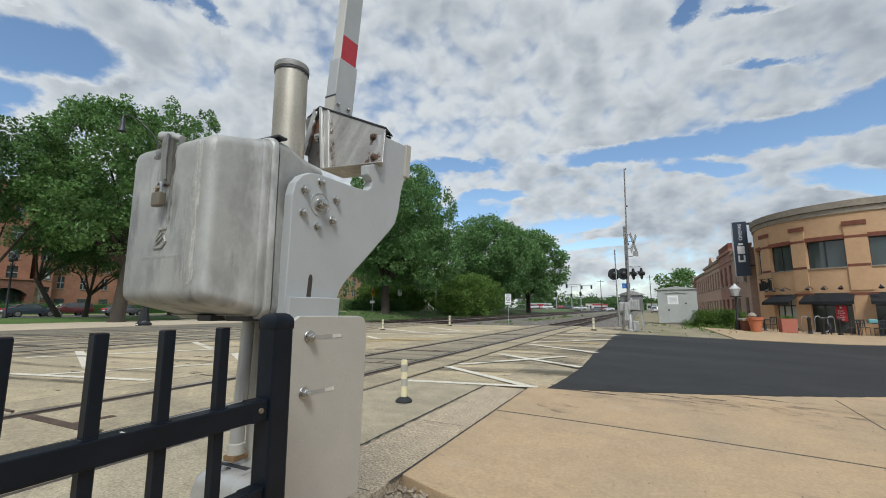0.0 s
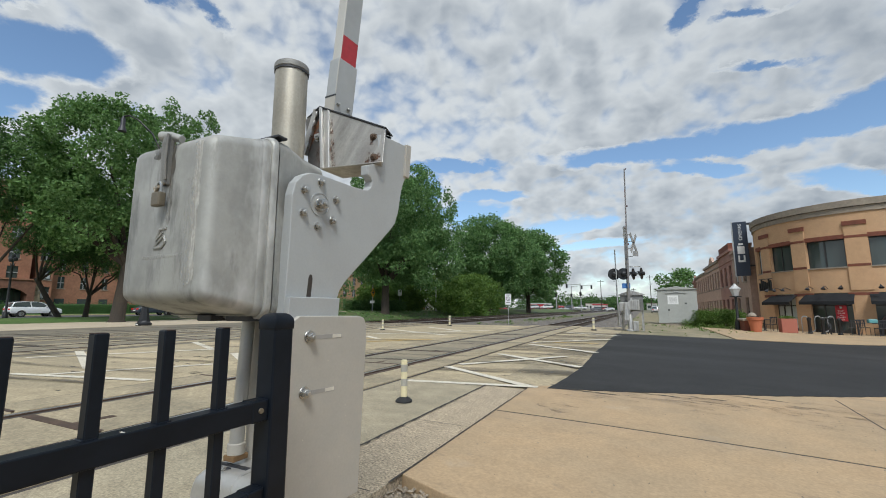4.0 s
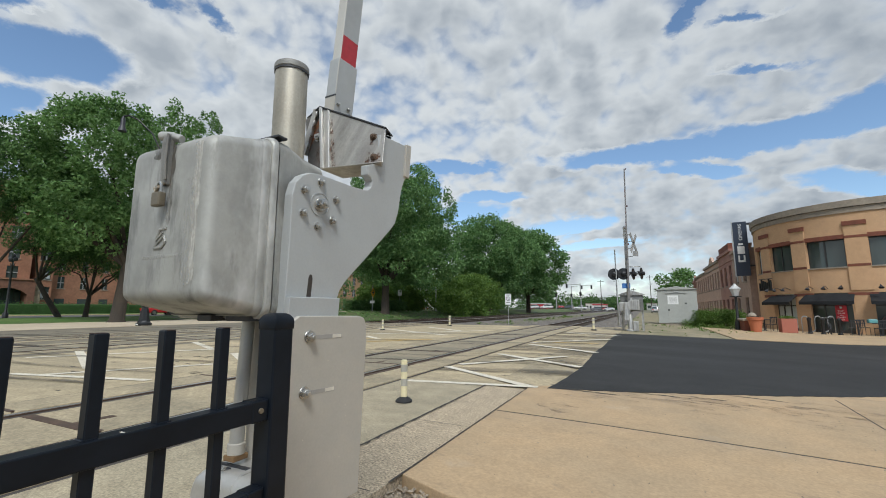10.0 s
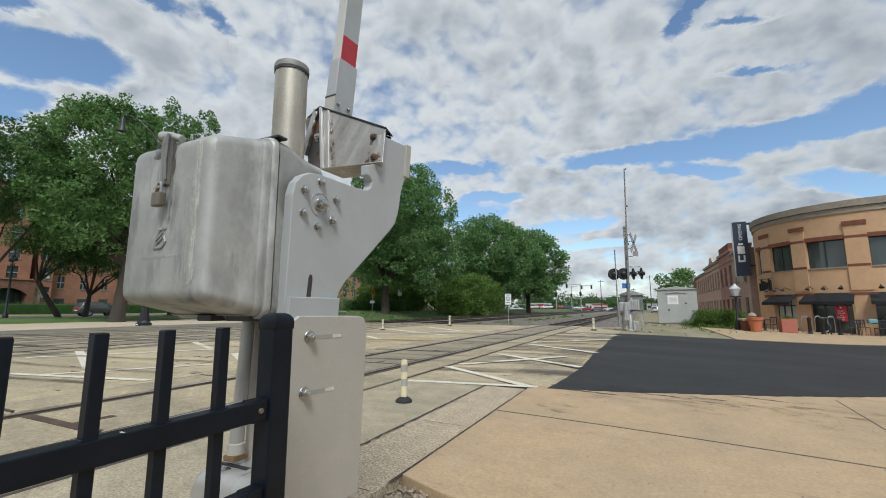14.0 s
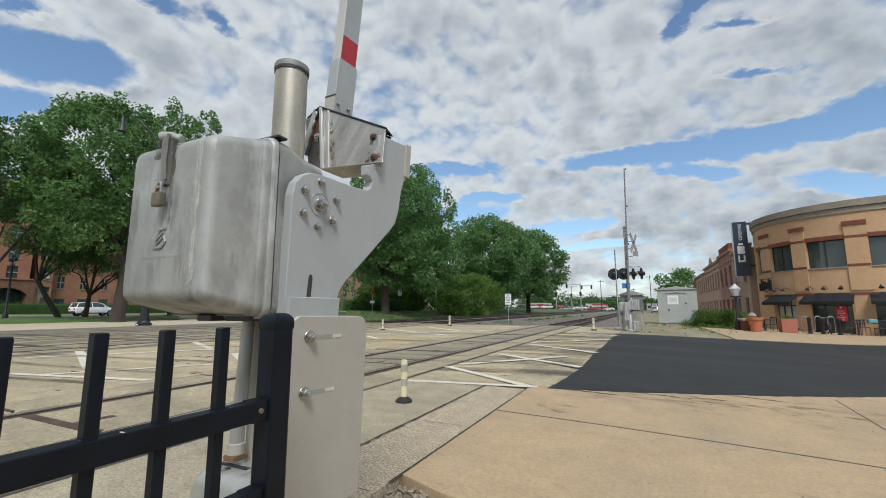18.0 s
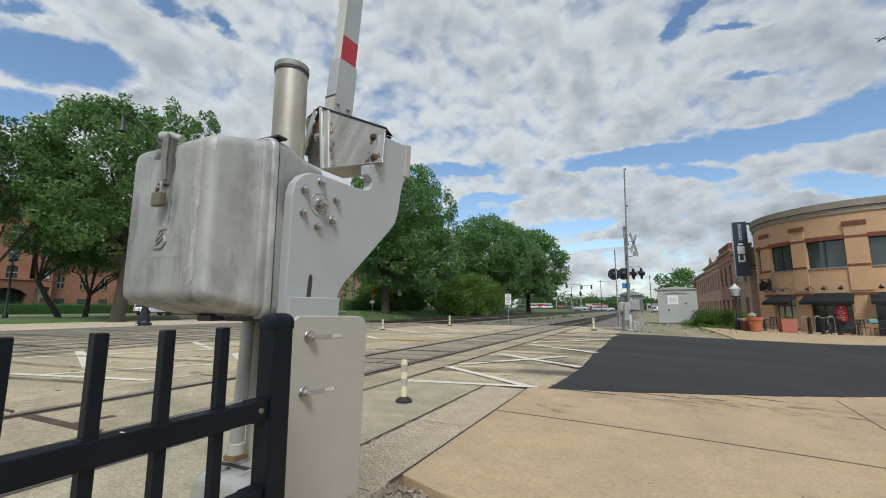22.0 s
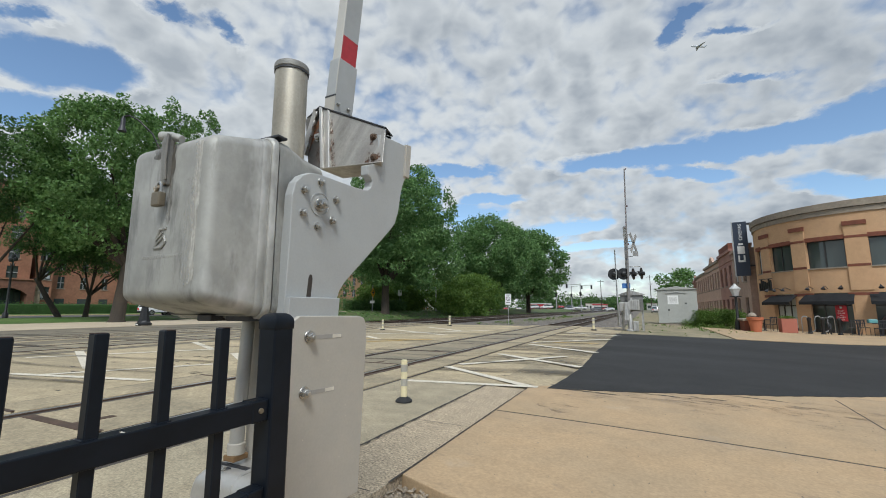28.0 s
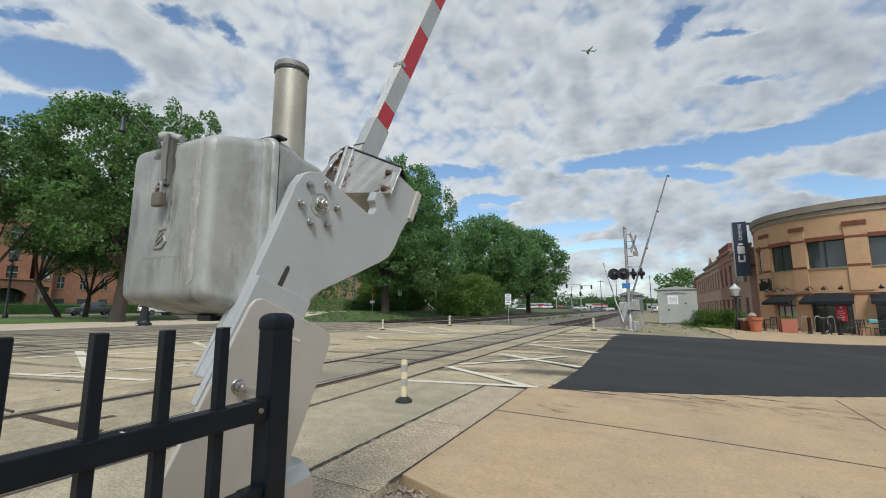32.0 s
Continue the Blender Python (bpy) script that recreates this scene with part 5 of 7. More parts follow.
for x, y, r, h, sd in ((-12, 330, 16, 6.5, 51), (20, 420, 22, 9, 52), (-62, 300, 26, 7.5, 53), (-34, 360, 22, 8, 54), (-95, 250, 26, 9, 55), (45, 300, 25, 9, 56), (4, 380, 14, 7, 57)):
    tree(x, y, h, 2, 0.4, mass(0, 0, -1.0, h, r, 16, sd), 6500, 1.5, M["leaf_shaded"], "far green trees along the railway", sd, 4)
tree(9.5, 92, 10, 3, 0.3, mass(-2.4, 2, 2, 9.3, 5.2, 12, 61), 6000, 0.45, M["leaf"], "green tree behind the grey shed", 61, 6)

# ---------------------------------------------------------------- far crossing signal
SX, SY = -0.64, 22.3
signal = thing("crossing_signal", pose(SX, SY, ground_z(SX, SY)), "aluminium railway crossing signal mast with lamps and gates", "crossing signal")
TOWARD = 20.0           # way the road gate falls
part("mast", Build().lathe([(0.07, 0.0), (0.07, 5.0), (0.085, 5.0), (0.085, 5.08), (0.03, 5.14)], n=16), M["aluminium"], signal, smooth=True)
part("mast_base", Build().lathe([(0.2, 0), (0.2, 0.05), (0.12, 0.12), (0.11, 0.75), (0.08, 0.8)], n=12), M["aluminium"], signal, smooth=True)
part("junction_box", Build().box(0.13, 0.36, -0.15, 0.08, 0.02, 0.48), M["aluminium"], signal, bevel=0.02)
part("rung", Build().tube([(-0.12, 0, 4.7), (0.2, 0, 4.7)], 0.02, 6), M["aluminium"], signal)
for z in (4.35, 4.0, 3.6):
    part("bracket", Build().tube([(0.07, 0, z), (0.3, -0.02, z)], 0.016, 6), M["aluminium"], signal)


def crossbuck(z, rot, x):
    m = pose(x, -0.06, z, 0, 0, rot)
    for a in (50, -50):
        part("crossbuck_board", Build().box(-0.58, 0.58, -0.012, 0.012, -0.1, 0.1, pose(0, 0, 0, 0, a, 0)), M["aluminium"], signal, "bare back of a crossbuck board", at=m, bevel=0.004)


crossbuck(4.25, 70, 0.36)
part("track_count_sign", Build().box(-0.24, 0.24, -0.01, 0.01, -0.12, 0.12), M["aluminium"], signal, at=pose(0.42, -0.06, 3.72, 0, 0, 62), bevel=0.01)


def lamp(x, y, z, rz, name="signal_lamp"):
    ob = part(name, Build().lathe([(0.285, 0.0), (0.285, 0.012), (0.10, 0.015), (0.095, 0.14), (0.05, 0.16)], n=24), M["signal_black"], signal, "round black signal lamp", smooth=True, at=pose(x, y, z, 90, 0, rz))
    part("hood", Build().loft([[(0.12 * math.cos(a), 0.12 * math.sin(a), -zz * (0.35 + 0.65 * max(0, math.sin(a)))) for a in span(0, 2 * math.pi * 19 / 20, 19)] for zz in (0.0, 0.22)], cap=False), M["signal_black"], ob)
    part("lens", Build().lathe([(0.11, 0.0), (0.105, -0.02), (0.03, -0.03)], n=16), M["lens"], ob, "dark red lens", smooth=True)


for x, y, rz in ((-0.60, -0.12, 12), (-0.17, -0.16, 12), (0.26, 0.1, 75), (0.62, -0.02, 75)):
    lamp(x, y, 2.75, rz)
part("lamp_arm", Build().tube([(-0.6, 0.05, 2.75), (0.62, 0.08, 2.75)], 0.035, 8), M["aluminium"], signal)
part("crank_arm", Build().tube([(0.0, 0.05, 3.1), (0.6, 0.05, 3.1), (0.62, 0.05, 2.8)], 0.025, 8), M["aluminium"], signal)
part("blue_notice", Build().box(-0.27, 0.1, -0.09, -0.075, 2.05, 2.3), M["blue"], signal, "small blue notice")
cab = part("control_cabinet", Build().box(-0.40, 0.62, 0.18, 0.62, 0.95, 1.72), M["cabinet"], signal, "grey control cabinet on posts", bevel=0.02)
part("cabinet_roof", Build().loft([[(-0.48, y, 1.72), (0.70, y, 1.72), (0.70, y, 1.76), (0.11, y, 1.96), (-0.48, y, 1.76)] for y in (0.12, 0.68)]), M["aluminium"], cab)
for x in (-0.34, 0.56):
    part("cabinet_post", Build().box(x - 0.05, x + 0.05, 0.35, 0.45, 0.0, 0.96), M["aluminium"], cab)
mech = part("gate_case", Build().box(-0.06, 0.45, -0.22, 0.22, 1.0, 1.5), M["aluminium"], signal, "grey gate mechanism case", bevel=0.03)
part("gate_case", Build().box(-0.45, -0.08, -0.18, 0.18, 0.95, 1.38), M["aluminium"], signal, "grey gate mechanism case", bevel=0.03)
FAR_A = Vector((-0.10, -0.27, 1.27))
FAR_B = Vector((-0.50, -0.25, 1.1))
road_arm = part("road_arm", Build().prism([(-0.12, 0.1), (0.06, 0.12), (0.2, 0.35), (0.25, 0.3), (0.12, 0.0), (0.1, -0.75), (-0.12, -0.75)], -0.02, 0.02), M["aluminium"], signal, "grey swinging arm", bevel=0.004)
boom2 = part("boom", Build().box(-0.025, 0.025, 0.07, 0.15, 0.2, 3.4).box(-0.018, 0.018, 0.083, 0.137, 3.4, 6.75), M["boom_back"], road_arm, "long thin gate boom seen from behind", bevel=0.003)
z = 0.5
while z < 6.5:
    part("red_stripe", Build().box(-0.027 if z < 3.2 else -0.020, -0.0255 if z < 3.2 else -0.0185, 0.08, 0.14, z, z + 0.4), M["arm_red"], boom2)
    z += 0.8
for zz in (2.9, 4.8, 6.7):
    part("boom_lamp", Build().box(-0.03, 0.03, 0.14, 0.20, zz, zz + 0.07), M["lens"], boom2, bevel=0.01)
walk_arm = part("walk_arm", Build().prism([(-0.1, 0.1), (0.06, 0.1), (0.1, -0.85), (-0.12, -0.85)], -0.02, 0.02), M["aluminium"], signal, "short grey swinging arm", bevel=0.004)
part("boom", Build().box(-0.02, 0.02, -0.035, 0.035, 0.1, 2.85), M["arm_grey"], walk_arm, "short pale gate boom", bevel=0.003)

# ---------------------------------------------------------------- shed
shed = thing("signal_shed", pose(2.2, 35.6, -0.06, 0, 0, -2) @ Matrix.Diagonal((0.83, 0.83, 0.9, 1)), "grey painted metal signal equipment shed", "shed")
part("body", Build().box(-1.5, 1.5, -1.4, 1.4, 0.06, 2.72), M["shed"], shed, bevel=0.02)
part("roof", Build().loft([[(-1.58, y, 2.71), (1.58, y, 2.71), (1.58, y, 2.75), (0.0, y, 2.98), (-1.58, y, 2.75)] for y in (-1.5, 1.5)]), M["shed"], shed, bevel=0.01)
part("base", Build().box(-1.45, 1.45, -1.35, 1.35, -0.35, 0.06), M["coping"], shed)
dr = part("door", Build().box(-0.72, 0.52, -1.425, -1.4, 0.15, 2.4), M["shed"], shed, bevel=0.006)
part("notice", Build().box(-0.72, 0.1, -1.438, -1.426, 1.55, 2.25), M["signwhite"], dr, "white paper notice with grey lines")
for i in range(6):
    part("notice_line", Build().box(-0.62 + 0.03 * (i % 2), 0.0, -1.441, -1.4385, 1.65 + i * 0.09, 1.68 + i * 0.09), M["grey_metal"], dr)
part("handle", Build().box(-0.72, -0.6, -1.46, -1.426, 1.05, 1.17), M["dark"], dr)
part("vent", Build().box(-0.2, 0.12, -1.46, -1.4, 2.5, 2.6), M["grey_metal"], shed, bevel=0.01)
part("ledge", Build().box(-0.85, 0.72, -1.48, -1.4, 2.42, 2.45), M["grey_metal"], shed)
part("lock_box", Build().box(0.55, 0.72, -1.44, -1.4, 1.6, 1.67), M["dark"], shed)


# ---------------------------------------------------------------- small posts and signs
def delineator(x, y, h, r, worn_one=False):
    t = thing("delineator_post", pose(x, y, 0.005), "cream plastic delineator post with reflective bands on a black rubber foot", "delineator post", "delineator posts")
    part("foot", Build().lathe([(r * 2.6, 0), (r * 2.6, 0.012), (r * 2.0, 0.035), (r * 1.15, 0.055)], n=20), M["rubber"], t, "black rubber foot", smooth=True)
    part("tube", Build().lathe([(r, 0.05), (r * 0.98, h - 0.02), (r * 0.9, h)], n=18), M["delin"], t, smooth=True)
    for k in (0.38, 0.72):
        part("reflective_band", Build().lathe([(r + 0.0015, h * k), (r + 0.0015, h * (k + 0.17))], n=18), M["delin_band"], t, "silver reflective band", smooth=True)
    return t


delineator(-2.52, 4.26, 0.46, 0.037)
delineator(-10.7, 23.4, 0.6, 0.06)
delineator(-2.25, 21.6, 0.6, 0.06)
delineator(-11.6, 17.5, 0.5, 0.05)

sg = thing("no_turn_sign", pose(-8.9, 29.7, -0.1), "white square prohibition sign on a thin post", "road sign")
part("post", Build().tube([(0, 0, 0), (0, 0, 2.2)], 0.025, 8), M["grey_metal"], sg)
board = part("board", Build().box(-0.21, 0.21, -0.04, -0.028, 1.42, 2.2), M["signwhite"], sg, "white sign board", at=pose(0, 0, 0, 0, 0, 20), bevel=0.004)
part("ring", Build().loft([[((0.14 + dr_) * math.cos(a), -0.043, 1.84 + (0.14 + dr_) * math.sin(a)) for a in span(0, 2 * math.pi * 23 / 24, 23)] for dr_ in (-0.02, 0.02)], cap=False), M["dark"], board)
part("slash", Build().box(-0.13, 0.13, -0.044, -0.041, -0.015, 0.015, pose(0, 0, 1.84, 0, 45, 0)), M["dark"], board)
for zz in (1.55, 2.08):
    part("sign_bar", Build().box(-0.15, 0.15, -0.044, -0.041, zz, zz + 0.05), M["dark"], board)

yw = thing("warning_sign", pose(-27.0, 38.6, ground_z(-27.0, 38.6) - 0.3), "yellow diamond warning sign on a post", "road sign")
part("post", Build().tube([(0, 0, 0), (0, 0, 3.2)], 0.04, 8), M["grey_metal"], yw)
bd = part("board", Build().box(-0.38, 0.38, -0.06, -0.045, -0.38, 0.38, pose(0, 0, 2.3, 0, 45, 0)), M["sign_yellow"], yw, "yellow diamond board", at=pose(0, 0, 0, 0, 0, 98), bevel=0.005)
part("symbol", Build().box(-0.06, 0.06, -0.066, -0.061, 2.05, 2.6).box(-0.25, 0.25, -0.066, -0.061, 2.28, 2.38), M["dark"], bd)
part("plaque", Build().box(-0.3, 0.3, -0.05, -0.04, 1.15, 1.45), M["signwhite"], yw)

# ---------------------------------------------------------------- round corner building
CX, CY, CR, Z0, ROOF = 14.75, 40.9, 6.35, -0.62, 7.75
shop = thing("corner_building", pose(CX, CY, Z0), "two-storey tan brick corner building with a rounded front", "building")


def arc_block(a0, a1, z0, z1, r0, r1, step=3.0):
    """A curved block of wall between two angles."""
    n = max(1, int(abs(a1 - a0) / step + 0.5))
    rings = []
    for a in span(radians(a0), radians(a1), n):
        c, s = math.cos(a), math.sin(a)
        rings.append([(r0 * c, r0 * s, z0), (r1 * c, r1 * s, z0), (r1 * c, r1 * s, z1), (r0 * c, r0 * s, z1)])
    return Build().loft(rings)


UP = [(181.0, 190.0), (200.5, 216.75), (225.25, 243.5), (253.5, 271.0)]
LOW = [(199.0, 215.75), (223.5, 243.5), (252.5, 271.0)]
A0, A1 = 150, 330
lvl = lambda z: z - Z0
SILL, HEAD2, DOOR = lvl(3.68), lvl(5.55), lvl(1.9)


def wall_with_holes(z0, z1, holes, h0, h1):
    at = A0
    for a, c in holes:
        part("wall_pier", arc_block(at, a, z0, z1, CR - 0.35, CR), M["tan_brick"], shop)
        if h0 > z0:
            part("wall_panel", arc_block(a, c, z0, h0, CR - 0.35, CR - 0.002), M["tan_brick"], shop)
        if h1 < z1:
            part("wall_panel", arc_block(a, c, h1, z1, CR - 0.35, CR - 0.002), M["tan_brick"], shop)
        at = c
    part("wall_pier", arc_block(at, A1, z0, z1, CR - 0.35, CR), M["tan_brick"], shop)


wall_with_holes(lvl(2.15), lvl(7.18), UP, SILL, HEAD2)
# the joint's shadow is put into its dark colour
part("coping_joint", arc_block(A0, A1, lvl(7.515), lvl(7.55), CR - 0.4, CR + 0.05), M["groove"], shop, "shadowed joint in the coping")
wall_with_holes(0.0, lvl(2.15), LOW, 0.0, lvl(2.05))
PIERS = [(190.6, 200.0), (217.0, 225.0), (243.8, 253.2), (271.3, 281.0)]
for a, c in PIERS:
    p = part("pier", arc_block(a, c, lvl(2.2), lvl(6.34), CR - 0.1, CR + 0.07), M["tan_brick"], shop, "raised brick pier")
    for z0, z1 in ((HEAD2 - 0.02, HEAD2 + 0.14), (SILL + 0.02, SILL + 0.18)):
        part("brick_band", arc_block(a, c, z0, z1, CR - 0.05, CR + 0.085), M["red_band"], p, "dark red brick band")
    part("pier_cap", arc_block(a - 0.3, c + 0.3, lvl(6.34), lvl(6.62), CR - 0.1, CR + 0.13), M["red_band"], p, "dark red brick cap")
    part("brick_band", arc_block(a - 1.4, c + 1.4, lvl(1.86), lvl(2.05), CR - 0.1, CR + 0.05), M["red_band"], p, "dark red brick band")
    part("pilaster", arc_block(a + 0.6, c - 0.6, 0.0, lvl(1.86), CR - 0.1, CR + 0.04), M["tan_brick"], p)
part("coping", arc_block(A0, A1, lvl(7.18), lvl(7.52), CR - 0.4, CR + 0.07), M["coping"], shop, "pale stone coping")
part("coping", arc_block(A0, A1, lvl(7.545), lvl(7.98), CR - 0.4, CR + 0.17), M["coping"], shop, "pale stone coping")
part("roof", Build().lathe([(CR - 0.3, lvl(7.0)), (0.3, lvl(7.05))], n=40), M["coping"], shop)
part("floor_slab", Build().lathe([(CR - 0.36, lvl(2.3)), (0.3, lvl(2.32))], n=40), M["frame"], shop)
for k, (a, c) in enumerate(UP):
    w = part("window", arc_block(a, c, SILL, HEAD2, CR - 0.22, CR - 0.2), M["glass" if k else "pale_glass"], shop, "dark reflecting window" if k else "pale window with a painted reflection")
    part("window_sill", arc_block(a - 0.6, c + 0.6, SILL - 0.05, SILL + 0.03, CR - 0.25, CR + 0.06), M["coping"], w)
    part("window_head", arc_block(a - 0.8, c + 0.8, HEAD2 - 0.03, HEAD2 + 0.24, CR - 0.25, CR + 0.05), M["red_band"], w)
    for f in ((0, 1) if k == 0 else (0, 0.48, 1)):
        m_ = a + (c - a) * f
        part("mullion", arc_block(m_ - 0.4, m_ + 0.4, SILL, HEAD2, CR - 0.24, CR - 0.16), M["frame"], w)
    part("transom", arc_block(a, c, HEAD2 - 0.1, HEAD2, CR - 0.24, CR - 0.16), M["frame"], w)
for k, (a, c) in enumerate(LOW):
    w = part("shop_window", arc_block(a, c, 0.0, lvl(2.05), CR - 0.32, CR - 0.3), M["glass" if k else "pale_glass"], shop, "dark shop window" if k else "pale shop window")
    for f in (0, 0.33, 0.66, 1):
        m_ = a + (c - a) * f
        part("mullion", arc_block(m_ - 0.35, m_ + 0.35, 0, lvl(2.0), CR - 0.33, CR - 0.25), M["frame"], w)
    part("door_rail", arc_block(a, c, 0, 0.3, CR - 0.33, CR - 0.26), M["frame"], w)
    part("transom", arc_block(a, c, lvl(1.2), lvl(1.27), CR - 0.33, CR - 0.26), M["frame"], w)
    n = 6
    rings = []
    for ang in span(radians(a - 1.5), radians(c + 1.5), n):
        cc, ss = math.cos(ang), math.sin(ang)
        rings.append([((CR + r) * cc, (CR + r) * ss, z) for r, z in ((0.0, lvl(1.98)), (0.75, lvl(1.5)), (0.75, lvl(1.3)), (0.73, lvl(1.3)), (0.73, lvl(1.47)), (0.0, lvl(1.93)))])
    part("awning", Build().loft(rings), M["awning"], shop, "black cloth awning")
    for f in (0.15, 0.5, 0.85):
        m_ = radians(a + (c - a) * f)
        cc, ss = math.cos(m_), math.sin(m_)
        lampb = Build().tube([(CR * cc, CR * ss, lvl(2.35)), ((CR + 0.45) * cc, (CR + 0.45) * ss, lvl(2.5)), ((CR + 0.6) * cc, (CR + 0.6) * ss, lvl(2.4))], 0.02, 6)
        lampb.tube([((CR + 0.6) * cc, (CR + 0.6) * ss, lvl(2.42)), ((CR + 0.66) * cc, (CR + 0.66) * ss, lvl(2.28))], [0.05, 0.14], 8)
        part("wall_lamp", lampb, M["dark"], shop, "dark gooseneck wall lamp")
rd = radians(LOW[1][0] + (LOW[1][1] - LOW[1][0]) * 0.72)
poster = part("red_poster", Build().box(-0.28, 0.28, -0.03, 0.0, 0.85, 1.85), M["sign_red"], shop, "red poster with white lines", at=Matrix.Translation(((CR - 0.2) * math.cos(rd), (CR - 0.2) * math.sin(rd), 0)) @ pose(0, 0, 0, 0, 0, math.degrees(rd) + 90))
POSTER_TEXT = (("KEEP", 1.50), ("CALM", 1.35), ("AND", 1.22), ("CARRY", 1.09), ("OUT", 0.94))

wd = radians(197)
ws_ = part("wall_sign", Build().box(-0.8, 0.8, -0.05, 0.0, lvl(2.35), lvl(2.42)).box(-0.8, 0.8, -0.05, 0.0, lvl(3.2), lvl(3.25)), M["dark"], shop, "dark metal wall sign", at=Matrix.Translation(((CR + 0.3) * math.cos(wd), (CR + 0.3) * math.sin(wd), 0)) @ pose(0, 0, 0, 0, 0, 197 + 90))
for i in range(7):
    part("sign_bar", Build().box(-0.75 + i * 0.22, -0.62 + i * 0.22, -0.06, 0.01, lvl(2.42), lvl(2.95 + 0.25 * ((i * 3) % 4) / 3)), M["signal_black"], ws_)

# ---------------------------------------------------------------- brick row behind it
row = thing("brick_row", pose(8.2, 43, -0.6), "row of old brown and red brick shop houses", "building")
y0 = 0.0
for k, (w, h, mat, nwin) in enumerate(((7.0, 7.2, "brown_brick", 2), (8.0, 7.6, "red_brick", 3), (13, 7.3, "rose_brick", 6), (12, 6.8, "rose_brick", 5), (4, 6.3, "red_brick", 2))):
    b = Build()
    wy = [(y0 + w * (i + 0.5) / nwin) for i in range(nwin)]
    hw = min(0.62, w / nwin * 0.32)
    for z0, z1, kind_ in ((0, 0.4, 0), (0.4, 2.6, 1), (2.6, 4.0, 0), (4.0, 6.0, 1), (6.0, h, 0)):
        if not kind_:
            b.box(0, 0.35, y0, y0 + w, z0, z1)
        else:
            at = y0
            for c in wy:
                b.box(0, 0.35, at, c - hw, z0, z1)
                at = c + hw
            b.box(0, 0.35, at, y0 + w, z0, z1)
    b.box(0.35, 9, y0, y0 + w, 0, h - 0.4)
    wall = part("wall", b, M[mat], row)
    for c in wy:
        for z0, z1 in ((0.4, 2.6), (4.0, 6.0)):
            wd = part("window", Build().box(0.15, 0.17, c - hw, c + hw, z0, z1), M["glass"], row)
            part("sill", Build().box(-0.06, 0.15, c - hw - 0.08, c + hw + 0.08, z0 - 0.12, z0), M["coping"], wd)
            part("sash", Build().box(0.12, 0.15, c - hw, c + hw, (z0 + z1) / 2 - 0.04, (z0 + z1) / 2 + 0.04), M["frame"], wd)
    part("cornice", Build().box(-0.18, 0.4, y0 + 0.02, y0 + w - 0.02, h - 0.28, h).box(-0.08, 0.4, y0 + 0.02, y0 + w - 0.02, 6.4, 6.55), M["coping" if mat == "rose_brick" else mat], row)
    if k in (2, 4):
        part("gable", Build().prism([(y0 + w * 0.35, h), (y0 + w * 0.65, h), (y0 + w * 0.58, h + 0.7), (y0 + w * 0.5, h + 1.0), (y0 + w * 0.42, h + 0.7)], 0.0, 0.3), M[mat], row)
    if k == 1:
        part("parapet", Build().box(-0.05, 0.35, y0 + 1, y0 + w - 1, h, h + 0.7), M["red_band"], row)
    y0 += w
vent = part("roof_vent", Build().tube([(1.2, 0.5, 7.3), (1.2, 0.5, 8.9)], 0.09, 8), M["grey_metal"], row)
part("roof_vent", Build().tube([(1.6, -0.2, 7.3), (1.6, -0.2, 8.4)], 0.12, 8), M["grey_metal"], row)

sign = thing("cinema_sign", pose(7.75, 42.6, 3.75, 0, 0, -8), "tall dark blue vertical cinema sign fixed to the wall", "sign")
part("board", Build().box(-0.5, 0.5, -0.15, 0.15, 0.0, 4.6), M["signblue"], sign, bevel=0.02)
part("edge_strip", Build().box(-0.58, -0.501, -0.17, 0.17, -0.05, 4.64), M["arm_grey"], sign, "pale edge strip")
for zz in (0.8, 4.4):
    part("wall_bracket", Build().box(0.0, 0.9, 0.15, 0.6, zz, zz + 0.12), M["dark"], sign)
part("leg", Build().box(-0.5, -0.42, -0.05, 0.05, -0.5, 0.0).box(-0.2, -0.12, -0.05, 0.05, -0.5, 0.0), M["grey_metal"], sign)


def lettering(name, text, size, parent, mat, m, depth=0.01, label=""):
    cu = bpy.data.curves.new(name, "FONT")
    cu.body, cu.size, cu.extrude, cu.align_x, cu.align_y = text, size, depth, "LEFT", "CENTER"
    cu.materials.append(mat)
    ob = new(name, cu)
    ob.parent, ob.matrix_basis = parent, m
    return tagged(ob, label)


for word, zz in POSTER_TEXT:
    size = 0.07 if word == "AND" else 0.128
    lettering("poster_word", word, size, poster, M["signwhite"], pose(-0.345 * len(word) * size, -0.034, zz, 90, 0, 0), 0.003)
part("poster_mark", Build().lathe([(0.05, 0.0), (0.07, 0.004), (0.02, 0.006)], n=10), M["signwhite"], poster, at=pose(0, -0.031, 1.72, 90, 0, 0))
# the cinema's brand mark is left as plain shapes; the plain word below it is lettered
for i, (z0, z1, x0, x1) in enumerate(((1.15, 1.32, -0.28, 0.22), (1.15, 1.72, 0.10, 0.22), (1.15, 1.72, -0.28, -0.16), (1.85, 2.5, -0.28, 0.22), (2.6, 2.75, -0.2, 0.14))):
    part("mark", Build().box(x0, x1, -0.17, -0.151, z0, z1), M["signwhite"], sign, "pale brand mark shape")
lettering("word", "CINEMAS", 0.34, sign, M["signwhite"], pose(0.02, -0.16, 3.0) @ pose(0, 0, 0, 90, 0, 0) @ pose(0, 0, 0, 0, 0, 90), label="pale word reading upward")


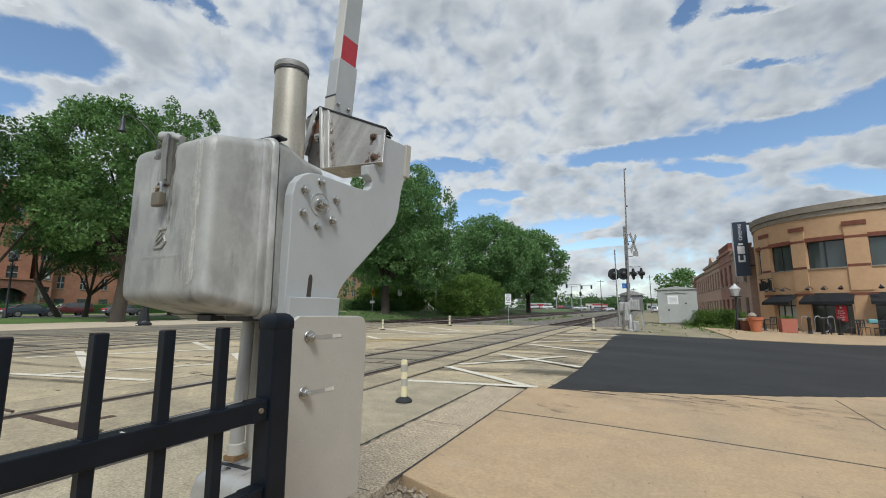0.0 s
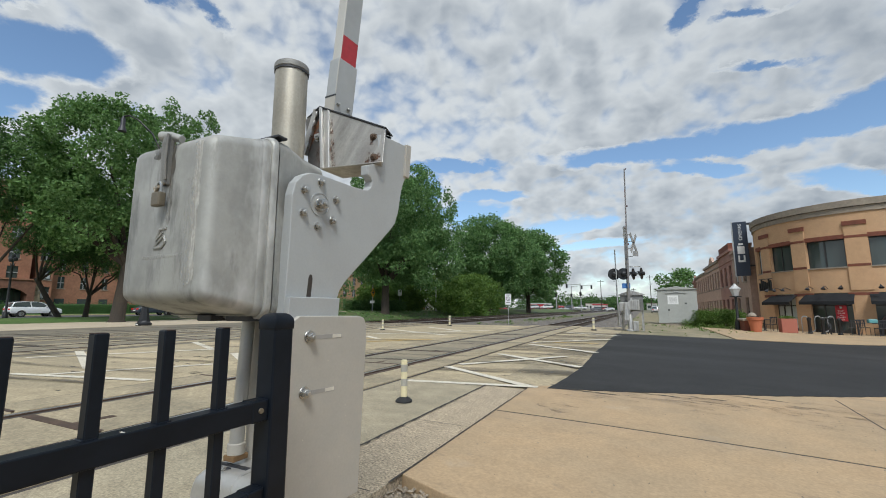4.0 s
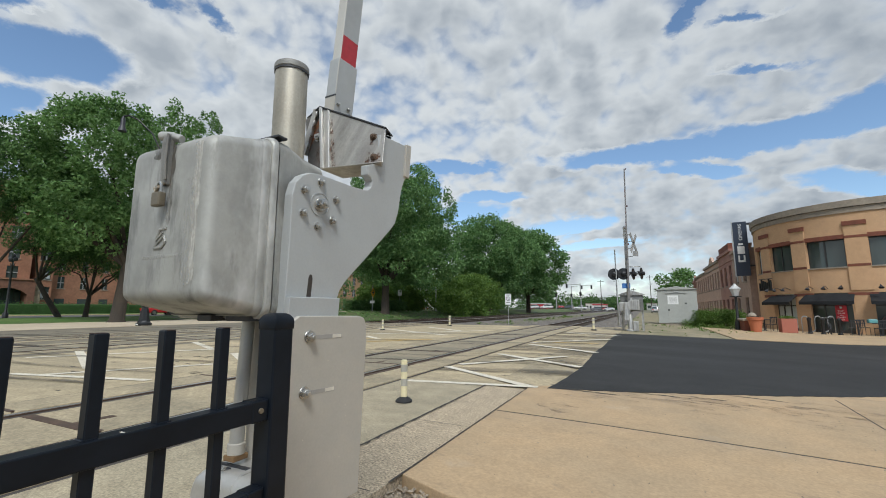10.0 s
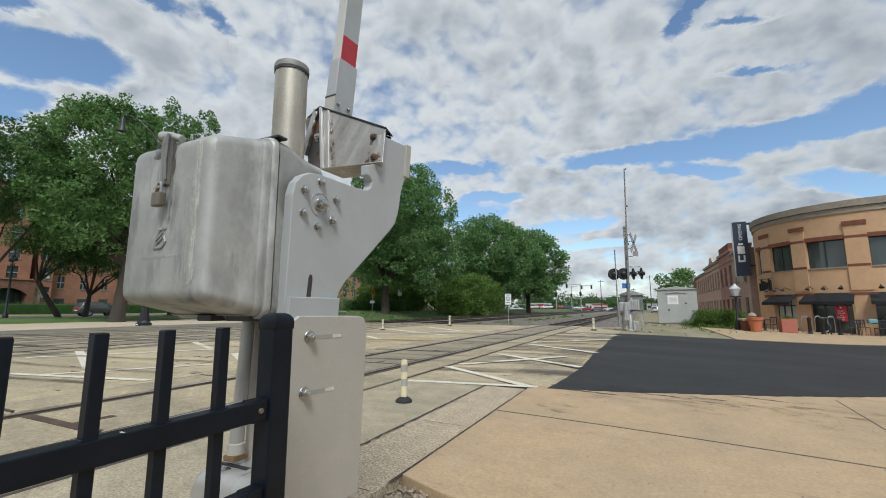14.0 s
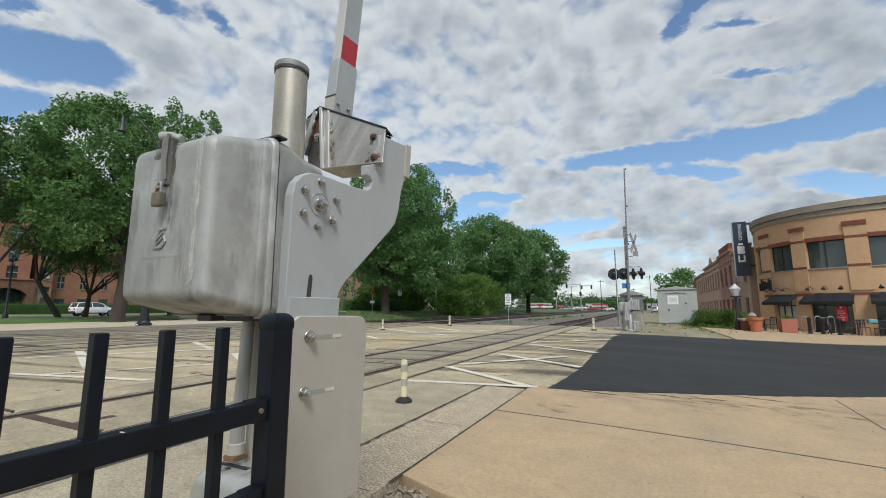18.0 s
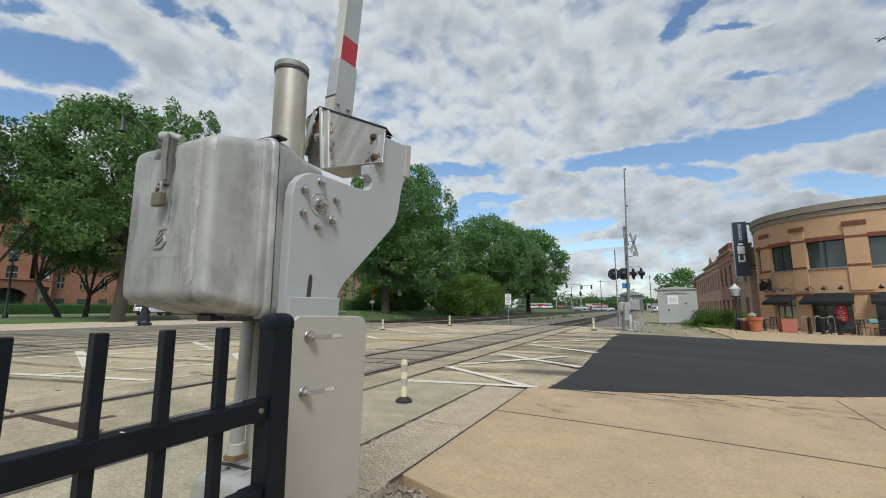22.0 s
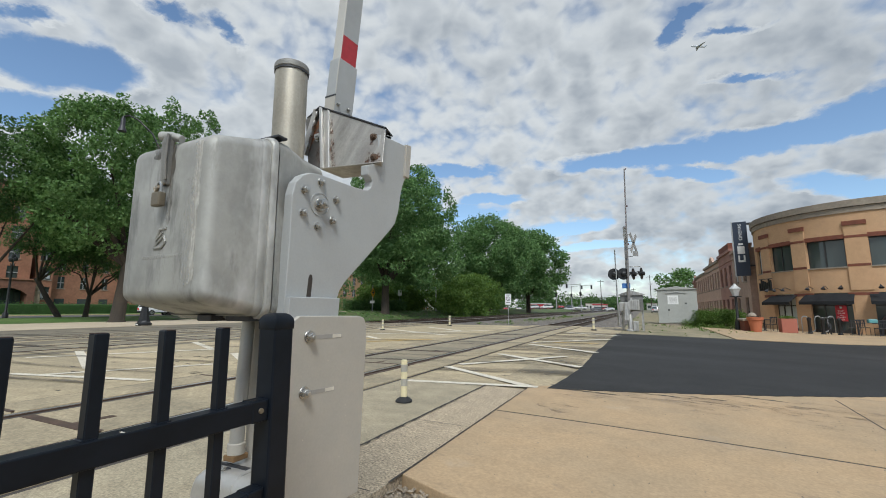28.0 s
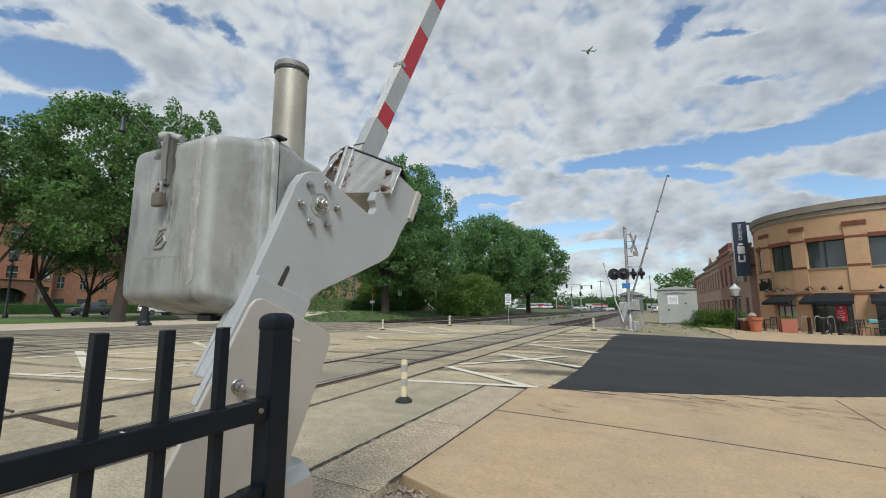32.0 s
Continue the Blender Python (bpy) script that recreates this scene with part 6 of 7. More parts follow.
# ---------------------------------------------------------------- shop front things
def urn(x, y):
    t = thing("terracotta_pot", pose(x, y, ground_z(x, y) + 0.05), "large orange terracotta pot with a rolled rim", "plant pot")
    part("body", Build().lathe([(0.26, 0), (0.36, 0.68), (0.42, 0.7), (0.44, 0.86), (0.38, 0.86), (0.34, 0.76)], n=20), M["pot"], t, smooth=True)
    part("soil", Build().lathe([(0.35, 0.76), (0.02, 0.79)], n=16), M["groove"], t)


urn(5.95, 30.9)
wl_ = thing("planter_wall", pose(5.78, 31.6, ground_z(5.78, 31.6) + 0.05), "low brick planter wall with a stone top", "planter")
part("body", Build().box(-0.32, 0.3, -0.4, 1.2, 0, 0.62), M["red_band"], wl_)
part("cap", Build().box(-0.42, 0.38, -0.5, 1.3, 0.62, 0.74), M["coping"], wl_, bevel=0.02)
part("finial", Build().lathe([(0.1, 0.74), (0.18, 0.82), (0.24, 0.94), (0.18, 1.06), (0.05, 1.12)], (0.15, -0.1, 0), n=14), M["coping"], wl_, "pale stone ball", smooth=True)
pb = thing("planter_box", pose(8.0, 33.1, ground_z(8.0, 33.1) + 0.05), "square red planter box", "planter")
part("box", Build().box(-0.38, 0.4, -0.4, 0.4, 0, 0.86), M["pinkish"], pb, bevel=0.02)
part("plants", quick_mesh(leaf_cloud([(0, 0, 0.92, 0.4, 0.35, 0.1)], 200, 0.14, 71, 0.2), "plants", M["leaf_bush"]), M["leaf_bush"], pb)["kind"] = "stuff"
hedge = thing("hedge", pose(5.15, 34.2, ground_z(4.6, 33)), "clipped green hedge beside the planter", "hedge")
part("foliage", quick_mesh(leaf_cloud([(-1.75 + 0.30 * i, 0.12 * (i % 3), 0.62 + 0.05 * (i % 2), 0.40, 0.7, 0.66) for i in range(9)] + [(-2.3, 0.6, 0.2, 0.6, 1.2, 0.42), (-1.2, -1.0, 0.05, 1.2, 0.5, 0.22)], 15000, 0.10, 72, 0.4), "foliage", M["leaf_bush"]), M["leaf_bush"], hedge)
rack = thing("bicycle_rack", pose(9.6, 34.0, ground_z(9.2, 33.3) + 0.05, 0, 0, 18) @ Matrix.Diagonal((0.62, 0.62, 1, 1)), "wavy galvanised bicycle rack", "bicycle rack")
pts = []
for i in range(5):
    x0 = -1.2 + i * 0.6
    if i % 2 == 0:
        pts += [(x0, 0, 0.25 if i else 0.0), (x0, 0, 0.85), (x0 + 0.1, 0, 1.02), (x0 + 0.3, 0, 1.06), (x0 + 0.5, 0, 1.02), (x0 + 0.6, 0, 0.85)]
    else:
        pts += [(x0, 0, 0.3), (x0 + 0.1, 0, 0.14), (x0 + 0.3, 0, 0.1), (x0 + 0.5, 0, 0.14)]
pts.append((1.8, 0, 0.0))
part("tube", Build().tube(pts, 0.04, 8), M["zinc"], rack, smooth=True)
part("foot", Build().box(-0.9, -0.8, -0.05, 0.05, 0, 0.06), M["zinc"], rack)


def bicycle(x, y, rz):
    t = thing("bicycle", pose(x, y, ground_z(x, y) + 0.05, 0, 0, rz), "dark bicycle parked at the rack", "bicycle")
    for dx in (-0.52, 0.52):
        w = part("wheel", Build().tube([(dx + 0.33 * math.cos(a), 0, 0.34 + 0.33 * math.sin(a)) for a in span(0, 2 * math.pi, 20)], 0.02, 5), M["rubber"], t)
    part("frame", Build().tube([(-0.52, 0, 0.34), (-0.1, 0, 0.32), (0.36, 0, 0.78), (-0.2, 0, 0.8), (-0.52, 0, 0.34)], 0.02, 6).tube([(-0.1, 0, 0.32), (-0.25, 0, 0.95)], 0.018, 6).tube([(0.52, 0, 0.34), (0.34, 0, 0.95)], 0.02, 6), M["dark"], t)
    part("saddle", Build().box(-0.38, -0.12, -0.07, 0.07, 0.93, 0.99), M["rubber"], t, bevel=0.02)
    part("handlebar", Build().tube([(0.3, -0.28, 1.0), (0.36, 0, 0.98), (0.3, 0.28, 1.0)], 0.015, 6), M["grey_metal"], t)


bicycle(10.25, 34.0, 80)
for x, y, h, r in ((13.2, 34.0, 1.1, 0.42),):
    t = thing("litter_bin", pose(x, y, ground_z(x, y) + 0.05), "black round litter bin on the pavement", "litter bin", "litter bins")
    part("body", Build().lathe([(r * 0.85, 0), (r, 0.1), (r, h * 0.85), (r * 0.8, h)], n=16), M["dark"], t, smooth=True)
    part("lid", Build().lathe([(r * 0.8, h), (r * 0.4, h + 0.12)], n=16), M["dark"], t)
for tx, ty in ((11.5, 33.7), (12.5, 33.6), (6.75, 33.9), (7.15, 34.6)):
    t = thing("cafe_table", pose(tx, ty, ground_z(tx, ty) + 0.05), "small dark cafe table outside the shop", "table", "cafe tables")
    part("top", Build().lathe([(0.36, 0.70), (0.36, 0.73)], n=14), M["dark"], t)
    part("pedestal", Build().lathe([(0.22, 0), (0.04, 0.04), (0.04, 0.7)], n=10), M["dark"], t)


def cafe_chair(x, y, rz):
    t = thing("cafe_chair", pose(x, y, ground_z(x, y) + 0.05, 0, 0, rz), "black metal cafe chair outside the shop", "chair", "cafe chairs")
    part("seat", Build().box(-0.22, 0.22, -0.22, 0.22, 0.43, 0.46), M["dark"], t, bevel=0.01)
    for sx in (-0.2, 0.2):
        part("leg", Build().tube([(sx, -0.2, 0), (sx, -0.19, 0.44)], 0.016, 6), M["dark"], t)
        part("leg", Build().tube([(sx, 0.22, 0), (sx, 0.2, 0.44), (sx, 0.24, 0.9)], 0.016, 6), M["dark"], t)
    for i in range(5):
        part("back_slat", Build().box(-0.17 + 0.08 * i, -0.14 + 0.08 * i, 0.215, 0.23, 0.5, 0.88), M["dark"], t)
    part("top_rail", Build().box(-0.22, 0.22, 0.225, 0.25, 0.86, 0.92), M["dark"], t, bevel=0.008)


for x, y, rz in ((6.45, 33.3, 150), (7.3, 33.6, 200), (6.9, 35.0, 20), (11.2, 33.2, 170), (11.9, 34.1, 10), (12.3, 33.1, 190), (12.95, 33.9, 330), (13.5, 33.2, 180)):
    cafe_chair(x, y, rz)
tb = thing("teal_cooler", pose(12.15, 33.0, ground_z(12.15, 33) + 0.05 + 0.73), "small teal box on a cafe table", "box")
part("box", Build().box(-0.2, 0.2, 0.45, 0.75, 0.0, 0.22), M["teal"], tb, bevel=0.04)
for x, y in ((9.1, 33.2), (9.75, 33.25), (10.55, 33.3)):
    t = thing("bollard", pose(x, y, ground_z(x, y) + 0.05), "black round bollard before the shop", "bollard", "bollards")
    part("post", Build().lathe([(0.13, 0), (0.13, 0.06), (0.095, 0.1), (0.095, 0.82), (0.12, 0.86), (0.11, 0.94), (0.03, 1.0)], n=14), M["signal_black"], t, smooth=True)


M["globe"] = flat("lamp_globe", (0.46, 0.46, 0.45), 0.4)


def street_lamp(x, y, h, globes, label, s=1.0, glass="globe"):
    t = thing("street_lamp", pose(x, y, ground_z(x, y)), label, "street lamp", "street lamps")
    part("pole", Build().lathe([(0.2 * s, 0), (0.2 * s, 0.5), (0.09 * s, 0.7), (0.07 * s, h - 0.5), (0.1 * s, h - 0.45)], n=12), M["signal_black"], t, smooth=True)
    for dx, dz in globes:
        if dx:
            part("arm", Build().tube([(0, 0, h - 0.6), (dx * 0.6, 0, h - 0.75 + dz), (dx, 0, h - 0.45 + dz)], 0.03, 6), M["signal_black"], t)
        part("globe", Build().lathe([(0.08, h - 0.35 + dz), (0.15, h - 0.25 + dz), (0.16, h - 0.05 + dz), (0.08, h + 0.06 + dz), (0.02, h + 0.1 + dz)], (dx, 0, 0), n=14), M[glass], t, "white glass lamp globe" if glass == "globe" else "dark lantern", smooth=True)


def lantern_lamp(x, y, h, k, label):
    """A post with one six-sided lantern."""
    t = thing("street_lamp", pose(x, y, ground_z(x, y)), label, "street lamp", "street lamps")
    part("pole", Build().lathe([(0.2 * k, 0), (0.2 * k, 0.5), (0.1 * k, 0.7), (0.075 * k, h - 0.5 * k), (0.13 * k, h - 0.45 * k)], n=12), M["signal_black"], t, smooth=True)
    lan = part("lantern", Build().lathe([(0.16 * k, h - 0.42 * k), (0.33 * k, h + 0.12 * k)], n=6), M["globe"], t, "white glass lantern")
    part("lantern_roof", Build().lathe([(0.36 * k, h + 0.12 * k), (0.12 * k, h + 0.36 * k), (0.05 * k, h + 0.48 * k)], n=6), M["globe"], lan)
    part("lantern_ring", Build().lathe([(0.36 * k, h - 0.46 * k), (0.36 * k, h - 0.40 * k), (0.18 * k, h - 0.38 * k)], n=12), M["signal_black"], lan)


lantern_lamp(5.40, 32.8, 2.55, 0.92, "black street lamp with a white lantern")
lantern_lamp(4.6, 52, 2.6, 0.9, "black street lamp with a white lantern")
street_lamp(-52.1, 17.5, 5.9, ((0, 0), (-0.5, -0.3), (0.5, -0.3)), "black post-top street lamp with curled arms", 1.1, "dark")
# tall lamp with a hooked arm beside the path
hk = thing("hooked_street_lamp", pose(-27.4, 15.4, ground_z(-27.4, 15.4) + 0.02), "tall black street lamp with a bell-shaped foot and hanging lantern", "street lamp")
part("foot", Build().lathe([(0.42, 0), (0.42, 0.14), (0.35, 0.2), (0.31, 0.3)], n=8), M["signal_black"], hk, smooth=True)
part("bell", Build().lathe([(0.30, 0.28), (0.24, 0.7), (0.17, 1.1), (0.22, 1.15), (0.22, 1.28), (0.1, 1.36)], n=8), M["signal_black"], hk, smooth=True)
part("pole", Build().lathe([(0.1, 1.3), (0.06, 10.6)], n=12), M["signal_black"], hk, smooth=True)
part("arm", Build().tube([(0, 0, 10.5), (0.0, 0.0, 11.0), (-0.4, -0.35, 12.1), (-1.05, -0.95, 12.95), (-1.5, -1.25, 13.2), (-1.75, -1.43, 13.1)], 0.05, 8), M["signal_black"], hk, smooth=True)
part("lantern", Build().lathe([(0.24, -1.0), (0.22, -0.9), (0.16, -0.72), (0.13, -0.6), (0.13, -0.2), (0.05, 0.0)], (-1.75, -1.43, 13.12), n=14), M["dark"], hk, "grey bell lantern", smooth=True)
part("label", Build().box(0.05, 0.3, -0.52, -0.48, 0.05, 0.1), M["signwhite"], hk)

# ---------------------------------------------------------------- brick block beyond the street
blk = thing("apartment_block", pose(-98, 0, 0), "three-storey orange brick apartment block behind the trees", "building")


def facade(parent, ya, yb, h, x, mat, bays, storeys, sh=3.4, base=0.9, wide=0.32):
    b = Build()
    step = (yb - ya) / bays
    cuts = []
    for s in range(storeys):
        z0, z1 = base + s * sh, base + s * sh + sh * 0.62
        cuts.append((z0, z1))
    z = -0.5
    for z0, z1 in cuts:
        b.box(x - 0.4, x, ya, yb, z, z0)
        at = ya
        for i in range(bays):
            c = ya + step * (i + 0.5)
            b.box(x - 0.4, x, at, c - step * wide, z0, z1)
            at = c + step * wide
        b.box(x - 0.4, x, at, yb, z0, z1)
        z = z1
    b.box(x - 0.4, x, ya, yb, z, h)
    b.box(x - 14, x - 0.4, ya, yb, -0.5, h - 0.3)
    wall = part("wall", b, mat, parent)
    for z0, z1 in cuts:
        for i in range(bays):
            c = ya + step * (i + 0.5)
            w = part("window", Build().box(x - 0.25, x - 0.2, c - step * wide, c + step * wide, z0, z1), M["glass"], parent)
            part("frame", Build().box(x - 0.2, x - 0.12, c - 0.06, c + 0.06, z0, z1).box(x - 0.2, x - 0.12, c - step * wide, c + step * wide, z0 + (z1 - z0) * 0.45, z0 + (z1 - z0) * 0.52), M["grey_metal"], w, "grey window frame")
            part("sill", Build().box(x - 0.2, x + 0.1, c - step * wide - 0.1, c + step * wide + 0.1, z0 - 0.15, z0), M["coping"], w)
    part("cornice", Build().box(x - 0.4, x + 0.25, ya, yb, h, h + 0.5), M["coping"], parent)
    return wall


facade(blk, 6.7, 34.3, 22, 3.0, M["orange_brick"], 6, 5, base=2.6, wide=0.16)
porch = part("porch", Build().box(3.0, 5.6, 12, 28.6, -0.5, 5.7).box(3.0, 5.6, 33.3, 34.3, -0.5, 5.7).box(3.0, 5.6, 28.6, 33.3, 4.5, 5.7).box(3.0, 3.6, 28.6, 33.3, -0.5, 4.5), M["porch_brick"], blk, "lower brown brick porch with a wide archway", bevel=0.03)
arch = [(28.6, 4.5), (28.6, 3.3), (29.3, 3.9), (30.2, 4.25), (31.0, 4.35), (31.8, 4.25), (32.6, 3.9), (33.3, 3.3), (33.3, 4.5)]
part("arch", Build().prism(arch, 5.0, 5.62), M["porch_brick"], porch)
part("arch_glass", Build().box(3.62, 3.7, 28.7, 33.2, 0.0, 4.4), M["glass"], porch, "dark glazing in the archway")
for y in (29.7, 31.0, 32.3):
    part("mullion", Build().box(3.7, 3.78, y - 0.06, y + 0.06, 0.0, 4.3), M["frame"], porch)
part("porch_coping", Build().box(2.95, 5.75, 11.9, 34.4, 5.7, 5.95), M["orange_brick"], porch)
for k in range(6):
    part("quoin", Build().box(3.0, 5.0 + 0.04 * (k % 2), 34.42, 35.25, -0.4 + 0.9 * k, 0.46 + 0.9 * k), M["buff_stone"], blk, "pale stone quoin block")
facade(blk, 35.3, 37.6, 21, 2.6, M["orange_brick"], 1, 5, base=2.7, wide=0.38)
# pale panels put in for the reflection on these windows
for z0 in (2.7, 6.1):
    part("pale_pane", Build().box(2.42, 2.44, 35.7, 37.2, z0 + 0.2, z0 + 1.2).box(2.42, 2.44, 35.7, 36.4, z0 + 1.25, z0 + 2.0), M["pale_glass"], blk, "pale pane with a painted reflection")
facade(blk, 37.6, 62.0, 20, 1.4, M["orange_brick"], 7, 4, base=4.7, wide=0.15)
for k in range(7):
    yc = 37.6 + 3.4857 * (k + 0.5)
    part("basement_window", Build().box(1.38, 1.44, yc - 0.75, yc + 0.75, 1.7, 2.8), M["glass"], blk, "low dark window")
blk2 = thing("apartment_block", pose(-75, 0, 0), "buff brick house beyond the far trees", "building")
facade(blk2, 92, 112, 10.5, 0.0, M["buff_brick"], 5, 3, 3.2, 1.2, 0.2)
hd = thing("hedge", pose(-88, 40, 0.0), "long low hedge before the apartment block", "hedge")
part("foliage_core", Build().box(-0.9, 0.9, -21, 28, 0.0, 1.75), M["leaf_shaded"], hd, bevel=0.2)
part("foliage", quick_mesh(leaf_cloud([(0, -20 + 2.2 * i, 0.9, 1.4, 1.7, 1.2) for i in range(22)], 12000, 0.2, 73, 0.6), "foliage", M["leaf_shaded"]), M["leaf_shaded"], hd)
hd2 = thing("hedge", pose(-40, 50, ground_z(-40, 50)), "dark clipped hedge beside the path", "hedge")
part("foliage", quick_mesh(leaf_cloud([(-1 + 0.0 * i, -8 + 1.6 * i, 0.8, 1.2, 1.3, 1.1) for i in range(12)], 9000, 0.18, 74, 0.6), "foliage", M["leaf_dark"]), M["leaf_dark"], hd2)


hd3 = thing("hedge", pose(-27.0, 41.5, ground_z(-27.0, 41.5)), "dark clipped hedge beside the tracks", "hedge")
part("foliage", quick_mesh(leaf_cloud([(-3.6 + 0.55 * i, -2.2 + 0.34 * i, 0.55, 0.8, 0.8, 0.75) for i in range(10)], 9000, 0.15, 75, 0.5), "foliage", M["leaf_shaded"]), M["leaf_shaded"], hd3)


# ---------------------------------------------------------------- vehicles
def car_paint(name, c):
    m = material(name, c, 0.28, 0.0, 0.5)
    m.node_tree.nodes["Principled BSDF"].inputs["Coat Weight"].default_value = 0.6
    paint(m, mix(m, 1.0, c, ramp(m, noise_node(m, 3, 4), [(0.3, (0.93,) * 3), (0.7, (1.05,) * 3)]), "MULTIPLY"))
    return m


M["tail"] = material("tail_lamp", (0.35, 0.01, 0.01), 0.2)
M["tail"].node_tree.nodes["Principled BSDF"].inputs["Emission Color"].default_value = (1, 0.03, 0.02, 1)
M["tail"].node_tree.nodes["Principled BSDF"].inputs["Emission Strength"].default_value = 0.25
M["head_lamp"] = material("head_lamp", (0.6, 0.6, 0.6), 0.15)
TYRE = Build().loft([[(x, r * math.cos(a), r * math.sin(a)) for a in span(0, 2 * math.pi * 15 / 16, 15)] for x, r in ((-0.1, 0.26), (-0.11, 0.32), (-0.08, 0.34), (0.08, 0.34), (0.11, 0.32), (0.1, 0.26))]).mesh("wheel", M["rubber"], 0, 1, True)
HUB = Build().loft([[(x, r * math.cos(a), r * math.sin(a)) for a in span(0, 2 * math.pi * 11 / 12, 11)] for x, r in ((-0.112, 0.235), (0.112, 0.235))]).mesh("rim", M["zinc"], 0, 1, True)
SHAPES = {
    "sedan": (4.7, 1.8, [(-2.35, 0.35), (-2.33, 0.85), (-2.2, 1.0), (-1.55, 1.06), (0.95, 0.98), (1.9, 0.84), (2.28, 0.7), (2.35, 0.35)], [(-1.75, 1.03), (-1.05, 1.40), (-0.3, 1.47), (0.3, 1.42), (1.05, 0.97)]),
    "suv": (4.6, 1.85, [(-2.25, 0.4), (-2.28, 0.95), (-2.2, 1.1), (-1.5, 1.12), (1.0, 1.08), (1.9, 0.98), (2.25, 0.8), (2.3, 0.4)], [(-2.18, 1.1), (-1.95, 1.60), (-1.2, 1.70), (0.0, 1.68), (0.45, 1.58), (1.15, 1.07)]),
    "pickup": (5.6, 1.95, [(-2.8, 0.5), (-2.82, 1.12), (-1.0, 1.12), (1.2, 1.15), (2.4, 1.06), (2.75, 0.9), (2.8, 0.5)], [(-0.95, 1.1), (-0.8, 1.80), (0.2, 1.86), (0.6, 1.75), (1.25, 1.12)]),
}


def car(kind, colour, label, m):
    """A car that faces +y."""
    L, W, body, cabin = SHAPES[kind]
    t = thing("car" if kind != "pickup" else "pickup_truck", m, label, "car" if kind != "pickup" else "truck", "cars on the street")
    mat = car_paint("car_paint", colour)
    h = W / 2
    b = Build()
    b.loft([[(x, y * k, 0.35 + (z - 0.35) * q) for y, z in body] for x, k, q in ((-h, 0.985, 0.96), (-h + 0.08, 1.0, 1.0), (h - 0.08, 1.0, 1.0), (h, 0.985, 0.96))])
    part("body", b, mat, t, bevel=0.03, smooth=True)
    cab = Build()
    zmin = min(z for _, z in cabin)
    wid = lambda z: h - 0.04 - 0.42 * (z - zmin) * 0.55
    cab.loft([[(-wid(z), y, z) for y, z in cabin], [(wid(z), y, z) for y, z in cabin]])
    part("cabin", cab, M["glass"], t, "dark glass cabin", bevel=0.02, smooth=True)
    hi = [(y, z) for y, z in cabin if z > zmin + 0.25]
    part("roof", Build().loft([[(-wid(z) - 0.01, y, z + 0.006) for y, z in hi] + [(-wid(z) - 0.01, y, z - 0.05) for y, z in reversed(hi)], [(wid(z) + 0.01, y, z + 0.006) for y, z in hi] + [(wid(z) + 0.01, y, z - 0.05) for y, z in reversed(hi)]]), mat, t, bevel=0.012, smooth=True)
    for s in (-1, 1):
        for (ya, za), (yb, zb) in ((cabin[0], cabin[1]), (cabin[-1], cabin[-2])):
            part("pillar", Build().tube([(s * (wid(za) + 0.005), ya, za), (s * (wid(zb) + 0.005), yb, zb)], 0.045, 6), mat, t)
        ym = (cabin[0][0] + cabin[-1][0]) / 2
        part("pillar", Build().tube([(s * (wid(zmin) + 0.005), ym, zmin), (s * (wid(hi[1][1]) + 0.005), ym - 0.1, hi[1][1] - 0.02)], 0.04, 6), mat, t)
        part("tail_light", Build().box(s * (h - 0.3) - 0.16, s * (h - 0.3) + 0.16, -L / 2 - 0.02, -L / 2 + 0.12, 0.78, 0.95), M["tail"], t, "red tail light", bevel=0.01)
        part("headlight", Build().box(s * (h - 0.3) - 0.18, s * (h - 0.3) + 0.18, L / 2 - 0.2, L / 2 - 0.03, 0.62, 0.76), M["head_lamp"], t, bevel=0.01)
        part("mirror", Build().box(s * (h + 0.02) - 0.07, s * (h + 0.02) + 0.07, 0.72, 0.84, zmin + 0.02, zmin + 0.16), mat, t, bevel=0.02)
        for y in (-L * 0.29, L * 0.31):
            part("wheel_arch", Build().loft([[(s * (h - 0.06) + x, y + 0.4 * math.cos(a), 0.34 + 0.4 * math.sin(a)) for a in span(0, 2 * math.pi * 15 / 16, 15)] for x in (-0.067, 0.067)]), M["rubber"], t)
            w = part("wheel", TYRE, M["rubber"], t, at=pose(s * (h - 0.075), y, 0.34))
            part("rim", HUB, M["zinc"], w)
    part("bumper", Build().box(-h + 0.1, h - 0.1, -L / 2 - 0.06, -L / 2 + 0.05, 0.38, 0.6).box(-h + 0.1, h - 0.1, L / 2 - 0.05, L / 2 + 0.05, 0.34, 0.55), M["dark"], t, bevel=0.02)
    part("plate_bar", Build().box(-0.25, 0.25, -L / 2 - 0.07, -L / 2 - 0.02, 0.62, 0.75), M["signwhite"], t)
    return t


STREET_Z = 0.1
NEAR, FAR = -63.0, -67.0
drive = {}


def on_street(key, kind, colour, label, lane, rows):
    """rows: (seconds, y). A car that goes along the street."""
    rz = 0 if rows[-1][1] > rows[0][1] else 180
    t = car(kind, colour, label, pose(lane, rows[0][1], STREET_Z, 0, 0, rz))
    drive[t] = [(s, pose(lane, y, STREET_Z, 0, 0, rz)) for s, y in rows]


on_street("a", "sedan", (0.035, 0.045, 0.06), "dark grey-blue sedan driving along the street", NEAR, [(0, 23.2), (0.6, 24.0), (1.0, 24.9), (1.5, 26.2), (2, 28.4), (3, 32.8), (3.5, 34.6), (6, 46), (10, 80), (32, 290)])
on_street("b", "sedan", (0.10, 0.10, 0.105), "grey sedan driving along the street", NEAR, [(0, 32.8), (0.3, 34.2), (1.0, 37), (2, 43), (4, 58), (10, 110), (32, 310)])
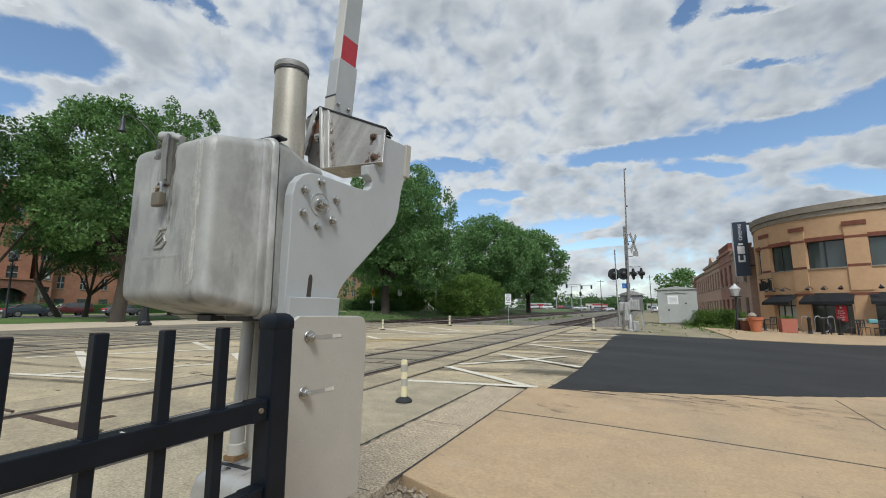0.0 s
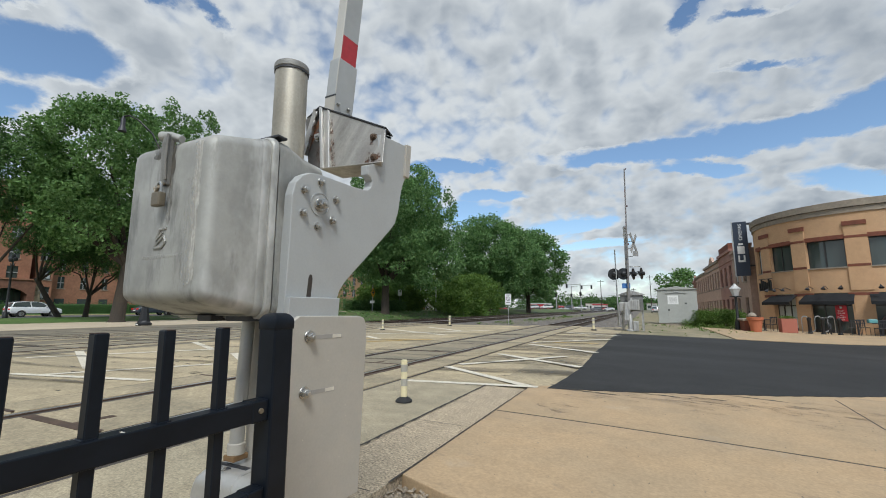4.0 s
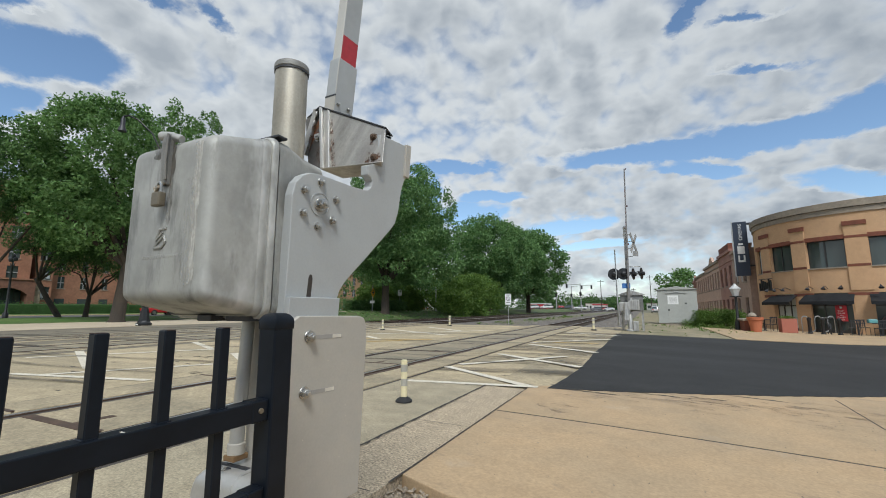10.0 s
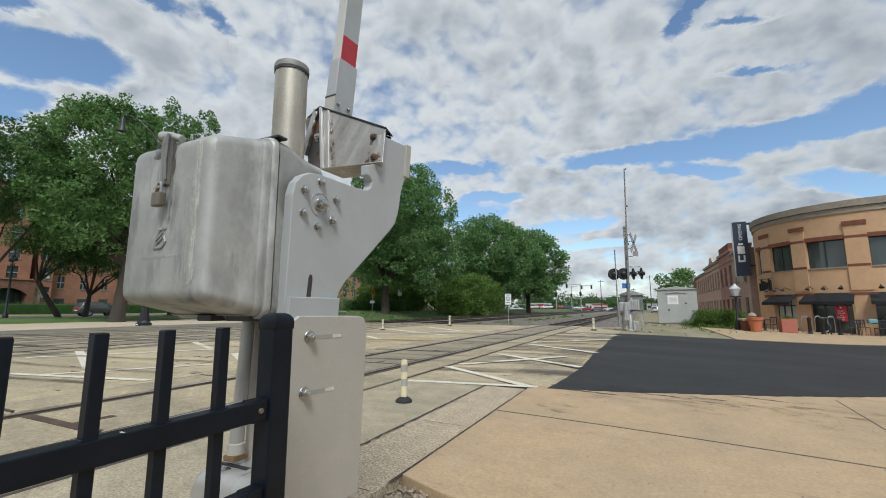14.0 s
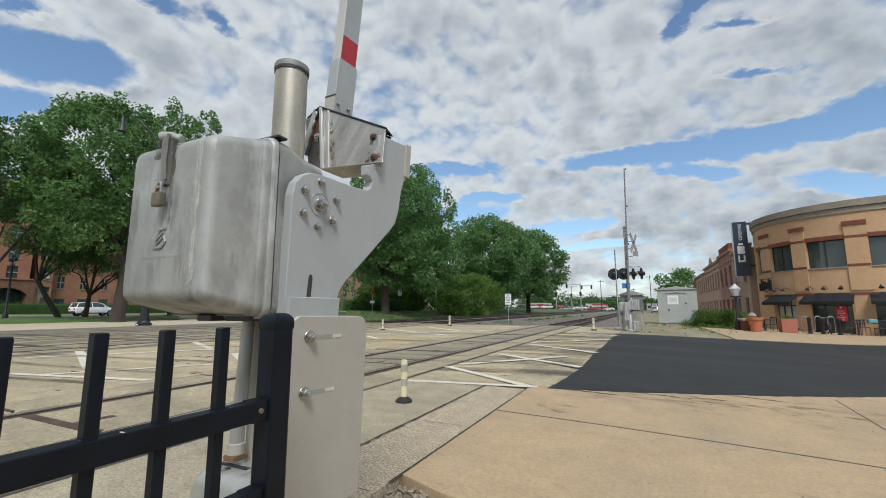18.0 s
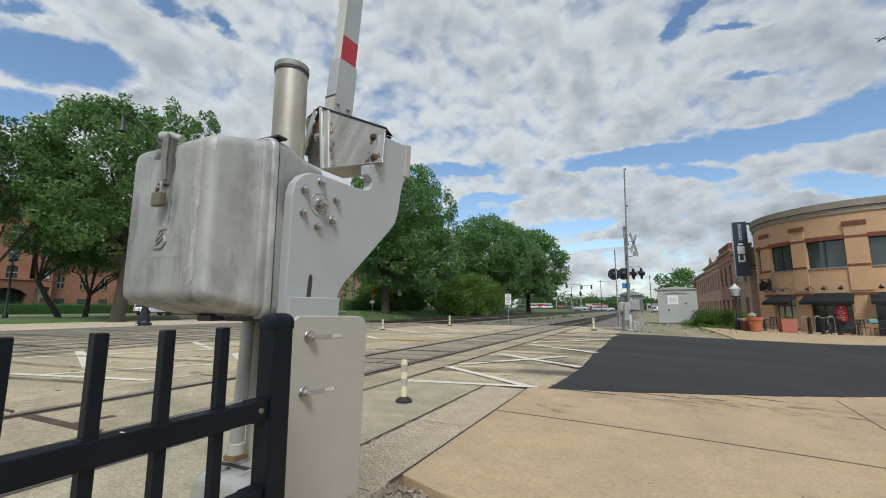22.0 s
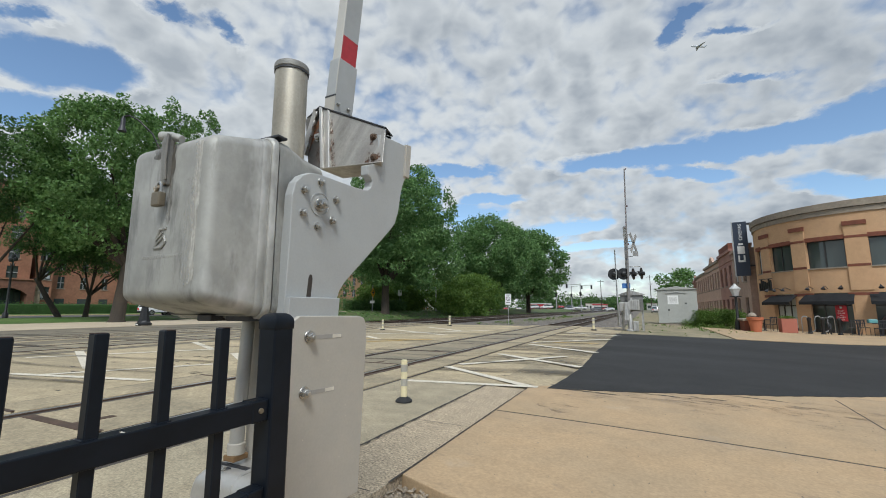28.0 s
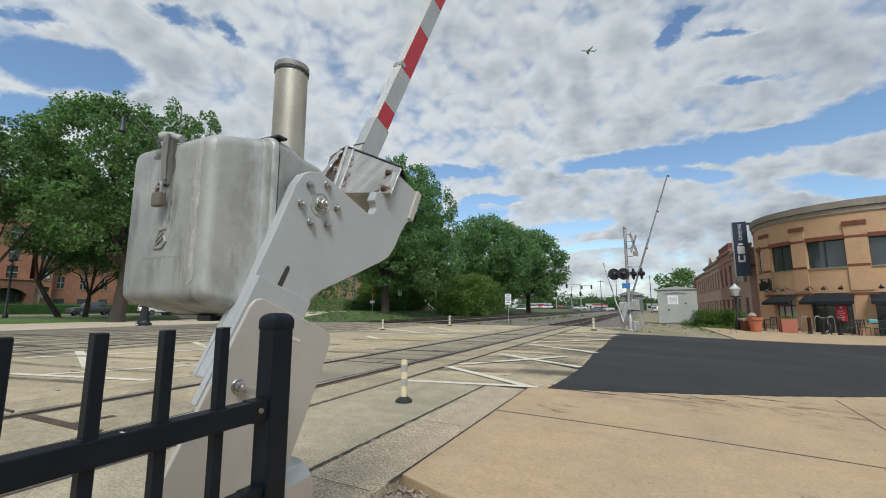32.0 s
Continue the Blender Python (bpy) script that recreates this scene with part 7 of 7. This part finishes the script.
on_street("c", "suv", (0.10, 0.022, 0.02), "dark red sport utility car driving along the street", FAR, [(0, 28.5), (0.3, 25.0), (0.6, 20.5), (1.0, 15), (2, 2), (5, -35), (32, -330)])
on_street("d", "suv", (0.75, 0.76, 0.76), "white sport utility car driving along the street", NEAR, [(0, -22), (2.5, 6), (3.5, 19.9), (4.5, 25.6), (5.5, 30.8), (6, 33.8), (8, 46), (14, 96), (32, 270)])
on_street("e", "sedan", (0.02, 0.045, 0.12), "blue sedan driving along the street", NEAR, [(0, -75), (5.5, -4), (7, 23.4), (7.5, 27.0), (8, 29.8), (8.5, 34.4), (9, 39), (11, 54), (16, 92), (32, 250)])
on_street("f", "sedan", (0.45, 0.012, 0.015), "bright red low car speeding along the street", NEAR, [(0, -150), (7.5, -6), (8.8, 18.8), (9.0, 22.8), (9.2, 26.4), (9.6, 32), (11, 52), (14, 84), (32, 240)])
on_street("g", "suv", (0.05, 0.047, 0.045), "dark grey sport utility car driving along the street", NEAR, [(0, -180), (11, -14), (12.5, 16.5), (13, 22.2), (13.5, 25.6), (14, 29.8), (14.5, 32.8), (17, 47), (20, 66), (32, 190)])
on_street("h", "suv", (0.78, 0.79, 0.79), "white sport utility car waiting with its brake lights on", NEAR, [(0, -190), (13, -20), (15.5, 14), (16.5, 21.8), (17, 24.6), (17.5, 27.5), (18, 29.3), (18.5, 30.9), (19, 32.1), (20, 33.8), (21, 35.6), (22, 36.6), (23, 37.1), (32, 37.15)])
on_street("i", "pickup", (0.05, 0.05, 0.055), "dark grey pickup truck driving along the street", FAR, [(0, 420), (26, 120), (30, 56), (31.2, 39.5), (31.5, 36.6), (31.7, 34.4), (32, 31.2)])
CROSS_Y = 175.0


def on_cross(kind, colour, label, dy, rows):
    rz = -90 if rows[-1][1] > rows[0][1] else 90
    t = car(kind, colour, label, pose(rows[0][1], CROSS_Y + dy, 0.05, 0, 0, rz))
    drive[t] = [(s, pose(x, CROSS_Y + dy, 0.05, 0, 0, rz)) for s, x in rows]


on_cross("sedan", (0.3, 0.02, 0.02), "red car at the far road junction", 0, [(0, -60), (9, -40), (14, -20), (17, -18), (24, -16), (27, 5), (32, 40)])
on_cross("suv", (0.6, 0.6, 0.6), "white car at the far road junction", 0, [(0, -35), (3, -33), (8, 2), (14, 40), (32, 160)])
on_cross("sedan", (0.04, 0.04, 0.05), "dark car at the far road junction", 4, [(0, 60), (9, 20), (12, -8), (17, -12), (19, -30), (32, -140)])
on_cross("suv", (0.65, 0.65, 0.64), "pale car at the far road junction", 4, [(0, 140), (14, 30), (21, 2), (23, -9), (28, -28), (32, -48)])
on_cross("pickup", (0.5, 0.5, 0.5), "grey truck at the far road junction", 0, [(0, -110), (12, -60), (19, -24), (24, -10), (28, 8), (32, 30)])
for x, y, kind_, colour, rz in ((-40, 168, "suv", (0.7, 0.7, 0.7), 60), (-29, 166, "sedan", (0.3, 0.02, 0.02), 20), (2.6, 120, "suv", (0.5, 0.5, 0.5), 0), (-43, 95, "sedan", (0.55, 0.55, 0.55), 60), (-50, 92, "suv", (0.5, 0.5, 0.52), 60), (-33, 160, "suv", (0.75, 0.75, 0.75), 70), (-24.5, 188, "pickup", (0.7, 0.7, 0.7), 90), (-18, 186, "suv", (0.12, 0.12, 0.13), 90), (-13.5, 192, "sedan", (0.6, 0.6, 0.6), 90), (-30, 190, "suv", (0.08, 0.09, 0.1), 90), (-15.5, 205, "suv", (0.35, 0.04, 0.03), 90)):
    car(kind_, colour, "parked car far along the railway", pose(x, y, ground_z(x, y) + 0.05, 0, 0, rz))

# ---------------------------------------------------------------- far junction
sheet("far_road", span(-120, 60, 10), [168, 173, 181, 184], 0.02, 0.0, M["street"], "grey asphalt cross street far down the line", "road")


def block(name, x, y, w, d, h, mat, label, trim=None, bays=5):
    t = thing(name, pose(x, y, 0), label, "building")
    part("wall", Build().box(-w / 2, w / 2, -d / 2, d / 2, -0.2, h), M[mat], t, bevel=0.03)
    part("roof_edge", Build().box(-w / 2 - 0.2, w / 2 + 0.2, -d / 2 - 0.2, d / 2 + 0.2, h, h + 0.35), M[trim or "coping"], t)
    for i in range(bays):
        c = -w / 2 + w * (i + 0.5) / bays
        part("window", Build().box(c - w / bays * 0.3, c + w / bays * 0.3, -d / 2 - 0.04, -d / 2 + 0.02, h * 0.25, h * 0.7), M["glass"], t)
    return t


block("petrol_station", -18.5, 210, 6, 8, 2.6, "pale", "low white and red roadside shop", "sign_red", 2)
block("canopy_shop", -44, 200, 8, 8, 3.0, "sign_red", "low red roadside shop", "pale")
block("low_shop", -26, 260, 9, 8, 3.6, "pale", "pale low shop building far off", "coping")
block("track_house", 4.5, 300, 6, 8, 4.0, "shed", "small pale house far down the line", "coping", 2)


def junction_pole(x, y, h, arm, label):
    t = thing("traffic_signal", pose(x, y, 0), label, "traffic signal", "far traffic signals")
    part("pole", Build().lathe([(0.2, 0), (0.12, h)], n=8), M["grey_metal"], t)
    if arm:
        part("mast_arm", Build().tube([(0, 0, h - 0.4), (arm * 0.5, 0, h - 0.1), (arm, 0, h)], 0.09, 6), M["grey_metal"], t)
        for f in (0.5, 0.95):
            part("signal_head", Build().box(arm * f - 0.3, arm * f + 0.3, -0.3, -0.05, h - 1.5, h - 0.05), M["signal_black"], t, bevel=0.03)
    part("signal_head", Build().box(-0.35, 0.35, -0.5, -0.15, h * 0.55, h * 0.55 + 1.3), M["signal_black"], t, bevel=0.03)


junction_pole(-19.3, 150, 9.5, -9, "far grey traffic signal with a long arm")
junction_pole(-27.2, 148, 9.0, 0, "far grey traffic signal pole")
junction_pole(-25.6, 172, 10, 8, "far grey traffic signal with a long arm")
for x, y, h in ((-14, 165, 11.5), (-10.0, 190, 13), (-6.5, 205, 12), (2.5, 170, 13), (3.6, 240, 14), (-4.2, 230, 11)):
    t = thing("utility_pole", pose(x, y, 0), "thin wooden utility pole far down the line", "utility pole", "utility poles")
    part("pole", Build().lathe([(0.16, 0), (0.1, h)], n=8), M["bark"], t)
    part("crossarm", Build().box(-1.1, 1.1, -0.06, 0.06, h - 0.7, h - 0.55), M["bark"], t)
for x, y in ((-27.5, 50.5), (-25.6, 51.5)):
    t = thing("metal_pole", pose(x, y, 0), "thin pale metal pole among the bushes", "pole", "metal poles")
    part("pole", Build().lathe([(0.07, 0), (0.05, 3.9)], n=8), M["grey_metal"], t)
    part("crossarm", Build().box(-0.7, 0.7, -0.03, 0.03, 3.6, 3.68), M["grey_metal"], t)
ws = thing("white_notice", pose(-28.0, 46.0, ground_z(-28.0, 46.0)), "small white notice on a post", "road sign")
part("post", Build().tube([(0, 0, 0), (0, 0, 2.6)], 0.03, 6), M["grey_metal"], ws)
part("board", Build().box(-0.25, 0.25, -0.04, -0.02, 1.9, 2.7), M["signwhite"], ws, at=pose(0, 0, 0, 0, 0, 30), bevel=0.004)

# ---------------------------------------------------------------- aeroplane
M["plane"] = flat("aircraft_paint", (0.85, 0.87, 0.9), 0.6)
plane = thing("airliner", pose(0, 0, 0), "small dark airliner crossing below the clouds", "aeroplane")
part("fuselage", Build().tube([(0, -17, 0.6), (0, -12, 0.2), (0, 12, 0), (0, 15.5, -0.2), (0, 17, -0.4)], [0.3, 1.7, 1.8, 1.3, 0.2], 10), M["plane"], plane, smooth=True)
for s in (-1, 1):
    part("wing", Build().loft([[(s * 1.2, 4, -0.6), (s * 1.2, -2.5, -0.6), (s * 1.2, -2.5, -0.2), (s * 1.2, 4, -0.1)], [(s * 16.5, -4.2, 0.9), (s * 16.5, -6, 0.9), (s * 16.5, -6, 1.0), (s * 16.5, -4.2, 1.0)]]), M["plane"], plane)
    part("engine", Build().tube([(s * 5.5, 3.2, -1.6), (s * 5.5, -0.2, -1.6)], [1.0, 0.8], 10), M["dark"], plane)
    part("tailplane", Build().loft([[(s * 0.6, -13.5, 0.8), (s * 0.6, -16, 0.8), (s * 0.6, -16, 1.0), (s * 0.6, -13.5, 1.0)], [(s * 6, -16.2, 1.2), (s * 6, -17.2, 1.2), (s * 6, -17.2, 1.3), (s * 6, -16.2, 1.3)]]), M["plane"], plane)
part("fin", Build().loft([[(-0.15, -12.5, 1.2), (-0.15, -16.5, 1.2), (0.15, -16.5, 1.2), (0.15, -12.5, 1.2)], [(-0.08, -15.8, 6.5), (-0.08, -17.6, 6.5), (0.08, -17.6, 6.5), (0.08, -15.8, 6.5)]]), M["plane"], plane)

# ---------------------------------------------------------------- weeds and stones
def tufts(name, spots, size, seed, label):
    blobs = []
    rng = random.Random(seed)
    for x0, x1, y0, y1, n in spots:
        for _ in range(n):
            x, y, r = rng.uniform(x0, x1), rng.uniform(y0, y1), rng.uniform(0.5, 1.2)
            blobs.append((x, y, ground_z(x, y) - 0.1, 0.22 * r, 0.22 * r, 0.16 * r))
    ob = new(name, quick_mesh(leaf_cloud(blobs, len(blobs) * 26, size, seed, 0.2), name, M["leaf_bush" if size < 0.15 else "leaf_dark"]))
    tagged(ob, label, "weeds", kind="stuff")


tufts("weeds", ((-11.4, -8.8, 26, 70, 60), (-0.9, 3.2, 20.5, 34, 22), (2.6, 3.6, 28, 34, 16), (-21, -20, 27, 70, 80), (-1.0, -0.6, 26, 60, 40), (-27, -21.6, 27, 60, 420), (-30, -22, 30, 44, 160)), 0.12, 81, "thin green weeds in the dirt and ballast")
tufts("verge_grass", ((-26, -21.4, 26, 62, 700), (-34, -26, 30, 46, 300)), 0.22, 83, "tall rough grass along the tracks")
tufts("bed_grass", ((2.9, 5.2, 25.5, 32.5, 90), (3.4, 5.6, 30, 33, 60), (-0.8, 2.8, 22, 33, 40)), 0.11, 84, "patchy grass in the bed before the hedge")
stones = Build()
for i in range(2600):
    x, y = random.choice(((random.uniform(-8.4, -6.4), 0), (random.uniform(-3.4, -1.15), 0), (random.uniform(-11.6, -8.5), 0)))[0], 25.6 + 16 * random.random() ** 1.6
    r, n0, a = random.uniform(0.025, 0.06), len(stones.v), random.uniform(0, 6.28)
    stones.v += [(x + r * math.cos(a + k * 2.09), y + r * math.sin(a + k * 2.09), -0.1) for k in range(3)] + [(x, y, -0.1 + r * random.uniform(0.9, 1.6))]
    stones.f += [(n0 + k, n0 + (k + 1) % 3, n0 + 3) for k in range(3)]
solid("ballast_stones", stones, M["stone"], "loose crushed ballast stones", "stones", "stuff")


# ---------------------------------------------------------------- what moves
def motions():
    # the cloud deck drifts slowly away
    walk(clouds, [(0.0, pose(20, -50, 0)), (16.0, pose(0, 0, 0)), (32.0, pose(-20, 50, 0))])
    # near gate
    fall = ((0.0, 0.0), (29.1, 0.0), (29.5, 2.1), (30.0, 5.7), (30.5, 9.9), (31.0, 14.0), (31.5, 17.8), (32.0, 21.6))
    walk(swing, [(t, SWING @ pose(0, 0, 0, -a)) for t, a in fall])
    # far gates: the same fall, the short one the other way
    walk(road_arm, [(t, Matrix.Translation(FAR_A) @ pose(0, 0, 0, 0, 0, TOWARD - 90) @ pose(0, 0, 0, -a * 0.82 - 1.4)) for t, a in fall])
    walk(walk_arm, [(t, Matrix.Translation(FAR_B) @ pose(0, 0, 0, 0, 0, 24) @ pose(0, 0, 0, -a * 1.6)) for t, a in fall])
    for t, rows in drive.items():
        walk(t, rows)
    # the airliner holds its height and distance while it crosses to the left
    side, up, ahead = (HEAD.to_3x3() @ Vector(v) for v in ((1, 0, 0), (0, 1, 0), (0, 0, -1)))
    rows = [(t, HEAD.translation + (ahead + side * u + up * v) * 950) for t, u, v in ((0.0, 2.66, 0.442), (22.0, 1.050, 0.503), (25.0, 0.830, 0.496), (28.0, 0.611, 0.484), (30.0, 0.476, 0.480), (32.0, 0.348, 0.474))]
    a, b = rows[1][1], rows[-1][1]
    turn = math.degrees(math.atan2(b.y - a.y, b.x - a.x)) - 90
    walk(plane, [(t, pose(*p, 4, 0, turn)) for t, p in rows])
    # crowns stir in the wind
    for crown, amount, seed in SWAYING:
        rows = []
        for k in range(33):
            a = amount * (math.sin(k * 0.9 + seed) + 0.6 * math.sin(k * 1.7 + 2.1 * seed))
            c = amount * (math.cos(k * 0.7 + seed * 1.3) * 0.7)
            rows.append((float(k), pose(0, 0, 0, a * 0.5, c * 0.5, a * 0.5)))
        walk(crown, rows)


motions()
